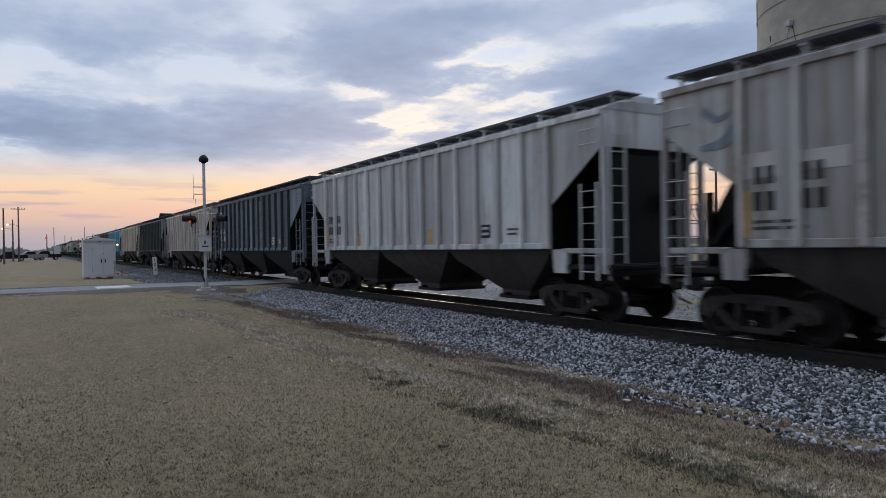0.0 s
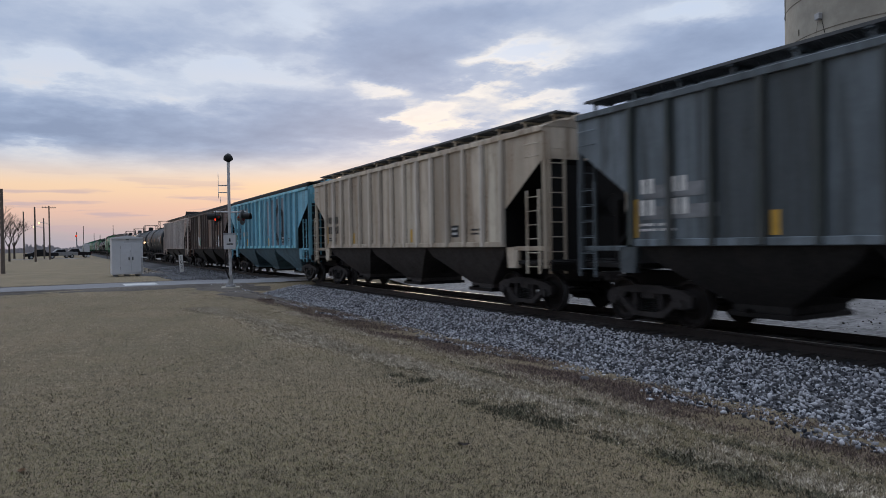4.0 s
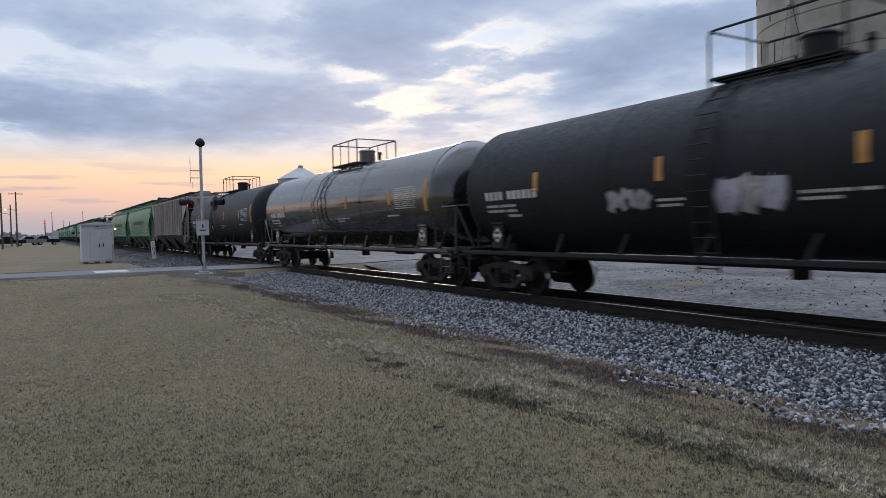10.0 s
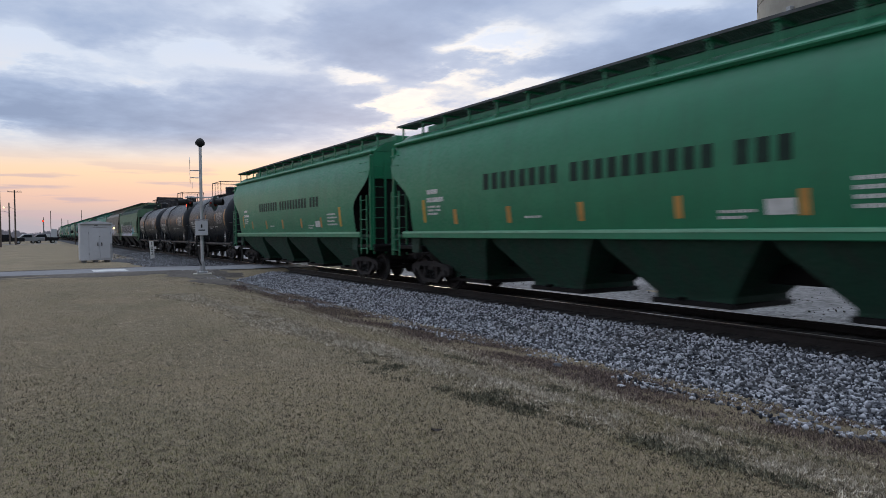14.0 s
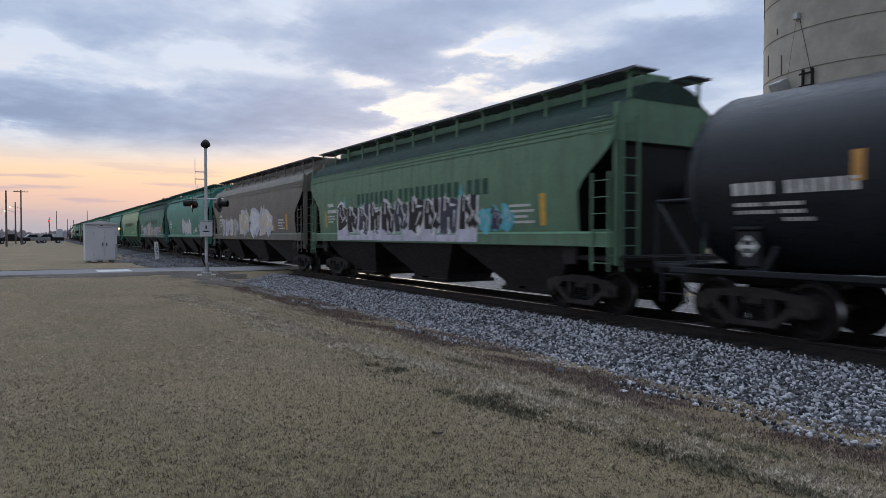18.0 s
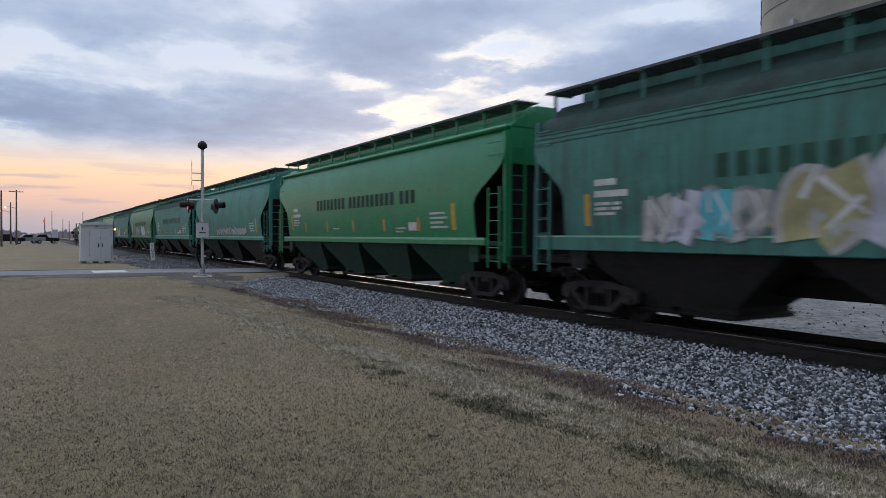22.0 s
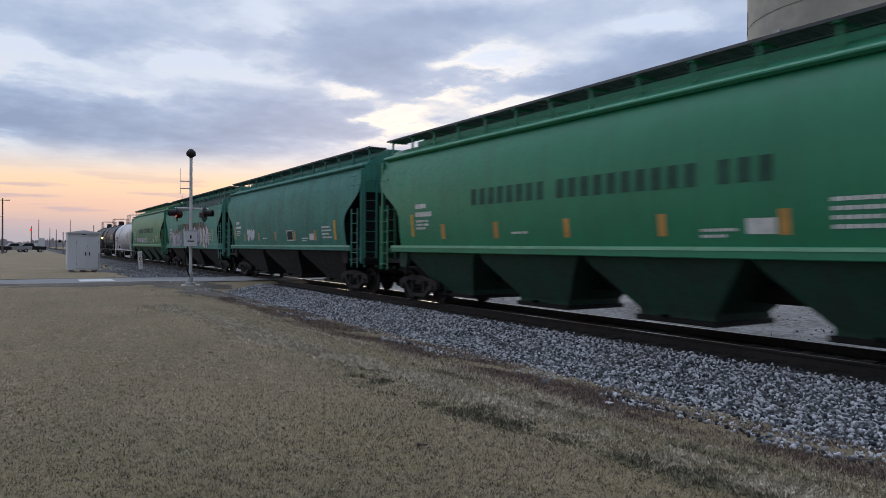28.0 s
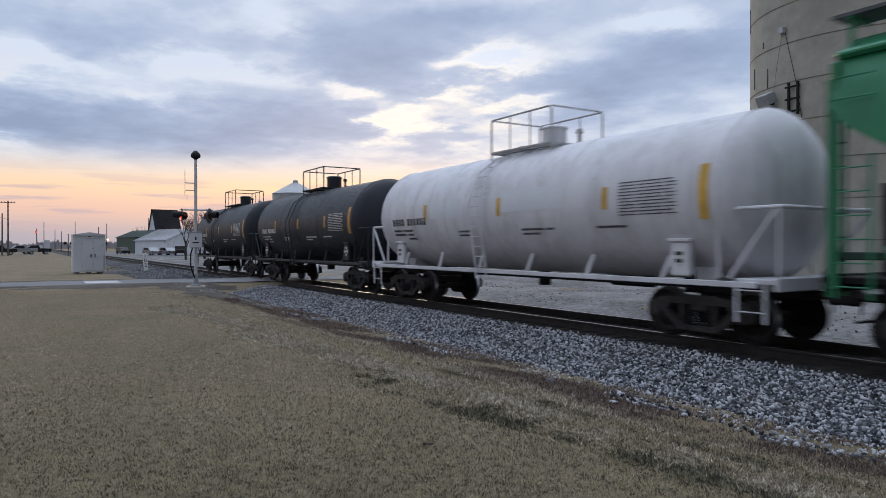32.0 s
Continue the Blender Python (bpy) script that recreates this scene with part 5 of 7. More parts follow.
        ys = [(zc - rad * math.cos(a), rad * math.sin(a) + 0.13) for a in (radians(100), radians(118), radians(136), radians(152))]
        zs = [(0.86, 1.48), (1.2, 1.50), (zc - 0.2, rad + 0.16)] + [(zc + 0.18, rad + 0.16), (zc + 0.62 * rad, rad * 0.80 + 0.13), (zc + 0.9 * rad, rad * 0.46 + 0.1)]
        pipe(bm, [(gear_x - 0.97, y * v, z) for z, v in zs], 0.022)
        steps = part("side_ladder", bm, PAINT0, car)
        bm = bmesh.new()
        pipe(bm, [(gear_x - 0.53, y * v, z) for z, v in zs], 0.022)
        part("stile", bm, PAINT0, steps)
        for i in range(13):
            z = 0.92 + (zc + 0.88 * rad - 0.92) * i / 12
            for (za, va), (zb, vb) in zip(zs, zs[1:]):
                if za <= z <= zb:
                    part("rung", RUNG, None, steps, at=pose(gear_x - 0.75, y * (va + (vb - va) * (z - za) / (zb - za)), z))
                    break
    top = zc + rad
    bm = bmesh.new()
    for k in range(7):
        box(bm, gear_x, -0.78 + 0.26 * k, top - 0.015, 2.4, 0.17, 0.035)
    for k in (-1.1, 0, 1.1):
        box(bm, gear_x + k, 0, top - 0.045, 0.06, 1.66, 0.05)
    part("top_platform", bm, PAINTB, car)
    bm = bmesh.new()
    lathe(bm, [(top - 0.02, 0.36), (top + 0.06, 0.36), (top + 0.07, 0.31), (top + 0.46, 0.31), (top + 0.47, 0.34), (top + 0.50, 0.34), (top + 0.55, 0.27), (top + 0.57, 0.12)], 22, "z", (gear_x + 0.35, 0, 0))
    part("dome_housing", bm, PAINT0, car)
    for y in (-0.82, 0.82):
        bm = bmesh.new()
        pipe(bm, [(gear_x - 1.2, y, top - 0.2), (gear_x - 1.2, y, top + 0.78), (gear_x - 1.12, y, top + 0.85), (gear_x + 1.12, y, top + 0.85), (gear_x + 1.2, y, top + 0.78), (gear_x + 1.2, y, top - 0.2)], 0.024)
        rail = part("safety_rail", bm, PAINTB, car)
        for k in (-0.4, 0.4):
            bm = bmesh.new()
            pipe(bm, [(gear_x + k, y, top - 0.2), (gear_x + k, y, top + 0.85)], 0.018)
            part("rail_post", bm, PAINTB, rail)
    for k in (-1.2, 1.2):
        bm = bmesh.new()
        pipe(bm, [(gear_x + k, -0.82, top + 0.85), (gear_x + k, 0.82, top + 0.85)], 0.022)
        part("rail_bar", bm, PAINTB, car)
    bm = bmesh.new()
    cyl(bm, (gear_x + 1.05, 0.2, top), (gear_x + 1.05, 0.2, top + 0.30), 0.05, 10)
    cyl(bm, (gear_x + 1.05, 0.2, top + 0.30), (gear_x + 1.05, 0.2, top + 0.40), 0.10, 10, 0.07)
    cyl(bm, (gear_x - 0.70, 0, top), (gear_x - 0.70, 0, top + 0.16), 0.26, 16)
    part("valve", bm, PAINTB, car)
    bm = bmesh.new()
    cyl(bm, (gear_x, 0, zc - rad - 0.35), (gear_x, 0, zc - rad), 0.16, 12)
    cyl(bm, (gear_x + 2, 0.4, zc - rad - 0.1), (gear_x + 3.2, 0.4, zc - rad - 0.1), 0.17, 12)
    pipe(bm, [(-half + 2.4, -0.6, 0.93), (half - 2.4, -0.6, 0.93)], 0.03)
    pipe(bm, [(-half + 2.4, 0.5, 0.86), (half - 2.4, 0.5, 0.86)], 0.02)
    part("bottom_outlet", bm, BLACK, car)
    for s in (-1, 1):
        bm = bmesh.new()
        box(bm, s * (half - 1.75), 0, 0.93, 2.5, 0.42, 0.30, 0.02)
        part("stub_sill", bm, BLACK, car)
        bm = bmesh.new()
        cyl(bm, (s * (half - 0.75), 0, 0.87), (s * (half - 0.18), 0, 0.87), 0.07, 8)
        box(bm, s * (half - 0.14), 0.03, 0.87, 0.26, 0.24, 0.30, 0.05)
        box(bm, s * (half - 0.02), -0.09, 0.87, 0.16, 0.10, 0.26, 0.03)
        part("coupler", bm, TRUCK, car)
        truck_parts(car, s * (half - 2.0))
    return car


def repaint(car, main, under, rib=None, shoulder=None):
    for ob in car.children_recursive:
        if ob.type == "MESH":
            for i, mt in enumerate(ob.data.materials):
                if mt in (PAINT0, PAINTB, PAINTS):
                    ob.material_slots[i].link = "OBJECT"
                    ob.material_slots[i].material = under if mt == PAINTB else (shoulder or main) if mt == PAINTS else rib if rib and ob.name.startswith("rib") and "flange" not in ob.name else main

# ---- the train: coupling points along the track 16 s into the clip, front first ----
SPEED, GAIN = 17.51, 0.0041
COUPLINGS = [288.0, 269.8, 251.6, 233.8, 215.4, 197.3, 179.6, 162.0, 144.3, 125.5, 106.9, 89.3, 71.0, 52.3, 34.3, 15.1, -5.0, -17.5,
             -31.0, -44.2, -62.7, -80.8, -99.7, -117.8, -136.8, -155.9, -174.1, -193.1, -211.4, -230.9, -249.6, -267.8, -287.3, -301.9, -315.8, -329.4]
# undersides: dust and body colour, darkened for the shade below the car
UNDER_DARK = paint("dusty_black_with_shade", (0.010, 0.0095, 0.0095), (0.03, 0.027, 0.025), 0.5, 0.1, 0.8)
UNDER_TAN = paint("dusty_brown_with_shade", (0.050, 0.044, 0.041), (0.022, 0.019, 0.018), 0.5, 0.1, 0.8)
UNDER_GREEN = paint("green_with_shade", (0.006, 0.048, 0.027), (0.03, 0.03, 0.028), 0.5, 0.1, 0.7)
UNDER_BLUE = paint("blue_with_shade", (0.085, 0.155, 0.185), (0.04, 0.045, 0.05), 0.5, 0.1, 0.7)
RAILWHITE = paint("white_safety_rail", (0.42, 0.42, 0.42), (0.15, 0.14, 0.13), 0.4, 0.1)
DARKRAIL = paint("dark_safety_rail", (0.010, 0.010, 0.0105), (0.02, 0.019, 0.018), 0.4, 0.1)
SOOT = paint("sooty_roof_paint", (0.018, 0.046, 0.038), (0.021, 0.024, 0.022), 0.5, 0.1, 0.7, spec=0.15)
CARS = [
    # kind, main paint, underside, label
    ("ribbed", paint("pale_grey_paint", (0.45, 0.475, 0.48), (0.19, 0.16, 0.14), 0.6, 0.35, panels=0.55), UNDER_TAN, "pale grey ribbed covered hopper with rust stains"),
    ("ribbed", paint("light_grey_paint", (0.55, 0.585, 0.60), (0.28, 0.26, 0.25), 0.5, 0.2, panels=0.55), UNDER_TAN, "light grey ribbed covered hopper with brown underside"),
    ("ribbed", paint("sooty_black_paint", (0.145, 0.185, 0.225), (0.043, 0.051, 0.058), 0.4, 0.2, panels=0.85), UNDER_DARK, "sooty black ribbed covered hopper"),
    ("ribbed", paint("dusty_beige_paint", (0.58, 0.51, 0.47), (0.26, 0.19, 0.16), 0.65, 0.35, panels=0.55), UNDER_TAN, "dusty beige ribbed covered hopper with large dark letters"),
    ("ribbed", paint("dull_green_black_paint", (0.15, 0.185, 0.21), (0.038, 0.047, 0.049), 0.5, 0.2, panels=0.85), UNDER_DARK, "dull green-black ribbed covered hopper"),
    ("ribbed", paint("cream_paint", (0.58, 0.51, 0.41), (0.32, 0.25, 0.18), 0.6, 0.4, panels=0.55), UNDER_TAN, "cream ribbed covered hopper with rust streaks"),
    ("ribbed", paint("faded_blue_paint", (0.19, 0.50, 0.64), (0.08, 0.17, 0.22), 0.4, 0.2, panels=0.55), UNDER_BLUE, "faded turquoise blue ribbed covered hopper"),
    ("ribbed", paint("rusty_brown_paint", (0.090, 0.063, 0.060), (0.016, 0.018, 0.019), 0.7, 0.75, rust_col=(0.15, 0.065, 0.035), panels=0.9), UNDER_DARK, "rusty dark brown ribbed covered hopper with pale patches"),
    ("ribbed", paint("pale_tan_paint", (0.58, 0.50, 0.455), (0.24, 0.17, 0.135), 0.75, 0.45, panels=0.55), UNDER_TAN, "pale tan ribbed covered hopper with faded letters"),
    ("tank", paint("matt_black_tank_paint", (0.008, 0.0105, 0.0145), (0.020, 0.021, 0.024), 0.35, 0.05, 0.5, spec=0.26, ior=1.5), DARKRAIL, "matt black tank car with yellow reflectors"),
    ("tank", paint("dusty_black_tank_paint", (0.008, 0.0105, 0.0145), (0.020, 0.021, 0.024), 0.4, 0.1, 0.55, spec=0.26, ior=1.5), DARKRAIL, "dusty black tank car with side ladder"),
    ("tank", paint("glossy_black_tank_paint", (0.004, 0.005, 0.006), (0.008, 0.008, 0.009), 0.08, 0.0, 0.10, spec=0.9, ior=1.7), DARKRAIL, "glossy black tank car reflecting the sky"),
    ("tank", paint("worn_black_tank_paint", (0.008, 0.0105, 0.0145), (0.020, 0.021, 0.024), 0.4, 0.08, 0.5, spec=0.26, ior=1.5), DARKRAIL, "worn black tank car with white markings"),
    ("ribbed", paint("grey_brown_paint", (0.45, 0.40, 0.38), (0.16, 0.13, 0.12), 0.7, 0.3, panels=0.55), UNDER_TAN, "grey-brown dusty ribbed covered hopper"),
    ("long", paint("bright_green_paint", (0.010, 0.182, 0.084), (0.019, 0.094, 0.052), 0.25, 0.05, 0.4, spec=0.5), UNDER_GREEN, "clean bright green smooth-sided covered hopper"),
    ("long", paint("mid_green_paint", (0.012, 0.192, 0.090), (0.019, 0.094, 0.052), 0.3, 0.05, 0.4, spec=0.5), UNDER_GREEN, "bright green smooth-sided covered hopper with dark lettering"),
    ("short", paint("satin_black_tank_paint", (0.013, 0.017, 0.022), (0.018, 0.020, 0.024), 0.3, 0.04, 0.38, spec=0.2, ior=1.5), DARKRAIL, "short satin black tank car with orange markers"),
    ("short", paint("blue_black_tank_paint", (0.013, 0.017, 0.022), (0.018, 0.020, 0.024), 0.3, 0.04, 0.36, spec=0.2, ior=1.5), DARKRAIL, "short blue-black tank car with white panel"),
    ("short", paint("deep_black_tank_paint", (0.013, 0.017, 0.022), (0.018, 0.020, 0.024), 0.25, 0.04, 0.34, spec=0.2, ior=1.5), DARKRAIL, "short shiny black tank car with safety railing"),
    ("lined", paint("sage_green_paint", (0.106, 0.207, 0.128), (0.044, 0.048, 0.044), 0.35, 0.1), UNDER_DARK, "sage green covered hopper with painted tags"),
    ("lined", paint("mud_brown_paint", (0.163, 0.128, 0.110), (0.053, 0.123, 0.097), 0.5, 0.2), UNDER_DARK, "mud-brown stained covered hopper with big pale tag"),
    ("smooth3", paint("teal_paint", (0.041, 0.231, 0.185), (0.037, 0.081, 0.068), 0.45, 0.08), UNDER_DARK, "teal smooth-sided covered hopper with white tag"),
    ("lined", paint("grimy_teal_paint", (0.052, 0.193, 0.161), (0.037, 0.048, 0.044), 0.6, 0.15), UNDER_DARK, "grimy teal covered hopper with yellow and white tags"),
    ("smooth", paint("fresh_green_paint", (0.008, 0.202, 0.079), (0.019, 0.094, 0.052), 0.2, 0.03, 0.36, spec=0.5), UNDER_GREEN, "fresh green smooth-sided covered hopper"),
    ("smooth3", paint("soft_teal_paint", (0.046, 0.240, 0.185), (0.040, 0.081, 0.068), 0.5, 0.1), UNDER_DARK, "soft teal covered hopper with stains"),
    ("lined", paint("dark_teal_paint", (0.044, 0.217, 0.179), (0.040, 0.052, 0.048), 0.35, 0.12), UNDER_DARK, "dark teal covered hopper with streaked top"),
    ("smooth", paint("light_green_paint", (0.025, 0.202, 0.098), (0.019, 0.094, 0.052), 0.35, 0.06, 0.45, spec=0.5), UNDER_GREEN, "light green covered hopper with white tag"),
    ("lined", paint("shaded_teal_paint", (0.038, 0.207, 0.168), (0.037, 0.048, 0.044), 0.35, 0.12), UNDER_DARK, "shaded teal covered hopper with orange tag"),
    ("long", paint("green_paint", (0.010, 0.187, 0.089), (0.019, 0.094, 0.052), 0.25, 0.04, 0.4, spec=0.5), UNDER_GREEN, "green smooth-sided covered hopper with painted sill highlight"),
    ("smooth3", paint("deep_teal_paint", (0.032, 0.194, 0.153), (0.037, 0.068, 0.056), 0.45, 0.08), UNDER_DARK, "deep teal smooth-sided covered hopper"),
    ("lined", paint("stained_teal_paint", (0.055, 0.251, 0.196), (0.048, 0.064, 0.056), 0.35, 0.12), UNDER_DARK, "stained teal covered hopper with violet and white tags"),
    ("long", paint("grass_green_paint", (0.012, 0.187, 0.080), (0.019, 0.094, 0.052), 0.3, 0.05, 0.42, spec=0.5), UNDER_GREEN, "grass green covered hopper with white tags"),
    ("white", paint("pale_grey_tank_paint", (0.60, 0.60, 0.63), (0.30, 0.29, 0.28), 0.3, 0.04, 0.45), RAILWHITE, "pale grey tank car with yellow markers"),
    ("stub", paint("charcoal_tank_paint", (0.024, 0.027, 0.034), (0.018, 0.020, 0.024), 0.3, 0.05, 0.42, spec=0.2, ior=1.5), DARKRAIL, "short charcoal tank car with white panel"),
    ("stub", paint("ash_black_tank_paint", (0.024, 0.027, 0.034), (0.018, 0.020, 0.024), 0.35, 0.05, 0.45, spec=0.2, ior=1.5), DARKRAIL, "short ash-black tank car at the train's end"),
]
# ribs: a darker or lighter coat than the sheets between them
RIBS = {
    "pale_grey_paint": paint("pale_grey_rib", (0.62, 0.63, 0.62), (0.12, 0.085, 0.065), 0.3, 0.4, panels=0.35),
    "light_grey_paint": paint("light_grey_rib", (0.66, 0.68, 0.68), (0.22, 0.19, 0.17), 0.2, 0.15, panels=0.35),
    "sooty_black_paint": paint("sooty_rib", (0.05, 0.075, 0.085), (0.04, 0.05, 0.055), 0.5, 0.1, panels=0.35),
    "dusty_beige_paint": paint("beige_rib", (0.70, 0.65, 0.60), (0.16, 0.12, 0.10), 0.18, 0.25, panels=0.35),
    "dull_green_black_paint": paint("green_black_rib", (0.035, 0.05, 0.048), (0.12, 0.12, 0.12), 0.4, 0.1, panels=0.35),
    "cream_paint": paint("cream_rib", (0.68, 0.62, 0.53), (0.16, 0.12, 0.09), 0.2, 0.3, panels=0.35),
    "faded_blue_paint": paint("blue_rib", (0.23, 0.55, 0.70), (0.10, 0.16, 0.19), 0.4, 0.1, panels=0.35),
    "rusty_brown_paint": paint("brown_rib", (0.13, 0.105, 0.095), (0.035, 0.03, 0.028), 0.5, 0.5, panels=0.35),
    "pale_tan_paint": paint("tan_rib", (0.60, 0.56, 0.54), (0.16, 0.13, 0.11), 0.2, 0.3, panels=0.35),
    "grey_brown_paint": paint("grey_brown_rib", (0.46, 0.42, 0.40), (0.11, 0.095, 0.09), 0.25, 0.2, panels=0.35),
}
TRAIN, PROTO = [], {}


def build_train():
    make = {"ribbed": lambda: ribbed_hopper(8.98), "smooth": lambda: smooth_hopper(9.35, 4), "long": lambda: smooth_hopper(9.6, 4), "smooth3": lambda: smooth_hopper(9.2, 3),
            "lined": lambda: smooth_hopper(9.25, 3, True), "tank": lambda: tank_car(9.2, 1.62, 2.66), "short": lambda: tank_car(6.55, 1.58, 2.62), "stub": lambda: tank_car(6.9, 1.55, 2.58), "white": lambda: tank_car(7.45, 1.55, 2.60)}
    for i, (kind, main, under, label) in enumerate(CARS):
        mid = (COUPLINGS[i] + COUPLINGS[i + 1]) / 2
        at = pose(mid - SPEED * 16, YC, 0)
        if kind not in PROTO:
            car = PROTO[kind] = make[kind]()
            car.matrix_basis = at
        else:
            car = copy_thing(PROTO[kind], at)
        TRAIN.append((car, mid, kind))
    for (car, mid, kind), (_, main, under, label) in zip(TRAIN, CARS):
        repaint(car, main, under, RIBS.get(main.name), None if "mud" in label else SOOT)
        if kind == "ribbed" and ("blue" in label or "rusty" in label):
            # these two have a plain roof without raised boards
            for ob in [o for o in car.children if o.name.startswith(("running_board", "board_bracket"))]:
                bpy.data.objects.remove(ob)
            for s in (-1, 1):
                bm = bmesh.new()
                box(bm, 0, s * 1.50, EAVE + 0.08, 16.6, 0.12, 0.20, 0.03)
                part("roof_rail", bm, UNDER_DARK, car)
            bm = bmesh.new()
            box(bm, 0, 0, EAVE + 0.22, 16.5, 2.86, 0.06, 0.02)
            part("flat_roof", bm, UNDER_DARK, car)
        if "rusty" in label:
            # double-width panels on this car
            for ob in [o for o in car.children if o.name.startswith("rib") and any(abs(o.location.x - x) < 0.3 for x in (1.92, -2.88))]:
                bpy.data.objects.remove(ob)
        tagged(car, label, "tank car" if "tank" in label else "hopper car", "freight cars of the train")


def motions():
    """The train rolls towards +x; its wheels turn with it."""
    def shift(t):
        return SPEED * (t - 16) + GAIN * (t - 16) ** 2

    for car, mid, kind in TRAIN:
        walk(car, [(t, pose(mid + shift(t), YC, 0)) for t in range(0, 33, 4)])
    steps = [k / FPS for k in range(32 * FPS + 1)]
    turn = [math.degrees(shift(t) / 0.457) for t in steps]
    for car, mid, kind in TRAIN:
        for ob in car.children_recursive:
            if ob.name.startswith("wheelset"):
                x, y, z = ob.location
                walk(ob, [(t, pose(x, y, z, 0, a, 0)) for t, a in zip(steps, turn)])


build_train()

# ---- things beside the track ----


# grey that imitates the reflection on black lamp discs
LAMPGREY = plain("lamp_sheen_grey", (0.10, 0.105, 0.11), 0.5, 0.3)


def signal_mast():
    """Crossing signal: lamps in two pairs that face along the road, one pair each way."""
    at = pose(-29.6, 6.1, float(ground_z(-29.6, 6.1)) - 0.01, 0, 0, -11.6)
    mast = thing("crossing_signal", "silver crossing signal mast with red lamps, crossbuck and bell", "signal", at=at)
    bm = bmesh.new()
    cyl(bm, (0, 0, 0.2), (0, 0, 5.45), 0.062, 14)
    part("pole", bm, ALUM, mast)
    bm = bmesh.new()
    box(bm, 0, 0, 0.05, 0.75, 0.75, 0.14, 0.02)
    part("foundation", bm, CONCRETE, mast)
    bm = bmesh.new()
    box(bm, 0, 0, 0.16, 0.40, 0.40, 0.08, 0.015)
    cyl(bm, (0, 0, 0.2), (0, 0, 0.62), 0.105, 14, 0.085)
    for a in (-0.15, 0.15):
        for b in (-0.15, 0.15):
            cyl(bm, (a, b, 0.18), (a, b, 0.26), 0.02, 6)
    part("base", bm, GALV, mast)
    bm = bmesh.new()
    lathe(bm, [(5.40, 0.06), (5.45, 0.10), (5.50, 0.19), (5.58, 0.20), (5.66, 0.17), (5.74, 0.10), (5.78, 0.03)], 18, "z")
    part("bell", bm, BLACK, mast, "dark bell housing")
    bm = bmesh.new()
    box(bm, 0.16, 0.0, 2.02, 0.26, 0.50, 0.62, 0.025)
    box_part = part("junction_box", bm, SHEDM, mast, "grey junction box")
    bm = bmesh.new()
    box(bm, 0.30, 0.0, 2.36, 0.05, 0.54, 0.05, 0.01)
    part("rain_lip", bm, SHEDD, box_part)
    bm = bmesh.new()
    box(bm, 0.294, 0.0, 2.10, 0.006, 0.06, 0.14)
    box(bm, 0.294, 0.0, 1.93, 0.006, 0.26, 0.05)
    part("nameplate", bm, DARKBAR, box_part)
    bm = bmesh.new()
    pipe(bm, [(0.16, -0.12, 1.72), (0.16, -0.20, 1.45), (0.15, -0.20, 0.95), (0.12, -0.10, 0.62), (0.10, -0.04, 0.45)], 0.028, 8)
    part("cable", bm, BLACK, mast)
    # crossbuck, seen nearly edge-on from along the track
    bm = bmesh.new()
    for a in (48, -48):
        box(bm, 0, -0.42, 4.42, 1.22, 0.014, 0.22, 0, Matrix.Rotation(radians(a), 4, "Y"))
    part("crossbuck", bm, WHITE, mast, "white crossbuck boards")
    bm = bmesh.new()
    cyl(bm, (0, -0.42, 4.42), (0, 0, 4.42), 0.02, 6)
    cyl(bm, (0, -0.42, 4.12), (0, 0, 4.12), 0.02, 6)
    part("crossbuck_bracket", bm, GALV, mast)
    bm = bmesh.new()
    box(bm, 0, -0.34, 3.80, 0.55, 0.012, 0.22)
    part("track_sign", bm, WHITE, mast)
    bm = bmesh.new()
    cyl(bm, (0, -0.62, 3.30), (0, 0.70, 3.30), 0.032, 10)
    cyl(bm, (-0.42, -0.40, 3.30), (0.42, -0.40, 3.30), 0.03, 8)
    cyl(bm, (-0.42, 0.42, 3.30), (0.42, 0.42, 3.30), 0.03, 8)
    part("crossarm", bm, ALUM, mast)
    for sy, tilt in ((-1, 0), (1, 22)):
        for x in (-0.42, 0.42):
            turn = Matrix.Rotation(radians(-tilt if sy > 0 else 0), 4, "Z")
            bm = bmesh.new()
            cyl(bm, (0, 0, 0), (0, sy * 0.03, 0), 0.30, 28)
            lathe(bm, [(sy * -0.20, 0.06), (sy * -0.16, 0.13), (sy * -0.01, 0.16)], 16, "y")
            disc = part("lamp", bm, BLACK if sy < 0 else LAMPGREY, mast, "black round lamp background", at=Matrix.Translation((x, sy * 0.52, 3.05)) @ turn)
            bm = bmesh.new()
            for k in range(10):
                a0, a1 = radians(-20 + 22 * k), radians(2 + 22 * k)
                q = [bm.verts.new((math.cos(a) * 0.165, sy * d, math.sin(a) * 0.165)) for a, d in ((a0, 0.03), (a1, 0.03), (a1, 0.36), (a0, 0.36))]
                bm.faces.new(q)
            bmesh.ops.remove_doubles(bm, verts=bm.verts[:], dist=0.001)
            bmesh.ops.solidify(bm, geom=bm.faces[:], thickness=0.006)
            part("hood", bm, BLACK, disc)
            bm = bmesh.new()
            cyl(bm, (0, sy * 0.03, 0), (0, sy * 0.06, 0), 0.15, 20)
            part("lens", bm, REDLAMP if sy < 0 and x > 0 else REDDIM, disc)
            bm = bmesh.new()
            cyl(bm, (0.12, sy * -0.10, 0), (0.165, sy * -0.10, 0), 0.045, 10)
            part("side_light", bm, REDDIM, disc)
    return mast


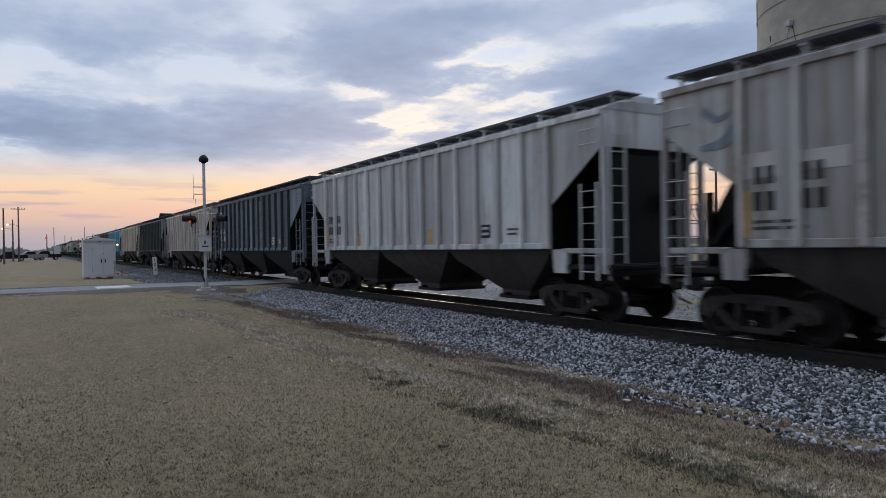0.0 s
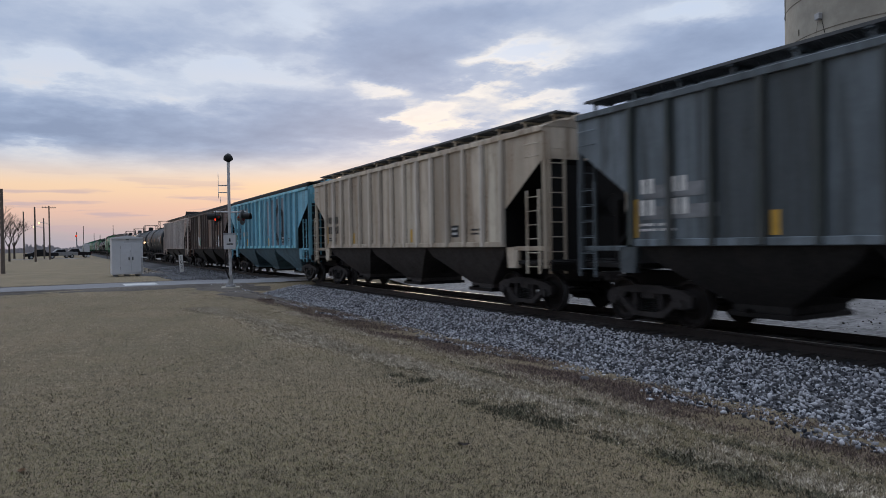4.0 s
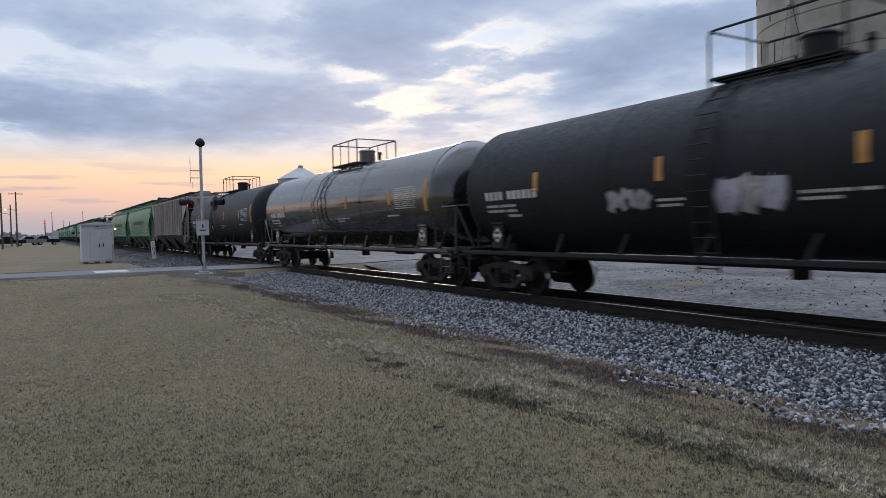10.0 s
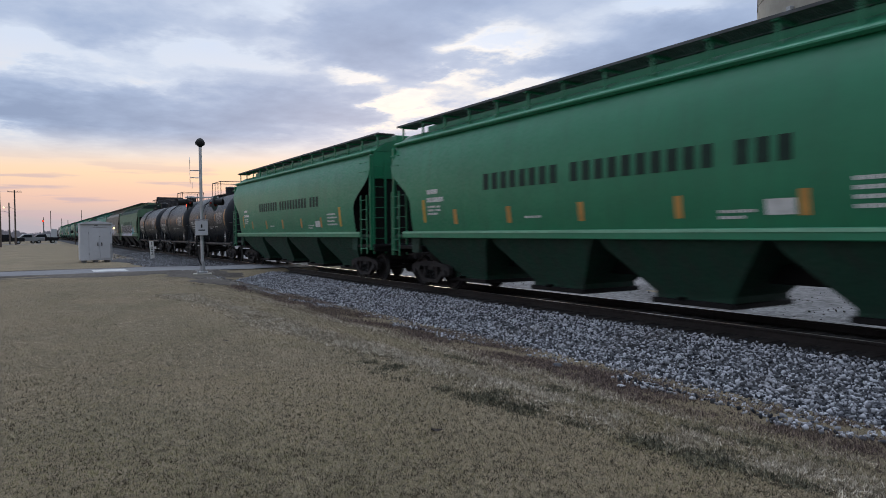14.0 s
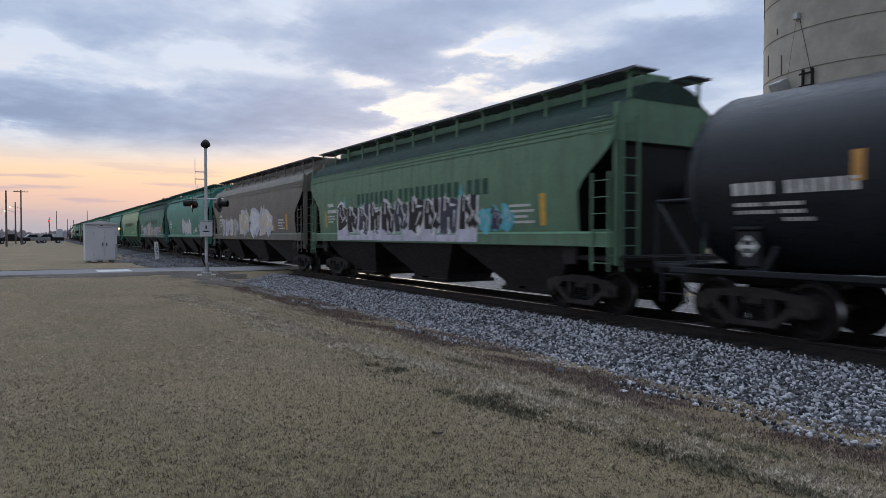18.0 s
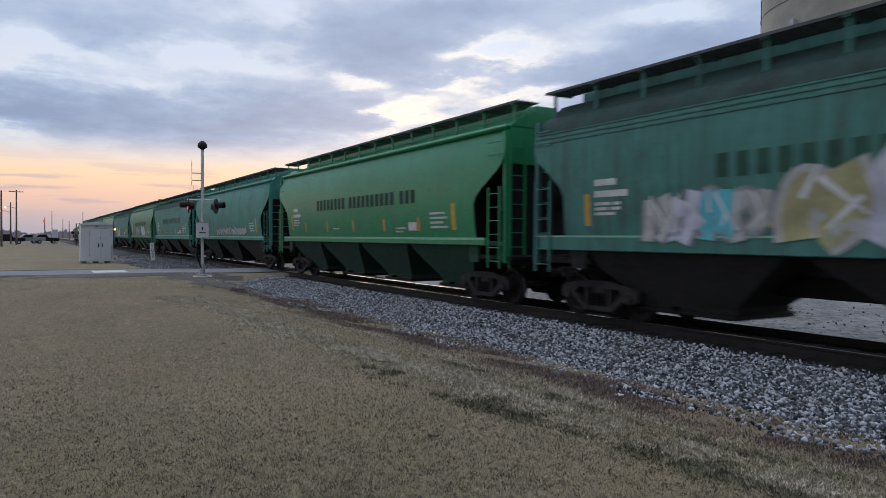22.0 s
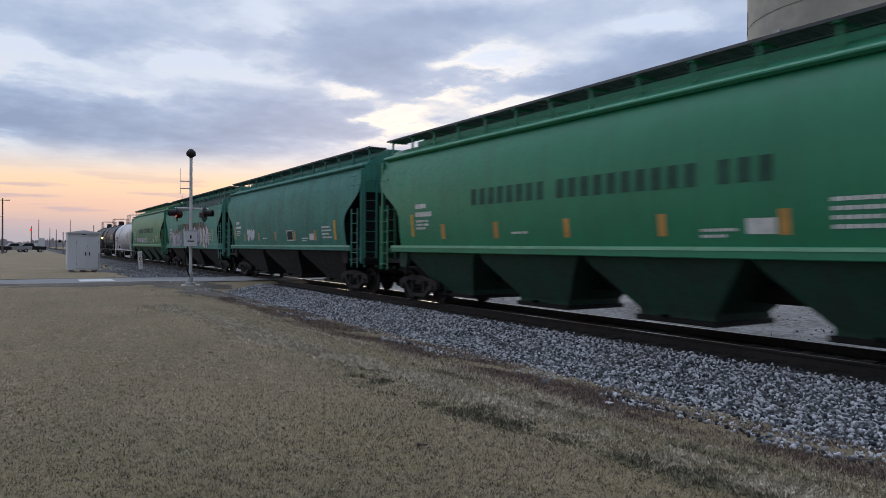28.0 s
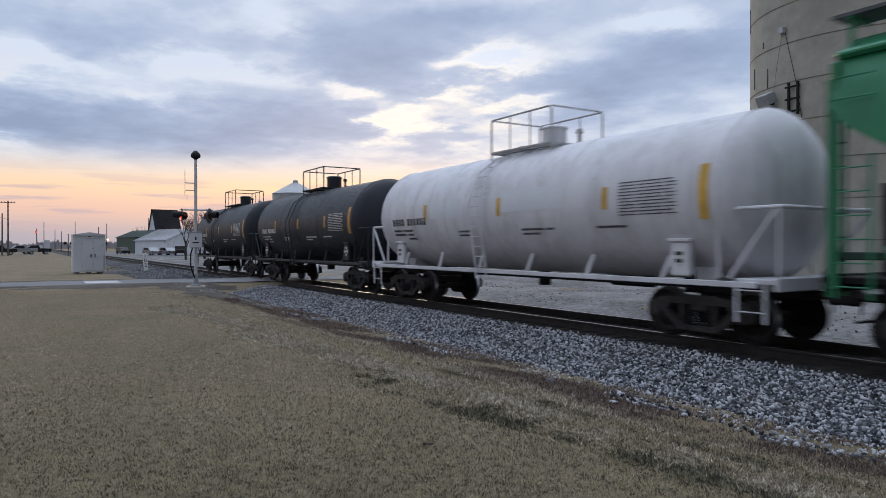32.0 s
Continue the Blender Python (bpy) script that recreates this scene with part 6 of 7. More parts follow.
def signal_shed():
    z = float(ground_z(-47.9, 3.4)) - 0.01
    shed = thing("signal_shed", "grey metal signal equipment shed with a double door", "shed", at=pose(-47.9, 3.4, z))
    bm = bmesh.new()
    box(bm, 0, 0, 1.30, 1.8, 1.78, 2.30, 0.02)
    part("wall", bm, SHEDM, shed)
    bm = bmesh.new()
    g = 0.91
    a = [bm.verts.new(p) for p in ((-1.0, -g, 2.46), (-1.0, 0, 2.60), (-1.0, g, 2.46), (1.0, -g, 2.46), (1.0, 0, 2.60), (1.0, g, 2.46), (-1.0, -g, 2.40), (-1.0, g, 2.40), (1.0, -g, 2.40), (1.0, g, 2.40))]
    for f in ((0, 1, 4, 3), (1, 2, 5, 4), (6, 0, 3, 8), (2, 7, 9, 5), (8, 3, 4, 5, 9), (7, 2, 1, 0, 6), (6, 8, 9, 7)):
        bm.faces.new([a[i] for i in f])
    part("roof", bm, SHEDM, shed)
    for y in (-0.12, 0.50):
        bm = bmesh.new()
        box(bm, 0.912, y, 1.18, 0.03, 0.58, 1.86, 0.008)
        door = part("door", bm, SHEDM, shed, "flush grey door")
        bm = bmesh.new()
        box(bm, 0.945, y + (-0.2 if y > 0.2 else 0.2), 1.15, 0.05, 0.05, 0.22, 0.01)
        part("handle", bm, BLACK, door)
        for z0 in (0.55, 1.85):
            bm = bmesh.new()
            cyl(bm, (0.935, y + (0.29 if y > 0.2 else -0.29), z0 - 0.08), (0.935, y + (0.29 if y > 0.2 else -0.29), z0 + 0.08), 0.018, 8)
            part("hinge", bm, SHEDD, door)
    for y, zz, w, h in ((0.2, 2.20, 0.75, 0.03), (0.2, 1.62, 0.42, 0.045), (0.0, 2.33, 0.18, 0.05)):
        bm = bmesh.new()
        box(bm, 0.906, y, zz, 0.012, w, h)
        part("sign_bar", bm, SHEDD if h < 0.04 else DARKBAR, shed)
    for y in (-0.65, 0.0, 0.65):
        bm = bmesh.new()
        box(bm, 0.55, y, 0.08, 0.30, 0.22, 0.16, 0.02)
        box(bm, -0.6, y, 0.08, 0.30, 0.22, 0.16, 0.02)
        part("footing", bm, SHEDD, shed)
    bm = bmesh.new()
    box(bm, 0.93, 0.82, 0.75, 0.06, 0.10, 0.9, 0.01)
    part("conduit", bm, GALV, shed)
    bm = bmesh.new()
    pipe(bm, [(0.6, 0.86, 2.12), (0.7, 1.0, 2.20)], 0.02)
    arm = part("lamp_arm", bm, GALV, shed)
    bm = bmesh.new()
    bmesh.ops.create_icosphere(bm, subdivisions=2, radius=0.06, matrix=Matrix.Translation((0.72, 1.02, 2.14)))
    part("wall_lamp", bm, WARMLAMP, shed, "glowing amber wall lamp")
    return shed


def milepost():
    z = float(bed_z(YC - 8.45)) - 0.06
    post = thing("milepost", "white milepost with black numerals by the ballast", "milepost", at=pose(-60, 8.45, z, 4, 3, 0))
    bm = bmesh.new()
    box(bm, 0, 0, 0.72, 0.10, 0.32, 1.56, 0.015)
    part("board", bm, plain("milepost_white", (0.72, 0.72, 0.70), 0.7, 0, 0.08), post)
    for ch, z0 in (("1", 1.14), ("0", 0.76), ("2", 0.38)):
        cu = bpy.data.curves.new("numeral", "FONT")
        cu.body, cu.size, cu.extrude, cu.align_x = ch, 0.40, 0.004, "CENTER"
        tmp = bpy.data.objects.new("numeral", cu)
        scene.collection.objects.link(tmp)
        bpy.context.view_layer.update()
        me = bpy.data.meshes.new_from_object(tmp)
        bpy.data.objects.remove(tmp)
        me.materials.clear()
        me.materials.append(DARKBAR)
        part("numeral", me, None, post, at=pose(0.056, 0, z0, 90, 0, 90))
    return post


def silo():
    s = thing("grain_silo", "tall round concrete grain silo with stained joints", "silo", at=pose(-18.7, 37.6, -0.3))
    bm = bmesh.new()
    lathe(bm, [(0, 5.5), (30, 5.5)], 96, "z")
    part("wall", bm, CONCRETE, s)
    for i in range(14):
        bm = bmesh.new()
        z = 1.95 * i + 0.3
        lathe(bm, [(z, 5.49), (z, 5.512), (z + 0.05, 5.512), (z + 0.05, 5.49)], 96, "z")
        part("joint", bm, JOINT, s)

    def on_wall(deg, z, out=0.0):
        a = radians(deg)
        return Vector(((5.5 + out) * math.cos(a), (5.5 + out) * math.sin(a), z))

    # facing the camera is about 296 degrees on the wall
    face = 285
    for da, z, h in ((-64, 14.3, 1.3), (-54, 10.9, 1.1), (-39, 10.6, 1.0), (-43, 12.4, 0.3)):
        bm = bmesh.new()
        p = on_wall(face + da, z, 0.012)
        box(bm, p.x, p.y, p.z, 0.05, 0.05, h, 0, Matrix.Rotation(radians(face + da), 4, "Z"))
        part("rust_bar", bm, JOINT, s)
    p = on_wall(face - 34, 9.4, 0.45)
    rot = Matrix.Rotation(radians(face - 34), 4, "Z")
    bm = bmesh.new()
    box(bm, p.x, p.y, p.z, 0.55, 0.85, 0.55, 0.03, rot @ Matrix.Rotation(radians(25), 4, "Y"))
    lamp = part("flood_lamp", bm, GALV, s, "grey box flood lamp")
    bm = bmesh.new()
    a, b = on_wall(face - 34, 9.2, 0.0), on_wall(face - 34, 9.2, 0.3)
    pipe(bm, [a, b], 0.05, 8)
    part("lamp_arm", bm, BLACK, lamp)
    bm = bmesh.new()
    for da in (-23, -18):
        a = on_wall(face + da, 9.2, 0.12)
        box(bm, a.x, a.y, 9.2, 0.10, 0.10, 1.6)
    for z in (8.6, 9.2, 9.8):
        a, b = on_wall(face - 25, z, 0.14), on_wall(face - 17, z, 0.14)
        pipe(bm, [a, b], 0.05, 6)
    part("conduit_rack", bm, BLACK, s)
    bm = bmesh.new()
    p = on_wall(face - 27, 12.7, 0.12)
    box(bm, p.x, p.y, p.z, 0.22, 0.30, 0.30, 0.02, rot)
    part("bracket", bm, GALV, s)
    bm = bmesh.new()
    pipe(bm, [on_wall(face - 26, 12.6, 0.04), on_wall(face - 23, 11.4, 0.04), on_wall(face - 20, 10.2, 0.04), on_wall(face - 16, 8.0, 0.04)], 0.012, 6)
    part("cable", bm, BLACK, s)
    bm = bmesh.new()
    pipe(bm, [on_wall(face - 28, 12.6, 0.04), on_wall(face - 31, 11.2, 0.04), on_wall(face - 34, 9.7, 0.04)], 0.006, 6)
    part("cable", bm, BLACK, s)


# ---- the far side and the distance ----


def at_angle(deg, dist, z=None):
    """A place by its direction from -x towards +y and its distance from the eye."""
    x, y = -dist * math.cos(radians(deg)), dist * math.sin(radians(deg))
    return x, y, float(ground_z(x, y)) if z is None else z


def utility_pole(deg, dist, h, arms=1, lamp=None, wires=()):
    x, y, z = at_angle(deg, dist)
    p = thing("utility_pole", "weathered wooden utility pole with a crossarm" if arms else "plain weathered wooden pole without arms", "pole", "utility poles", at=pose(x, y, z))
    bm = bmesh.new()
    cyl(bm, (0, 0, 0), (0, 0, h), 0.15, 10, 0.10)
    part("pole", bm, WOOD, p)
    for k in range(arms):
        bm = bmesh.new()
        box(bm, 0.1, 0, h - 0.35 - k * 0.9, 0.10, 2.2, 0.12, 0.01)
        arm = part("crossarm", bm, WOOD, p)
        for yy in (-0.95, -0.5, 0.5, 0.95):
            bm = bmesh.new()
            cyl(bm, (0.1, yy, h - 0.30 - k * 0.9), (0.1, yy, h - 0.12 - k * 0.9), 0.04, 8)
            part("insulator", bm, GALV, arm)
    if lamp:
        side, hz = lamp
        bm = bmesh.new()
        pipe(bm, [(0, 0, hz - 0.3), (0.2, side * 0.8, hz), (0.2, side * 1.5, hz)], 0.04, 6)
        part("lamp_arm", bm, GALV, p)
        bm = bmesh.new()
        bmesh.ops.create_icosphere(bm, subdivisions=2, radius=0.16, matrix=Matrix.Translation((0.2, side * 1.6, hz - 0.08)))
        part("lamp_head", bm, WARMLAMP, p, "glowing street lamp head")
    return p


def pickup(x, y, rz, col, label, van=False):
    car = thing("parked_car" if van else "pickup_truck", label, "vehicle", "parked vehicles", at=pose(x, y, float(ground_z(x, y)) + 0.02, 0, 0, rz))
    bm = bmesh.new()
    if van:
        prism(bm, [(-2.3, 0.35), (2.3, 0.35), (2.35, 0.85), (1.3, 1.0), (0.75, 1.55), (-1.6, 1.6), (-2.25, 1.0)], -0.9, 0.9)
    else:
        prism(bm, [(-2.8, 0.5), (2.8, 0.5), (2.85, 1.05), (1.55, 1.18), (0.85, 1.85), (-0.55, 1.88), (-0.75, 1.2), (-2.8, 1.2)], -0.95, 0.95)
    bmesh.ops.bevel(bm, geom=bm.edges[:], offset=0.05, segments=1, affect="EDGES")
    body = part("body", bm, col, car)
    for s in (-1, 1):
        bm = bmesh.new()
        if van:
            prism(bm, [(-1.55, 1.02), (1.05, 1.02), (0.65, 1.46), (-1.4, 1.50)], s * 0.905, s * 0.912)
        else:
            prism(bm, [(-0.6, 1.22), (1.25, 1.22), (0.75, 1.72), (-0.5, 1.75)], s * 0.955, s * 0.962)
        part("side_window", bm, GLASS, car)
        for wx in (-1.45, 1.45) if van else (-1.75, 1.75):
            bm = bmesh.new()
            lathe(bm, [(s * 0.74, 0.2), (s * 0.74, 0.34), (s * 0.95, 0.36), (s * 0.95, 0.2)], 18, "y", (wx, 0, 0.36))
            wheel = part("wheel", bm, TYRE, car)
            bm = bmesh.new()
            cyl(bm, (wx, s * 0.945, 0.36), (wx, s * 0.958, 0.36), 0.20, 14)
            part("rim", bm, GALV, wheel)
    for s in (-0.75, 0.75):
        bm = bmesh.new()
        box(bm, -2.36 if van else -2.86, s, 0.9, 0.06, 0.22, 0.18)
        part("tail_lamp", bm, REDDIM, car)
        bm = bmesh.new()
        box(bm, 2.35 if van else 2.86, s, 0.78, 0.06, 0.30, 0.16)
        part("headlight", bm, GLASS, car)
    return car


def gable_building(name, deg, dist, w, d, eave, ridge, rz, wall, roof, label, openings=()):
    x, y, z = at_angle(deg, dist)
    b = thing(name, label, "building", at=pose(x, y, z, 0, 0, rz))
    bm = bmesh.new()
    a = [(-w / 2, 0), (w / 2, 0), (w / 2, eave), (0, ridge), (-w / 2, eave)]
    f0 = [bm.verts.new((d / 2, p, q)) for p, q in a]
    f1 = [bm.verts.new((-d / 2, p, q)) for p, q in a]
    bm.faces.new(f0)
    bm.faces.new(f1[::-1])
    for i in range(5):
        bm.faces.new((f0[i], f1[i], f1[(i + 1) % 5], f0[(i + 1) % 5]))
    part("wall", bm, wall, b)
    for s in (-1, 1):
        bm = bmesh.new()
        o = 0.35
        sl = (ridge - eave) / (w / 2)
        q = [(d / 2 + o, 0, ridge + 0.06), (-d / 2 - o, 0, ridge + 0.06), (-d / 2 - o, s * (w / 2 + o), eave - o * sl + 0.06), (d / 2 + o, s * (w / 2 + o), eave - o * sl + 0.06)]
        bm.faces.new([bm.verts.new(p) for p in q])
        bmesh.ops.solidify(bm, geom=bm.faces[:], thickness=-0.12)
        part("roof", bm, roof, b)
    for kind, yy, zz, ww, hh, mt in openings:
        bm = bmesh.new()
        box(bm, d / 2 + 0.03, yy, zz, 0.08, ww, hh, 0.01)
        part(kind, bm, mt, b)
    return b


def bare_tree(x, y, h, seed):
    rng = random.Random(seed)
    z = float(ground_z(x, y))
    t = thing("bare_tree", "leafless tree with fine grey-brown twigs", "tree", "bare trees", at=pose(x, y, z))
    limbs, twigs = bmesh.new(), bmesh.new()
    cyl(limbs, (0, 0, -0.1), (0, 0, h * 0.35), h * 0.022, 7, h * 0.015)

    def grow(bm_l, bm_t, p, d, ln, r, depth):
        q = p + d * ln
        cyl(bm_l if depth < 2 else bm_t, p, q, r, 5 if depth < 2 else 3, r * 0.6)
        if depth == 4:
            return
        for _ in range(3 if depth < 3 else 2):
            nd = (d + Vector((rng.uniform(-1, 1), rng.uniform(-1, 1), rng.uniform(-0.1, 0.7))) * 0.75).normalized()
            grow(bm_l, bm_t, q, nd, ln * rng.uniform(0.58, 0.85), r * 0.58, depth + 1)

    for _ in range(4):
        d = Vector((rng.uniform(-0.5, 0.5), rng.uniform(-0.5, 0.5), 1)).normalized()
        grow(limbs, twigs, Vector((0, 0, h * rng.uniform(0.2, 0.34))), d, h * 0.20, h * 0.010, 0)
    part("trunk", limbs, BARK, t)
    part("crown", twigs, BARK, t)
    return t


def far_woods():
    """Low band of leafless trees, paled by painted haze: many thin uprights, far off."""
    rng = np.random.default_rng(3)
    n = 9000
    a = np.radians(rng.uniform(-14, 80, n))
    d = rng.uniform(480, 1000, n)
    x, y = -d * np.cos(a), d * np.sin(a)
    h = rng.uniform(2.5, 6.5, n) * (0.55 + 0.5 * np.sin(np.degrees(a) * 0.9) ** 2)
    w = rng.uniform(0.3, 1.6, n)
    nx, ny = np.sin(a) * w, np.cos(a) * w
    k = rng.uniform(0.1, 0.5, n)
    z = np.full(n, -1.0)
    v = np.stack([np.stack([x - nx, y - ny, z], -1), np.stack([x + nx, y + ny, z], -1), np.stack([x + nx * k, y + ny * k, h * rng.uniform(0.7, 1, n)], -1), np.stack([x - nx * k, y - ny * k, h], -1)], 1)
    f = np.arange(4 * n).reshape(-1, 4)
    # pale lilac colour imitates the haze of distance
    tagged(new("far_woods", raw_mesh("far_woods", v.reshape(-1, 3), f, plain("haze_tinted_woods", (0.30, 0.29, 0.32), 1.0, 0, 0.3, 0.05, 0))), "hazy leafless woods on the flat horizon", "woods", kind="stuff")


def grain_bin(deg, dist, r, eave, top):
    x, y, z = at_angle(deg, dist)
    b = thing("grain_bin", "galvanised steel grain bin with a conical roof", "grain bin", at=pose(x, y, z))
    bm = bmesh.new()
    prof = [(0, r)]
    k = 0.0
    while k < eave:
        prof += [(k + 0.15, r + 0.03), (k + 0.3, r)]
        k += 0.3
    lathe(bm, prof, 36, "z")
    part("wall", bm, GALV, b)
    bm = bmesh.new()
    lathe(bm, [(eave, r + 0.15), (top - 0.4, 0.6), (top - 0.4, 0.45), (top, 0.4), (top + 0.15, 0.1)], 36, "z")
    part("roof", bm, GALV, b)


WRAP = plain("white_house_wrap", (0.62, 0.64, 0.68), 0.7, 0, 0.15, 1.5, 0.05)
BARNGREEN = plain("green_metal_siding", (0.035, 0.075, 0.055), 0.5, 0.1, 0.2, 2.0)
SHINGLE = plain("dark_shingle", (0.05, 0.048, 0.052), 0.9, 0, 0.35, 3.0)
PALEROOF = plain("pale_metal_roof", (0.45, 0.46, 0.48), 0.5, 0.2, 0.15, 1.0)
CARBLACK = plain("black_car_paint", (0.02, 0.02, 0.022), 0.25, 0.1, 0.1, 3, 0)
CARSILVER = plain("silver_car_paint", (0.28, 0.29, 0.30), 0.3, 0.4, 0.1, 3, 0)


def distance():
    utility_pole(-1.0, 140, 9.6, 1, (-1, 6.6))
    utility_pole(-1.9, 118, 8.2, 0)
    utility_pole(-3.9, 61, 6.4, 0)
    utility_pole(-1.35, 150, 7.8, 0, (-1, 6.2))
    for deg, dist, h in ((-2.6, 150, 9), (1.9, 330, 9), (1.2, 300, 11), (0.75, 280, 8), (5.3, 260, 9.5), (3.2, 320, 12), (8.2, 240, 11), (2.3, 260, 7), (-4.5, 130, 9)):
        utility_pole(deg, dist, h, 0)
    utility_pole(4.75, 230, 7.6, 0)
    x, y, z = at_angle(0.72, 240)
    p = thing("block_signal", "railway block signal showing red on a tall mast", "signal", at=pose(x, y, z))
    bm = bmesh.new()
    cyl(bm, (0, 0, 0), (0, 0, 6.4), 0.09, 8)
    part("mast", bm, GALV, p)
    bm = bmesh.new()
    box(bm, 0, 0, 5.95, 0.3, 0.5, 0.7, 0.05)
    part("head", bm, BLACK, p)
    bm = bmesh.new()
    cyl(bm, (0.15, 0, 5.95), (0.22, 0, 5.95), 0.20, 14)
    part("lamp", bm, REDLAMP, p, "lit red lamp")
    for deg, dist, w, h, lab in ((1.38, 172, 1.2, 3.0, "pale metal relay cabinet beside the track"), (1.0, 215, 1.0, 1.9, "small pale equipment cabinet")):
        x, y, z = at_angle(deg, dist)
        c = thing("relay_cabinet", lab, "cabinet", at=pose(x, y, z))
        bm = bmesh.new()
        box(bm, 0, 0, h / 2, w, w, h, 0.03)
        part("case", bm, SHEDM, c)
        bm = bmesh.new()
        box(bm, w / 2 + 0.01, 0, h / 2, 0.03, w * 0.8, h * 0.85, 0.01)
        part("door", bm, SHEDM, c)
    # second crossing signal, further along
    for deg, dist in ((2.75, 160), (5.05, 165)):
        x, y, z = at_angle(deg, dist)
        c = thing("far_crossing_signal", "distant crossing signal seen from behind", "signal", "far crossing signals", at=pose(x, y, z))
        bm = bmesh.new()
        cyl(bm, (0, 0, 0), (0, 0, 4.6), 0.08, 8)
        part("pole", bm, WOOD, c)
        for s in (-0.6, 0.6):
            bm = bmesh.new()
            cyl(bm, (-0.1, s, 2.7), (0.25, s, 2.7), 0.32, 14, 0.2)
            part("lamp", bm, BLACK, c)
    pickup(*at_angle(-1.55, 152)[:2], -80, CARBLACK, "black pickup truck parked beside the road")
    pickup(*at_angle(-0.25, 158)[:2], -82, CARSILVER, "silver pickup truck parked beside the road")
    pickup(*at_angle(0.65, 163)[:2], -84, CARBLACK, "dark pickup truck parked beside the road")
    pickup(*at_angle(6.4, 172)[:2], 10, CARBLACK, "dark parked van near the barn", True)
    pickup(*at_angle(8.4, 146)[:2], 14, CARSILVER, "silver car parked before the white building", True)
    pickup(*at_angle(9.6, 146)[:2], 14, CARSILVER, "pale car parked before the white building", True)
    pickup(*at_angle(10.5, 143)[:2], 170, CARBLACK, "dark pickup truck with red tail lamps")
    gable_building("barn", 8.05, 196, 8.5, 20, 4.2, 6.0, 12, BARNGREEN, BARNGREEN, "dark green metal barn with white trim",
                   [("door", -1.0, 1.6, 3.0, 3.1, WRAP), ("window", 3.0, 2.2, 0.9, 0.8, GLASS)])
    gable_building("low_building", 10.05, 160, 10.5, 16, 3.2, 5.6, 14, WRAP, PALEROOF, "low gabled building in white house wrap",
                   [("wrap_strip", -3 + 1.7 * k, 1.0 + 0.8 * (k % 3), 1.1, 0.10, GREYBAR) for k in range(6)] + [("door", 4.6, 1.1, 1.1, 2.2, GALV)])
    gable_building("steep_roof_house", 9.35, 205, 8.0, 6.4, 5.2, 12.0, 98, WRAP, SHINGLE, "white building with a steep dark shingle roof", [("window", 0, 2.0, 1.2, 1.2, GLASS)])
    grain_bin(19.4, 112, 3.6, 10.2, 12.4)
    grain_bin(16.6, 128, 3.0, 8.2, 10.0)
    for i, (deg, dist, h) in enumerate(((10.9, 96, 7.5), (11.6, 88, 6.5), (12.3, 104, 9), (7.6, 240, 9), (11.2, 230, 12), (14.5, 150, 9), (52, 95, 9), (54.5, 88, 7), (56, 105, 10), (50, 120, 10), (44, 140, 10), (47, 130, 9), (38, 150, 9), (-3.2, 170, 10), (-4.6, 210, 12), (-4.5, 112, 9.5), (-5.4, 105, 10), (-3.5, 128, 8))):
        bare_tree(*at_angle(deg, dist)[:2], h, 40 + i)
    utility_pole(53, 70, 9.0, 1)
    utility_pole(36, 110, 9.5, 1)
    utility_pole(21, 170, 10.5, 2)


signal_mast()
signal_shed()
milepost()
silo()
far_woods()
distance()

# ---- painted markings on the cars' sides (lettering as plain bars, tags as plain shapes) ----
TAN = plain("tag_beige", (0.52, 0.47, 0.38), 0.6, 0, 0.2, 3.0, 0.05)
CYAN = plain("tag_cyan", (0.10, 0.42, 0.50), 0.5, 0, 0.2, 3.0, 0.05)
VIOLET = plain("tag_violet", (0.30, 0.27, 0.37), 0.6, 0, 0.3, 3.0, 0.05)
OLIVE = plain("tag_yellow", (0.34, 0.32, 0.17), 0.6, 0, 0.3, 3.0, 0.05)
TAGWHITE = plain("tag_white", (0.60, 0.61, 0.63), 0.6, 0, 0.2, 3.0, 0.05)
TAGRED = plain("tag_orange", (0.50, 0.13, 0.05), 0.6, 0, 0.2, 3.0, 0.05)
TAGBLACK = plain("tag_black", (0.015, 0.016, 0.02), 0.5, 0, 0.2, 3.0, 0.05)
TAGGREEN = plain("tag_green", (0.05, 0.17, 0.11), 0.6, 0, 0.2, 3.0, 0.05)
TAGPALE = plain("tag_lilac", (0.46, 0.46, 0.54), 0.6, 0, 0.25, 3.0, 0.05)
TAGNIGHT = plain("tag_midnight", (0.045, 0.05, 0.075), 0.5, 0, 0.3, 3.0, 0.05)
DUSTRED = plain("tag_dusty_red", (0.23, 0.13, 0.10), 0.7, 0, 0.4, 2.0, 0.05)
PATCH = plain("pale_repaint_patch", (0.40, 0.40, 0.39), 0.7, 0, 0.2, 2.0, 0.05)
RUSTPALE = paint("flaked_pale_paint", (0.42, 0.36, 0.31), (0.085, 0.045, 0.034), 0.95, 1.0, 0.85, rust_col=(0.16, 0.068, 0.038), panels=0.5)
TANKS = {"tank": (1.62, 2.66), "short": (1.58, 2.62), "stub": (1.55, 2.58), "white": (1.55, 2.60)}


def skin(kind, z, lift):
    """Distance of the painted side from the centre line at height z."""
    if kind == "ribbed":
        return 1.545 + lift
    if kind in TANKS:
        r, zc = TANKS[kind]
        return math.sqrt(max(0.04, r * r - (z - zc) ** 2)) + lift
    if kind == "lined" and z <= 1.77:
        return 1.560 + lift
    return side_y(z, kind == "lined") + lift


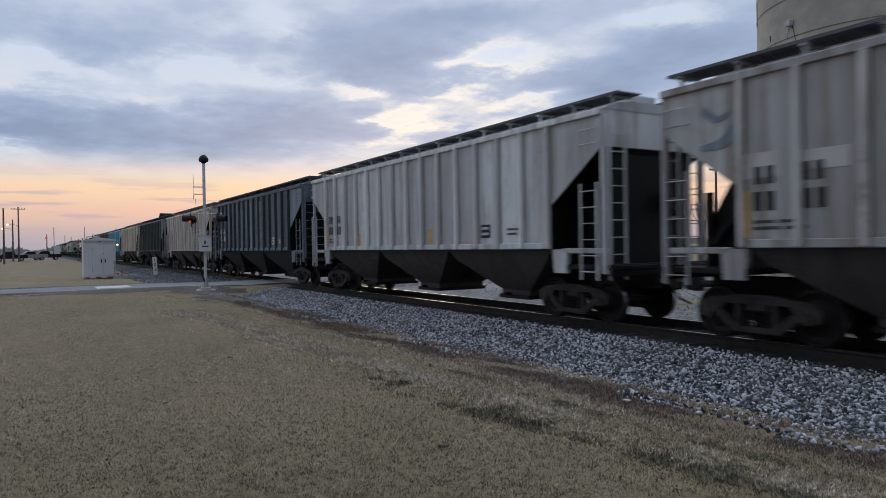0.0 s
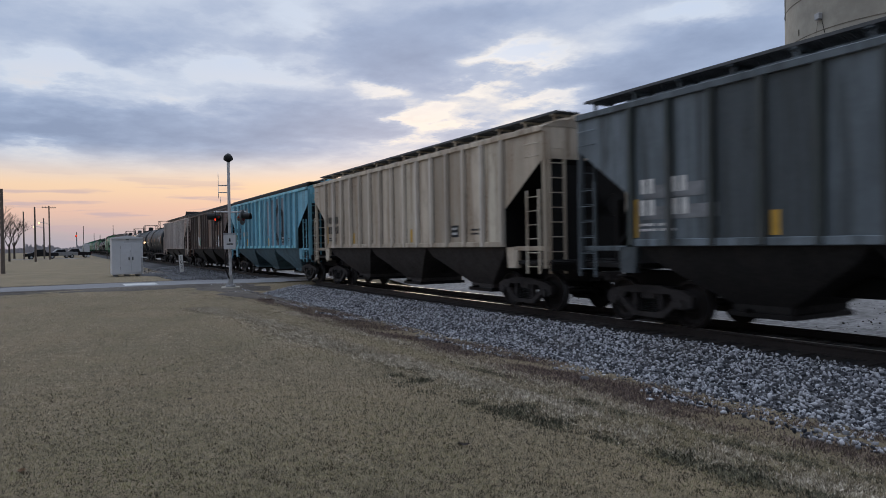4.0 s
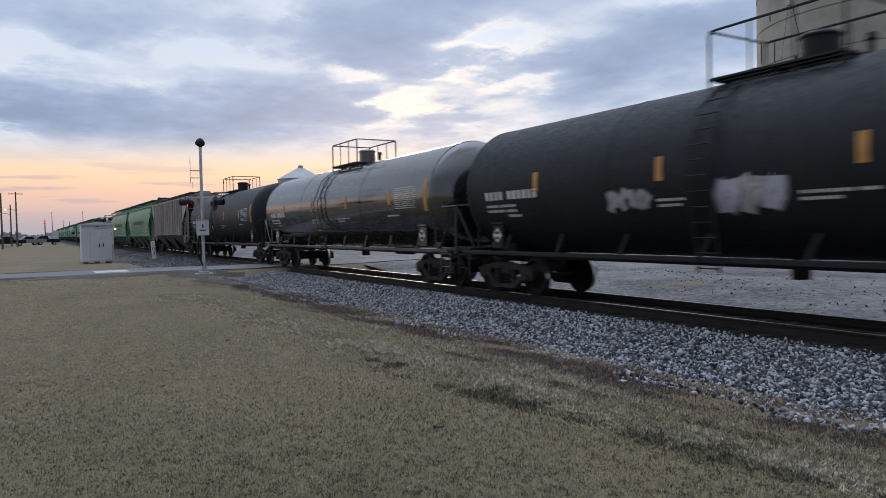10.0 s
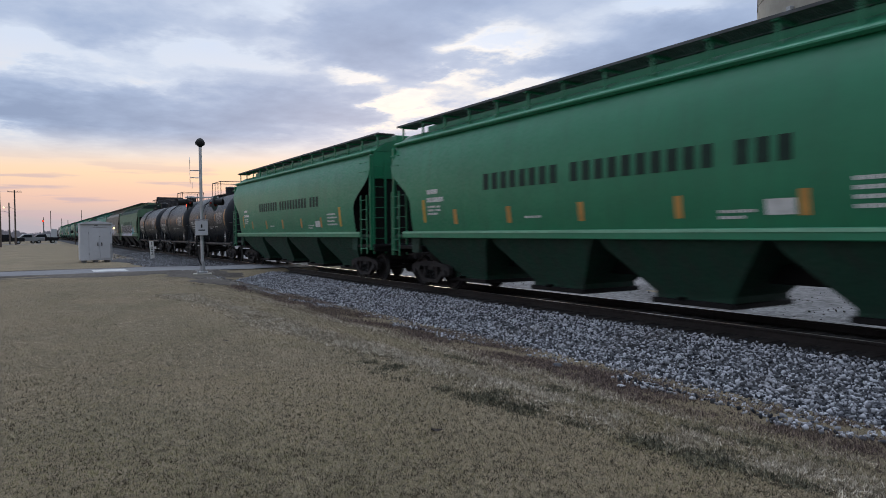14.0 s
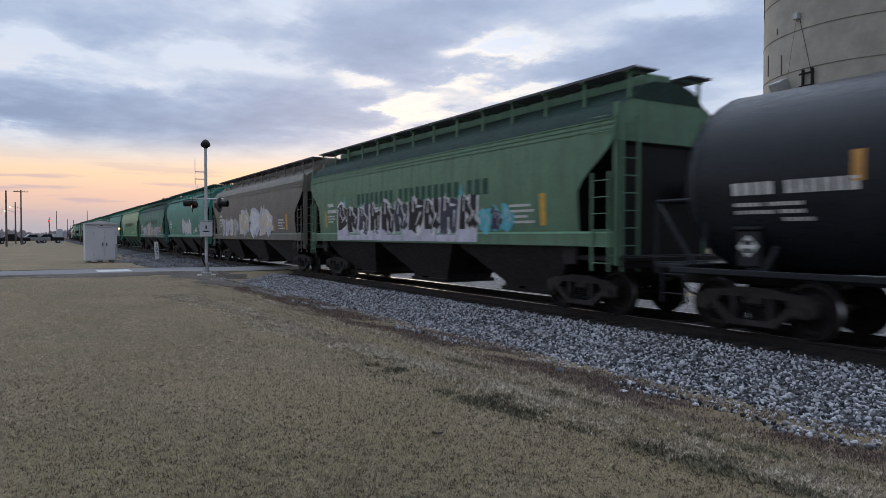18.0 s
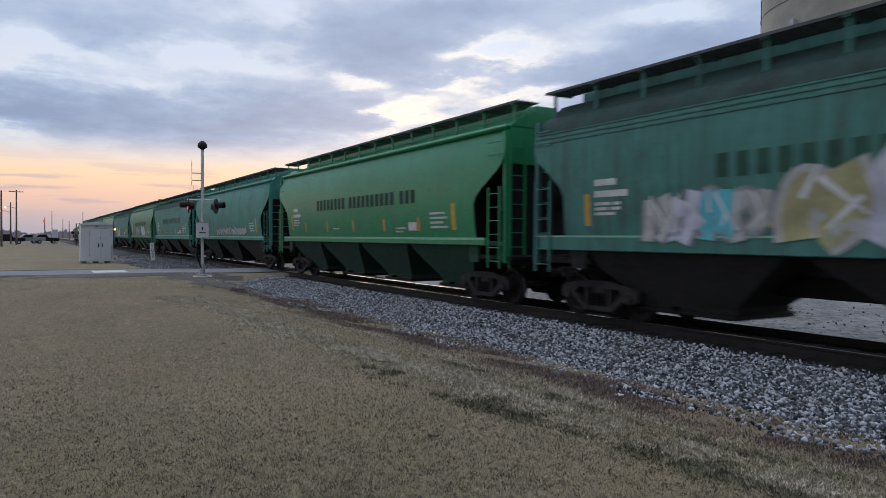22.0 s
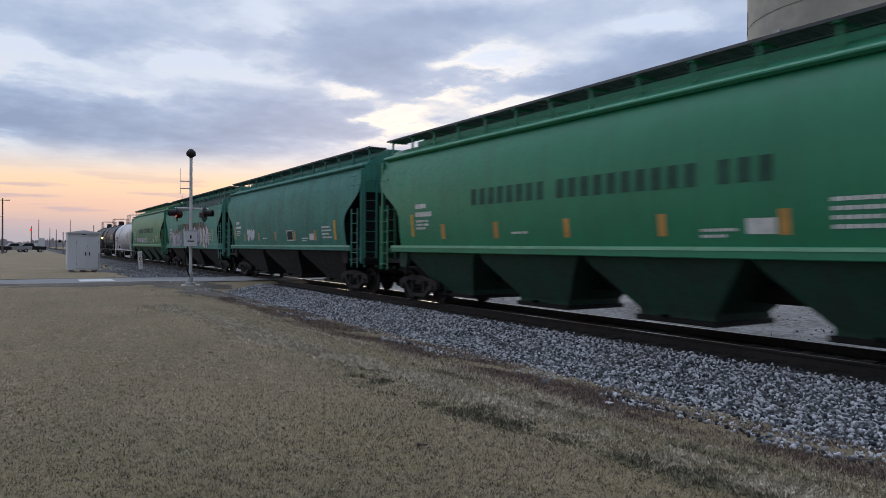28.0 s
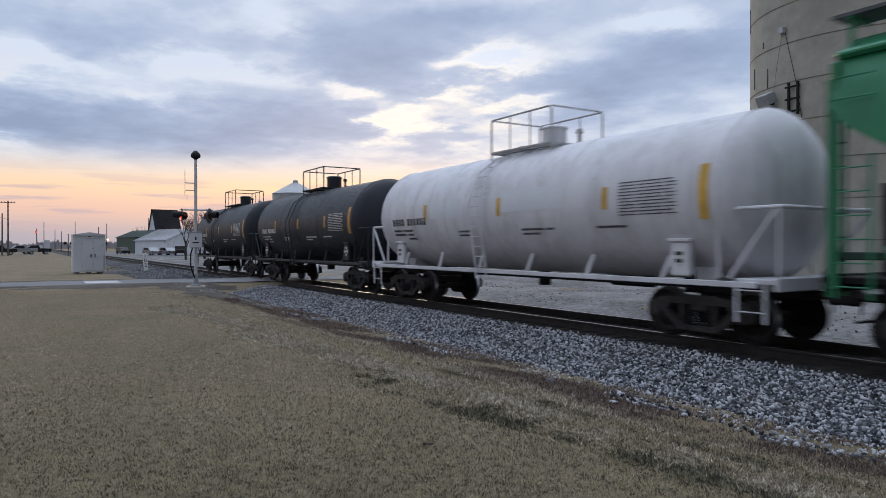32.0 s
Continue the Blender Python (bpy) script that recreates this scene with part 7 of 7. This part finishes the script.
def patch(bm, kind, x0, x1, z0, z1, lift=0.006):
    n = max(1, int((z1 - z0) / 0.12)) if kind != "ribbed" else 1
    zs = [z0 + (z1 - z0) * i / n for i in range(n + 1)]
    sheet(bm, [[(x, -skin(kind, z, lift), z) for x in (x0, x1)] for z in zs])


def bars(car, kind, mat, items, name="lettering", label="", lift=0.008):
    """Rows of blocks in place of letters: x, z of the lower left, height, letter width, words as letter counts."""
    bm = bmesh.new()
    big = items[0][2] > 0.15
    for x, z, h, w, words in items:
        for n in words:
            for k in range(n):
                if big and w > 0.15:
                    patch(bm, kind, x, x + w * 0.64, z, z + h, lift)
                else:
                    patch(bm, kind, x, x + w * 0.78, z, z + h, lift)
                if big:
                    part(name, bm, mat, car, label)
                    bm = bmesh.new()
                x += w
            x += w * 0.8
    if big:
        bm.free()
    else:
        tagged(part(name, bm, mat, car, label), kind="stuff")


def blocks(car, kind, mat, items, name, label="", lift=0.007):
    for x0, x1, z0, z1 in items:
        bm = bmesh.new()
        patch(bm, kind, x0, x1, z0, z1, lift)
        part(name, bm, mat, car, label)


def tag(car, kind, x0, x1, z0, z1, n, fill, edge, accent, seed, label="spray-painted tag", fat=0.55, rim=1.18):
    """A row of swelling sprayed shapes with an outline and inner strokes."""
    rng = random.Random(seed)
    w = (x1 - x0) / n
    lo = SILL - 0.02 if kind not in TANKS else 1.5
    for k in range(n):
        cx, cz = x0 + w * (k + 0.5), (z0 + z1) / 2 + rng.uniform(-0.06, 0.06) * (z1 - z0)
        ax, az = w * rng.uniform(fat - 0.05, fat + 0.05), (z1 - z0) / 2 * rng.uniform(0.85, 1.05)
        rad = [rng.uniform(0.74, 1.18) for _ in range(18)]
        slant = rng.uniform(-0.15, 0.3)
        base = None
        paint_k = fill[k % len(fill)] if isinstance(fill, tuple) else fill
        for mat, grow, lift, nm in ((edge, rim, 0.010, "tag_outline"), (paint_k, 1.0, 0.014, "tag_fill")):
            bm = bmesh.new()
            c = bm.verts.new((cx, -skin(kind, cz, lift), cz))
            ring = []
            for i, rr in enumerate(rad):
                a = 2 * math.pi * i / 18
                ex, ez = math.copysign(abs(math.cos(a)) ** 0.6, math.cos(a)), math.copysign(abs(math.sin(a)) ** 0.6, math.sin(a))
                z = min(max(cz + ez * az * grow * rr, lo), EAVE - 0.1)
                ring.append(bm.verts.new((cx + ex * ax * grow * rr + slant * (z - cz), -skin(kind, z, lift + 0.002), z)))
            for i in range(18):
                bm.faces.new((c, ring[i], ring[(i + 1) % 18]))
            ob = part(nm, bm, mat, car if base is None else base, label if nm == "tag_fill" else "")
            base = base or ob
        for _ in range(3):
            bm = bmesh.new()
            sx, sz = cx + rng.uniform(-0.30, 0.26) * w, cz + rng.uniform(-0.6, 0.25) * az
            hh, ww = az * rng.uniform(0.25, 0.65), w * rng.uniform(0.05, 0.12)
            patch(bm, kind, sx, sx + ww, max(sz, lo), max(sz, lo) + hh, 0.019)
            part("tag_stroke", bm, accent, base)


def ribbon(bm, kind, pts, w0, w1, lift, steps=5, lo=1.46, hi=4.2):
    """A swelling painted stroke along a curve through the points (x, z), laid on the car's side."""
    p = [Vector(q) for q in pts]
    p = [2 * p[0] - p[1]] + p + [2 * p[-1] - p[-2]]
    line = []
    for a, b, c, d in zip(p, p[1:], p[2:], p[3:]):
        for i in range(steps):
            t = i / steps
            line.append(0.5 * (2 * b + (c - a) * t + (2 * a - 5 * b + 4 * c - d) * t * t + (3 * b - a - 3 * c + d) * t ** 3))
    line.append(p[-2])
    rows = []
    for i, q in enumerate(line):
        d = (line[min(i + 1, len(line) - 1)] - line[max(i - 1, 0)]).normalized()
        nrm = Vector((-d.y, d.x))
        w = (w0 + (w1 - w0) * i / (len(line) - 1)) / 2
        rows.append([(e.x, -skin(kind, min(max(e.y, lo), hi), lift), min(max(e.y, lo), hi)) for e in (q - nrm * w, q, q + nrm * w)])
    sheet(bm, rows)


def piece(car, kind, x0, x1, z0, z1, n, fills, edge, shine, seed, label="spray-painted tag", halo=None, thick=0.34, strokes=3, wild=1.0):
    """Sprayed lettering that cannot be read: interlocking outlined strokes, with bright edges and a halo."""
    rng = random.Random(seed)
    w, h = (x1 - x0) / n, z1 - z0
    if halo:
        for k in range(max(2, n // 2)):
            bm = bmesh.new()
            cx = x0 + (x1 - x0) * (k + 0.5) / max(2, n // 2)
            ribbon(bm, kind, [(cx - w, z0 + h * rng.uniform(0.5, 0.8)), (cx, z0 + h * rng.uniform(0.75, 1.0)), (cx + w, z0 + h * rng.uniform(0.5, 0.85))], h * 0.55, h * 0.45, 0.006 + 0.0006 * k)
            part("tag_halo", bm, halo, car, "dusty overspray round the tag")
    for k in range(n):
        cx = x0 + w * (k + 0.5)
        th = thick * min(w, h) * rng.uniform(0.8, 1.2)
        edges, insides, shines = bmesh.new(), bmesh.new(), bmesh.new()
        for i in range(strokes):
            u = rng.uniform(-0.45, 0.45)
            if i == 0:
                pts = [(cx - 0.30 * w, z0 + h * rng.uniform(0, 0.12)), (cx - 0.25 * w + wild * w * rng.uniform(-0.2, 0.2), z0 + h * 0.5), (cx - 0.2 * w + wild * w * rng.uniform(-0.2, 0.2), z1 - h * rng.uniform(0, 0.15))]
            elif i == 1:
                pts = [(cx - 0.30 * w, z0 + h * rng.uniform(0.55, 1.0)), (cx + wild * w * rng.uniform(-0.1, 0.2), z0 + h * rng.uniform(0.6, 1.0)), (cx + 0.35 * w + wild * w * rng.uniform(-0.1, 0.3), z0 + h * rng.uniform(0.15, 0.7))]
            else:
                pts = [(cx + 0.35 * w + wild * w * rng.uniform(-0.15, 0.15), z0 + h * rng.uniform(0.7, 1.05)), (cx + 0.25 * w + wild * w * rng.uniform(-0.15, 0.25), z0 + h * 0.5), (cx + u * 0.4 * w, z0 + h * rng.uniform(0, 0.3))]
            ribbon(edges, kind, pts, th * 1.55, th * 1.35, 0.010 + 0.0008 * i)
            ribbon(insides, kind, pts, th, th * 0.8, 0.014 + 0.0012 * i)
            off = th * 0.32
            ribbon(shines, kind, [(x + off * 0.6, z + off) for x, z in pts[1:]], th * 0.22, th * 0.08, 0.0195)
        base = part("tag_outline", edges, edge, car)
        part("tag_fill", insides, fills[k % len(fills)], base, label)
        part("tag_shine", shines, shine, base)


def mark_ribbed(car, dark, rng, refl=True, faded=False):
    mat = DARKBAR if dark else GREYBAR if faded else WHITE
    bars(car, "ribbed", mat, [(-6.48, 2.60, 0.28, 0.20, (2,)), (-5.70, 2.60, 0.28, 0.20, (2,)), (-6.50, 2.18, 0.30, 0.22, (2,)), (-5.70, 2.18, 0.30, 0.22, (2,)), (-4.90, 2.18, 0.30, 0.22, (1,))], label="blocked-out dark lettering" if dark else "blocked-out white lettering")
    bars(car, "ribbed", mat, [(-6.5, 1.98, 0.05, 0.09, (4, 3)), (-6.5, 1.88, 0.05, 0.09, (5, 4)), (5.1, 2.05, 0.05, 0.08, (6,)), (5.1, 1.94, 0.05, 0.08, (5,))], "small_print")
    blocks(car, "ribbed", WHITE if not dark else DARKBAR, [(3.98, 4.40, 1.88, 2.22)], "data_plate")
    bars(car, "ribbed", DARKBAR if not dark else WHITE, [(4.03, 2.09, 0.07, 0.10, (3,)), (4.03, 1.95, 0.07, 0.10, (3,))], "plate_print", lift=0.012)
    if refl:
        blocks(car, "ribbed", YELLOW, [(x, x + 0.16, 1.76, 1.76 + h) for x, h in ((-6.72, 0.75), (-3.7, 0.40), (-1.2, 0.5), (1.3, 0.42), (3.6, 0.6), (5.6, 0.55), (6.5, 0.9))], "reflector")


def mark_smooth(car, kind, text, rng):
    if text:
        bars(car, kind, NAMEBAR if text > 1 else GREYDARK, [(-3.8, 2.72, 0.40, 0.365, (8, 10, 3))], "name_bar", "dark bars of blocked-out name lettering")
    bars(car, kind, WHITE, [(-6.65, 2.75, 0.13, 0.15, (4,)), (-6.65, 2.52, 0.13, 0.15, (6,)), (-6.65, 2.36, 0.06, 0.09, (5, 2)), (-6.65, 2.26, 0.06, 0.09, (4, 3)), (-6.65, 2.16, 0.06, 0.09, (6,)),
                            (-2.2, 1.98, 0.05, 0.1, (6,)), (3.0, 1.95, 0.05, 0.1, (7,)), (3.0, 1.85, 0.05, 0.1, (5,)), (5.2, 2.35, 0.06, 0.12, (7,)), (5.2, 2.22, 0.06, 0.12, (8,)), (5.2, 2.09, 0.06, 0.12, (6,)), (5.2, 1.96, 0.06, 0.12, (8,))])
    blocks(car, kind, ORANGE, [(x, x + 0.17, 1.88, 2.28) for x in (-5.3, -2.9, -0.4, 2.1, 4.4)], "reflector")
    blocks(car, kind, YELLOW, [(6.35, 6.55, 1.9, 2.62), (-6.95, -6.80, 1.95, 2.6)], "reflector")
    blocks(car, kind, WHITE, [(3.85, 4.35, 1.9, 2.15)], "data_plate")


def mark_tank(car, kind, half, light):
    r, zc = TANKS[kind]
    ink = DARKBAR if light else WHITE
    a, b = -half + 1.9, half - 1.9
    bars(car, kind, ink, [(a + 0.1, zc - 0.30, 0.20, 0.19, (4, 6))], label="blocked-out lettering")
    bars(car, kind, ink, [(a + 0.1, zc - 0.48, 0.06, 0.10, (5, 6)), (a + 0.1, zc - 0.60, 0.06, 0.10, (7, 4)), (a + 0.9, zc - 0.72, 0.06, 0.10, (5,)), (0.9, zc - 0.55, 0.05, 0.09, (9, 3)), (0.9, zc - 0.65, 0.05, 0.09, (7,)),
                          (b - 2.2, zc - 0.55, 0.05, 0.09, (9,)), (-0.2 - 1.6, zc - 0.55, 0.05, 0.09, (7,)), (-0.2 - 1.6, zc - 0.65, 0.05, 0.09, (6,))], "small_print")
    panel = [(b - 1.55, zc + 0.30 - 0.062 * k, 0.022, 0.05, (9, 12, 5) if k % 3 else (26,)) for k in range(11)] 
    bars(car, kind, ink, panel, "data_panel")
    blocks(car, kind, YELLOW if light else ORANGE, [(x, x + 0.16, zc - 0.18, zc + 0.26) for x in np.linspace(a + 2.0, b - 2.0, 4 if half > 8 else 3)] + [(b + 0.28, b + 0.48, zc - 0.45, zc + 0.5)], "reflector")
    if light:
        blocks(car, kind, PATCHW, [(-3.2, -1.6, zc - 0.15, zc + 0.35), (0.1, 2.4, zc - 0.1, zc + 0.42), (-4.6, -4.2, zc + 0.3, zc + 0.85), (-1.2, -0.4, zc + 0.2, zc + 0.9), (-3.0, -2.2, zc + 0.65, zc + 1.0), (3.0, 3.3, zc + 0.5, zc + 0.75)], "paint_patch", "fresh paint patch", 0.004)


FADED = paint("greyed_blue_paint", (0.20, 0.26, 0.31), (0.08, 0.10, 0.12), 0.6, 0.2, panels=0.4)
NAMEBAR = plain("dark_green_lettering", (0.010, 0.032, 0.022), 0.6, 0, 0.3, 4.0, 0.05)
GREYDARK = plain("faded_dark_lettering", (0.022, 0.075, 0.05), 0.6, 0, 0.3, 4.0, 0.05)
PATCHW = plain("fresh_pale_patch", (0.60, 0.62, 0.65), 0.5, 0, 0.06, 2.0, 0.03)


def build_markings():
    rng = random.Random(21)
    for i, (car, mid, kind) in enumerate(TRAIN):
        if kind == "ribbed":
            mark_ribbed(car, i in (0, 1, 3, 5, 6, 8, 13), rng, i not in (2, 7), i == 7)
        elif kind in TANKS:
            mark_tank(car, kind, {"tank": 9.2, "short": 6.55, "stub": 6.9, "white": 7.45}[kind], kind == "white")
        else:
            mark_smooth(car, kind, {14: 2, 15: 2, 19: 1, 22: 1, 23: 2, 25: 1, 26: 2, 28: 1, 30: 2, 31: 2, 18: 1}.get(i, 0), rng)
    cars = [c for c, _, _ in TRAIN]
    bars(cars[3], "ribbed", DARKBAR, [(2.5, 3.05, 0.70, 0.95, (3,))], "badge_block", "large dark painted block")
    bars(cars[3], "ribbed", DARKBAR, [(2.5, 2.86, 0.10, 1.02, (3,))], "underline")
    bars(cars[8], "ribbed", PATCH, [(0.6, 3.0, 0.7, 0.9, (3,))], "badge_block", "faded painted block")
    # blue car: ring badge, dark and white panels
    bm = bmesh.new()
    for k in range(6):
        a0, a1 = math.pi * k / 3 + 0.52, math.pi * (k + 1) / 3 + 0.52
        q = [bm.verts.new((3.45 + math.cos(a) * r * 0.85, -1.554, 2.85 + math.sin(a) * r)) for a, r in ((a0, 0.76), (a1, 0.76), (a1, 1.16), (a0, 1.16))]
        bm.faces.new(q)
    part("badge", bm, DARKBAR, cars[6], "dark six-sided ring badge")
    blocks(cars[6], "ribbed", FADED, [(1.05, 1.80, 2.3, 4.2), (2.0, 2.75, 1.75, 4.2), (2.95, 3.70, 1.75, 4.2), (3.90, 4.65, 1.75, 4.2)], "panel", "greyed faded paint panel", 0.003)
    blocks(cars[6], "ribbed", GREYBAR, [(-6.2, -3.0, 3.60, 4.05), (-6.9, -6.4, 3.75, 4.1)], "panel", "dark lettering panel")
    blocks(cars[6], "ribbed", PATCH, [(-5.9, -5.3, 3.68, 3.98), (-5.1, -4.5, 3.68, 3.98), (-4.3, -3.7, 3.68, 3.98), (-7.1, -6.55, 3.3, 3.6), (-5.0, -3.6, 2.35, 2.6)], "panel", "pale painted block", 0.011)
    # brown car: flaked panels and tags
    blocks(cars[7], "ribbed", ORANGE, [(-6.35, -6.22, 1.95, 2.55), (-1.1, -0.98, 1.78, 1.95), (3.4, 3.52, 1.78, 2.0)], "reflector", "", 0.012)
    blocks(cars[7], "ribbed", RUSTPALE, [(-3.72, -2.0, 1.75, 4.22), (1.05, 2.78, 1.75, 4.22), (5.83, 6.60, 1.75, 4.22), (4.87, 5.65, 1.75, 4.22), (-6.6, -5.82, 1.75, 2.8), (-5.65, -4.85, 1.75, 2.7), (3.9, 4.70, 1.75, 2.9)], "flaked_panel", "pale flaked paint panel", 0.005)
    tag(cars[7], "ribbed", -3.55, -2.45, 1.80, 2.55, 2, (TAGWHITE, TAGGREEN), PATCH, GREYBAR, 5, fat=0.42, rim=1.1)
    tag(cars[7], "ribbed", 4.6, 5.3, 1.8, 2.6, 1, TAGWHITE, TAGGREEN, TAGGREEN, 7)
    blocks(cars[0], "ribbed", PATCH, [(-6.65, -6.05, 2.70, 3.1), (-5.75, -5.0, 2.75, 3.05)], "panel", "pale lettering patch", 0.006)
    bm = bmesh.new()
    ribbon(bm, "ribbed", [(-6.72, 3.62), (-7.05, 3.35), (-7.5, 3.30)], 0.30, 0.08, 0.007)
    ribbon(bm, "ribbed", [(-7.45, 3.95), (-7.15, 3.75), (-6.9, 3.85)], 0.16, 0.05, 0.009)
    part("emblem_stroke", bm, FADED, cars[0], "dark faded curved emblem strokes")
    blocks(cars[2], "ribbed", GREYBAR, [(-6.3, -4.9, 2.5, 2.75), (-6.3, -4.6, 2.1, 2.35), (1.5, 2.3, 1.7, 4.1)], "panel", "grey painted patch")
    blocks(cars[4], "ribbed", GREYBAR, [(-6.4, -5.0, 2.5, 2.75), (-6.4, -4.7, 2.1, 2.35), (2.0, 2.7, 3.2, 3.7)], "panel", "grey painted patch")
    blocks(cars[13], "ribbed", PATCH, [(-0.2, 0.6, 1.8, 2.3), (1.6, 2.2, 2.7, 3.3), (4.9, 5.5, 1.8, 2.3)], "panel", "pale painted patch")
    piece(cars[10], "tank", -3.1, -1.9, 1.95, 2.35, 3, (PATCH,), GREYBAR, TAGPALE, 41, "white smeared scrawl")
    piece(cars[10], "tank", -0.5, 0.7, 1.85, 2.45, 3, (TAGPALE, PATCH), GREYBAR, TAGWHITE, 42, "round white scrawl", thick=0.5)
    # tags on the green cars
    blocks(cars[19], "lined", TAGPALE, [(-5.75 + 1.06 * k, -5.75 + 1.06 * k + 1.04, 1.50, 2.30 + 0.30 * ((k * 7) % 3) / 2) for k in range(9)], "tag_base", "pale lilac sprayed ground", 0.005)
    piece(cars[19], "lined", -5.7, 3.8, 1.72, 2.72, 10, (TAGBLACK, TAGBLACK, TAGNIGHT), TAGWHITE, TAGWHITE, 11, "black and white block tag", thick=0.40, wild=0.25)
    for k, x in enumerate((-5.0, -3.4, 1.0, 3.0)):
        bm = bmesh.new()
        ribbon(bm, "lined", [(x, 2.45), (x + 0.02, 2.7), (x + 0.04, 3.05)], 0.42, 0.03, 0.007)
        part("tag_spike", bm, CYAN, cars[19], "cyan sprayed spike")
    piece(cars[19], "lined", 3.9, 5.3, 1.75, 2.35, 3, (CYAN, TAGNIGHT), CYAN, TAGPALE, 13, thick=0.5)
    piece(cars[20], "lined", -1.9, 4.2, 1.58, 3.0, 3, (TAN, TAGWHITE), TAGPALE, TAGWHITE, 27, "large beige and white tag", thick=0.42, wild=0.5)
    piece(cars[20], "lined", -6.2, -2.2, 1.6, 2.6, 4, (PATCH, TAGPALE, TAN), GREYBAR, TAGWHITE, 14, thick=0.45)
    piece(cars[21], "smooth3", -1.0, 2.5, 1.72, 2.65, 4, (TAGWHITE,), VIOLET, TAGWHITE, 15, "white bubble tag with violet edges", thick=0.52, wild=0.5)
    piece(cars[22], "lined", -5.4, -2.9, 1.6, 2.5, 4, (PATCH, TAGPALE, CYAN), GREYBAR, TAGWHITE, 16, thick=0.4)
    piece(cars[22], "lined", -2.6, 0.6, 1.55, 2.75, 3, (OLIVE, TAGPALE, OLIVE), PATCH, TAGWHITE, 17, "olive yellow and pale tag", thick=0.46)
    piece(cars[22], "lined", 0.8, 5.2, 1.6, 2.45, 6, (PATCH, VIOLET), GREYBAR, TAGPALE, 18, thick=0.4)
    piece(cars[24], "smooth3", -2.4, 4.2, 1.76, 2.16, 12, (PATCH, TAN, TAGPALE), GREYBAR, TAGPALE, 19)
    piece(cars[24], "smooth3", -5.3, -4.3, 1.85, 2.5, 2, (TAGPALE,), PATCH, TAGWHITE, 31)
    piece(cars[26], "smooth", 0.9, 3.2, 1.75, 2.60, 3, (TAGWHITE,), TAGPALE, TAGWHITE, 20, "solid white tag", thick=0.6)
    piece(cars[26], "smooth", -3.6, -1.0, 1.8, 2.4, 4, (VIOLET, TAGPALE), PATCH, TAGWHITE, 22)
    piece(cars[27], "lined", -4.2, -1.0, 1.6, 2.6, 4, (TAGRED, TAN), TAGWHITE, TAGWHITE, 23, "orange and white tag")
    piece(cars[29], "smooth3", -4.8, -3.5, 1.9, 2.4, 2, (TAGWHITE,), PATCH, TAGPALE, 24)
    blocks(cars[29], "smooth3", DARKBAR, [(1.25, 1.95, 1.92, 2.28)], "data_plate", "dark plate in a white frame", 0.010)
    blocks(cars[29], "smooth3", WHITE, [(1.20, 2.0, 2.28, 2.32), (1.20, 2.0, 1.88, 1.92), (1.20, 1.25, 1.92, 2.28), (1.95, 2.0, 1.92, 2.28)], "plate_frame", "", 0.012)
    piece(cars[30], "lined", -6.1, -2.4, 1.48, 2.55, 7, (VIOLET, TAGPALE, PATCH), TAGNIGHT, TAGWHITE, 25, "violet and grey interlocking tag", DUSTRED, 0.38)
    piece(cars[30], "lined", -1.9, 5.6, 1.48, 2.85, 9, (TAGPALE, VIOLET, PATCH, TAN), TAGNIGHT, TAGWHITE, 35, "lilac and grey interlocking tag", DUSTRED, 0.36)
    piece(cars[31], "smooth", -5.0, 1.2, 1.82, 2.35, 9, (TAGWHITE, TAGPALE), UNDER_GREEN, TAGWHITE, 26, "white scrawled tag")


build_markings()

build_stones()
build_blades()
build_litter()
motions()
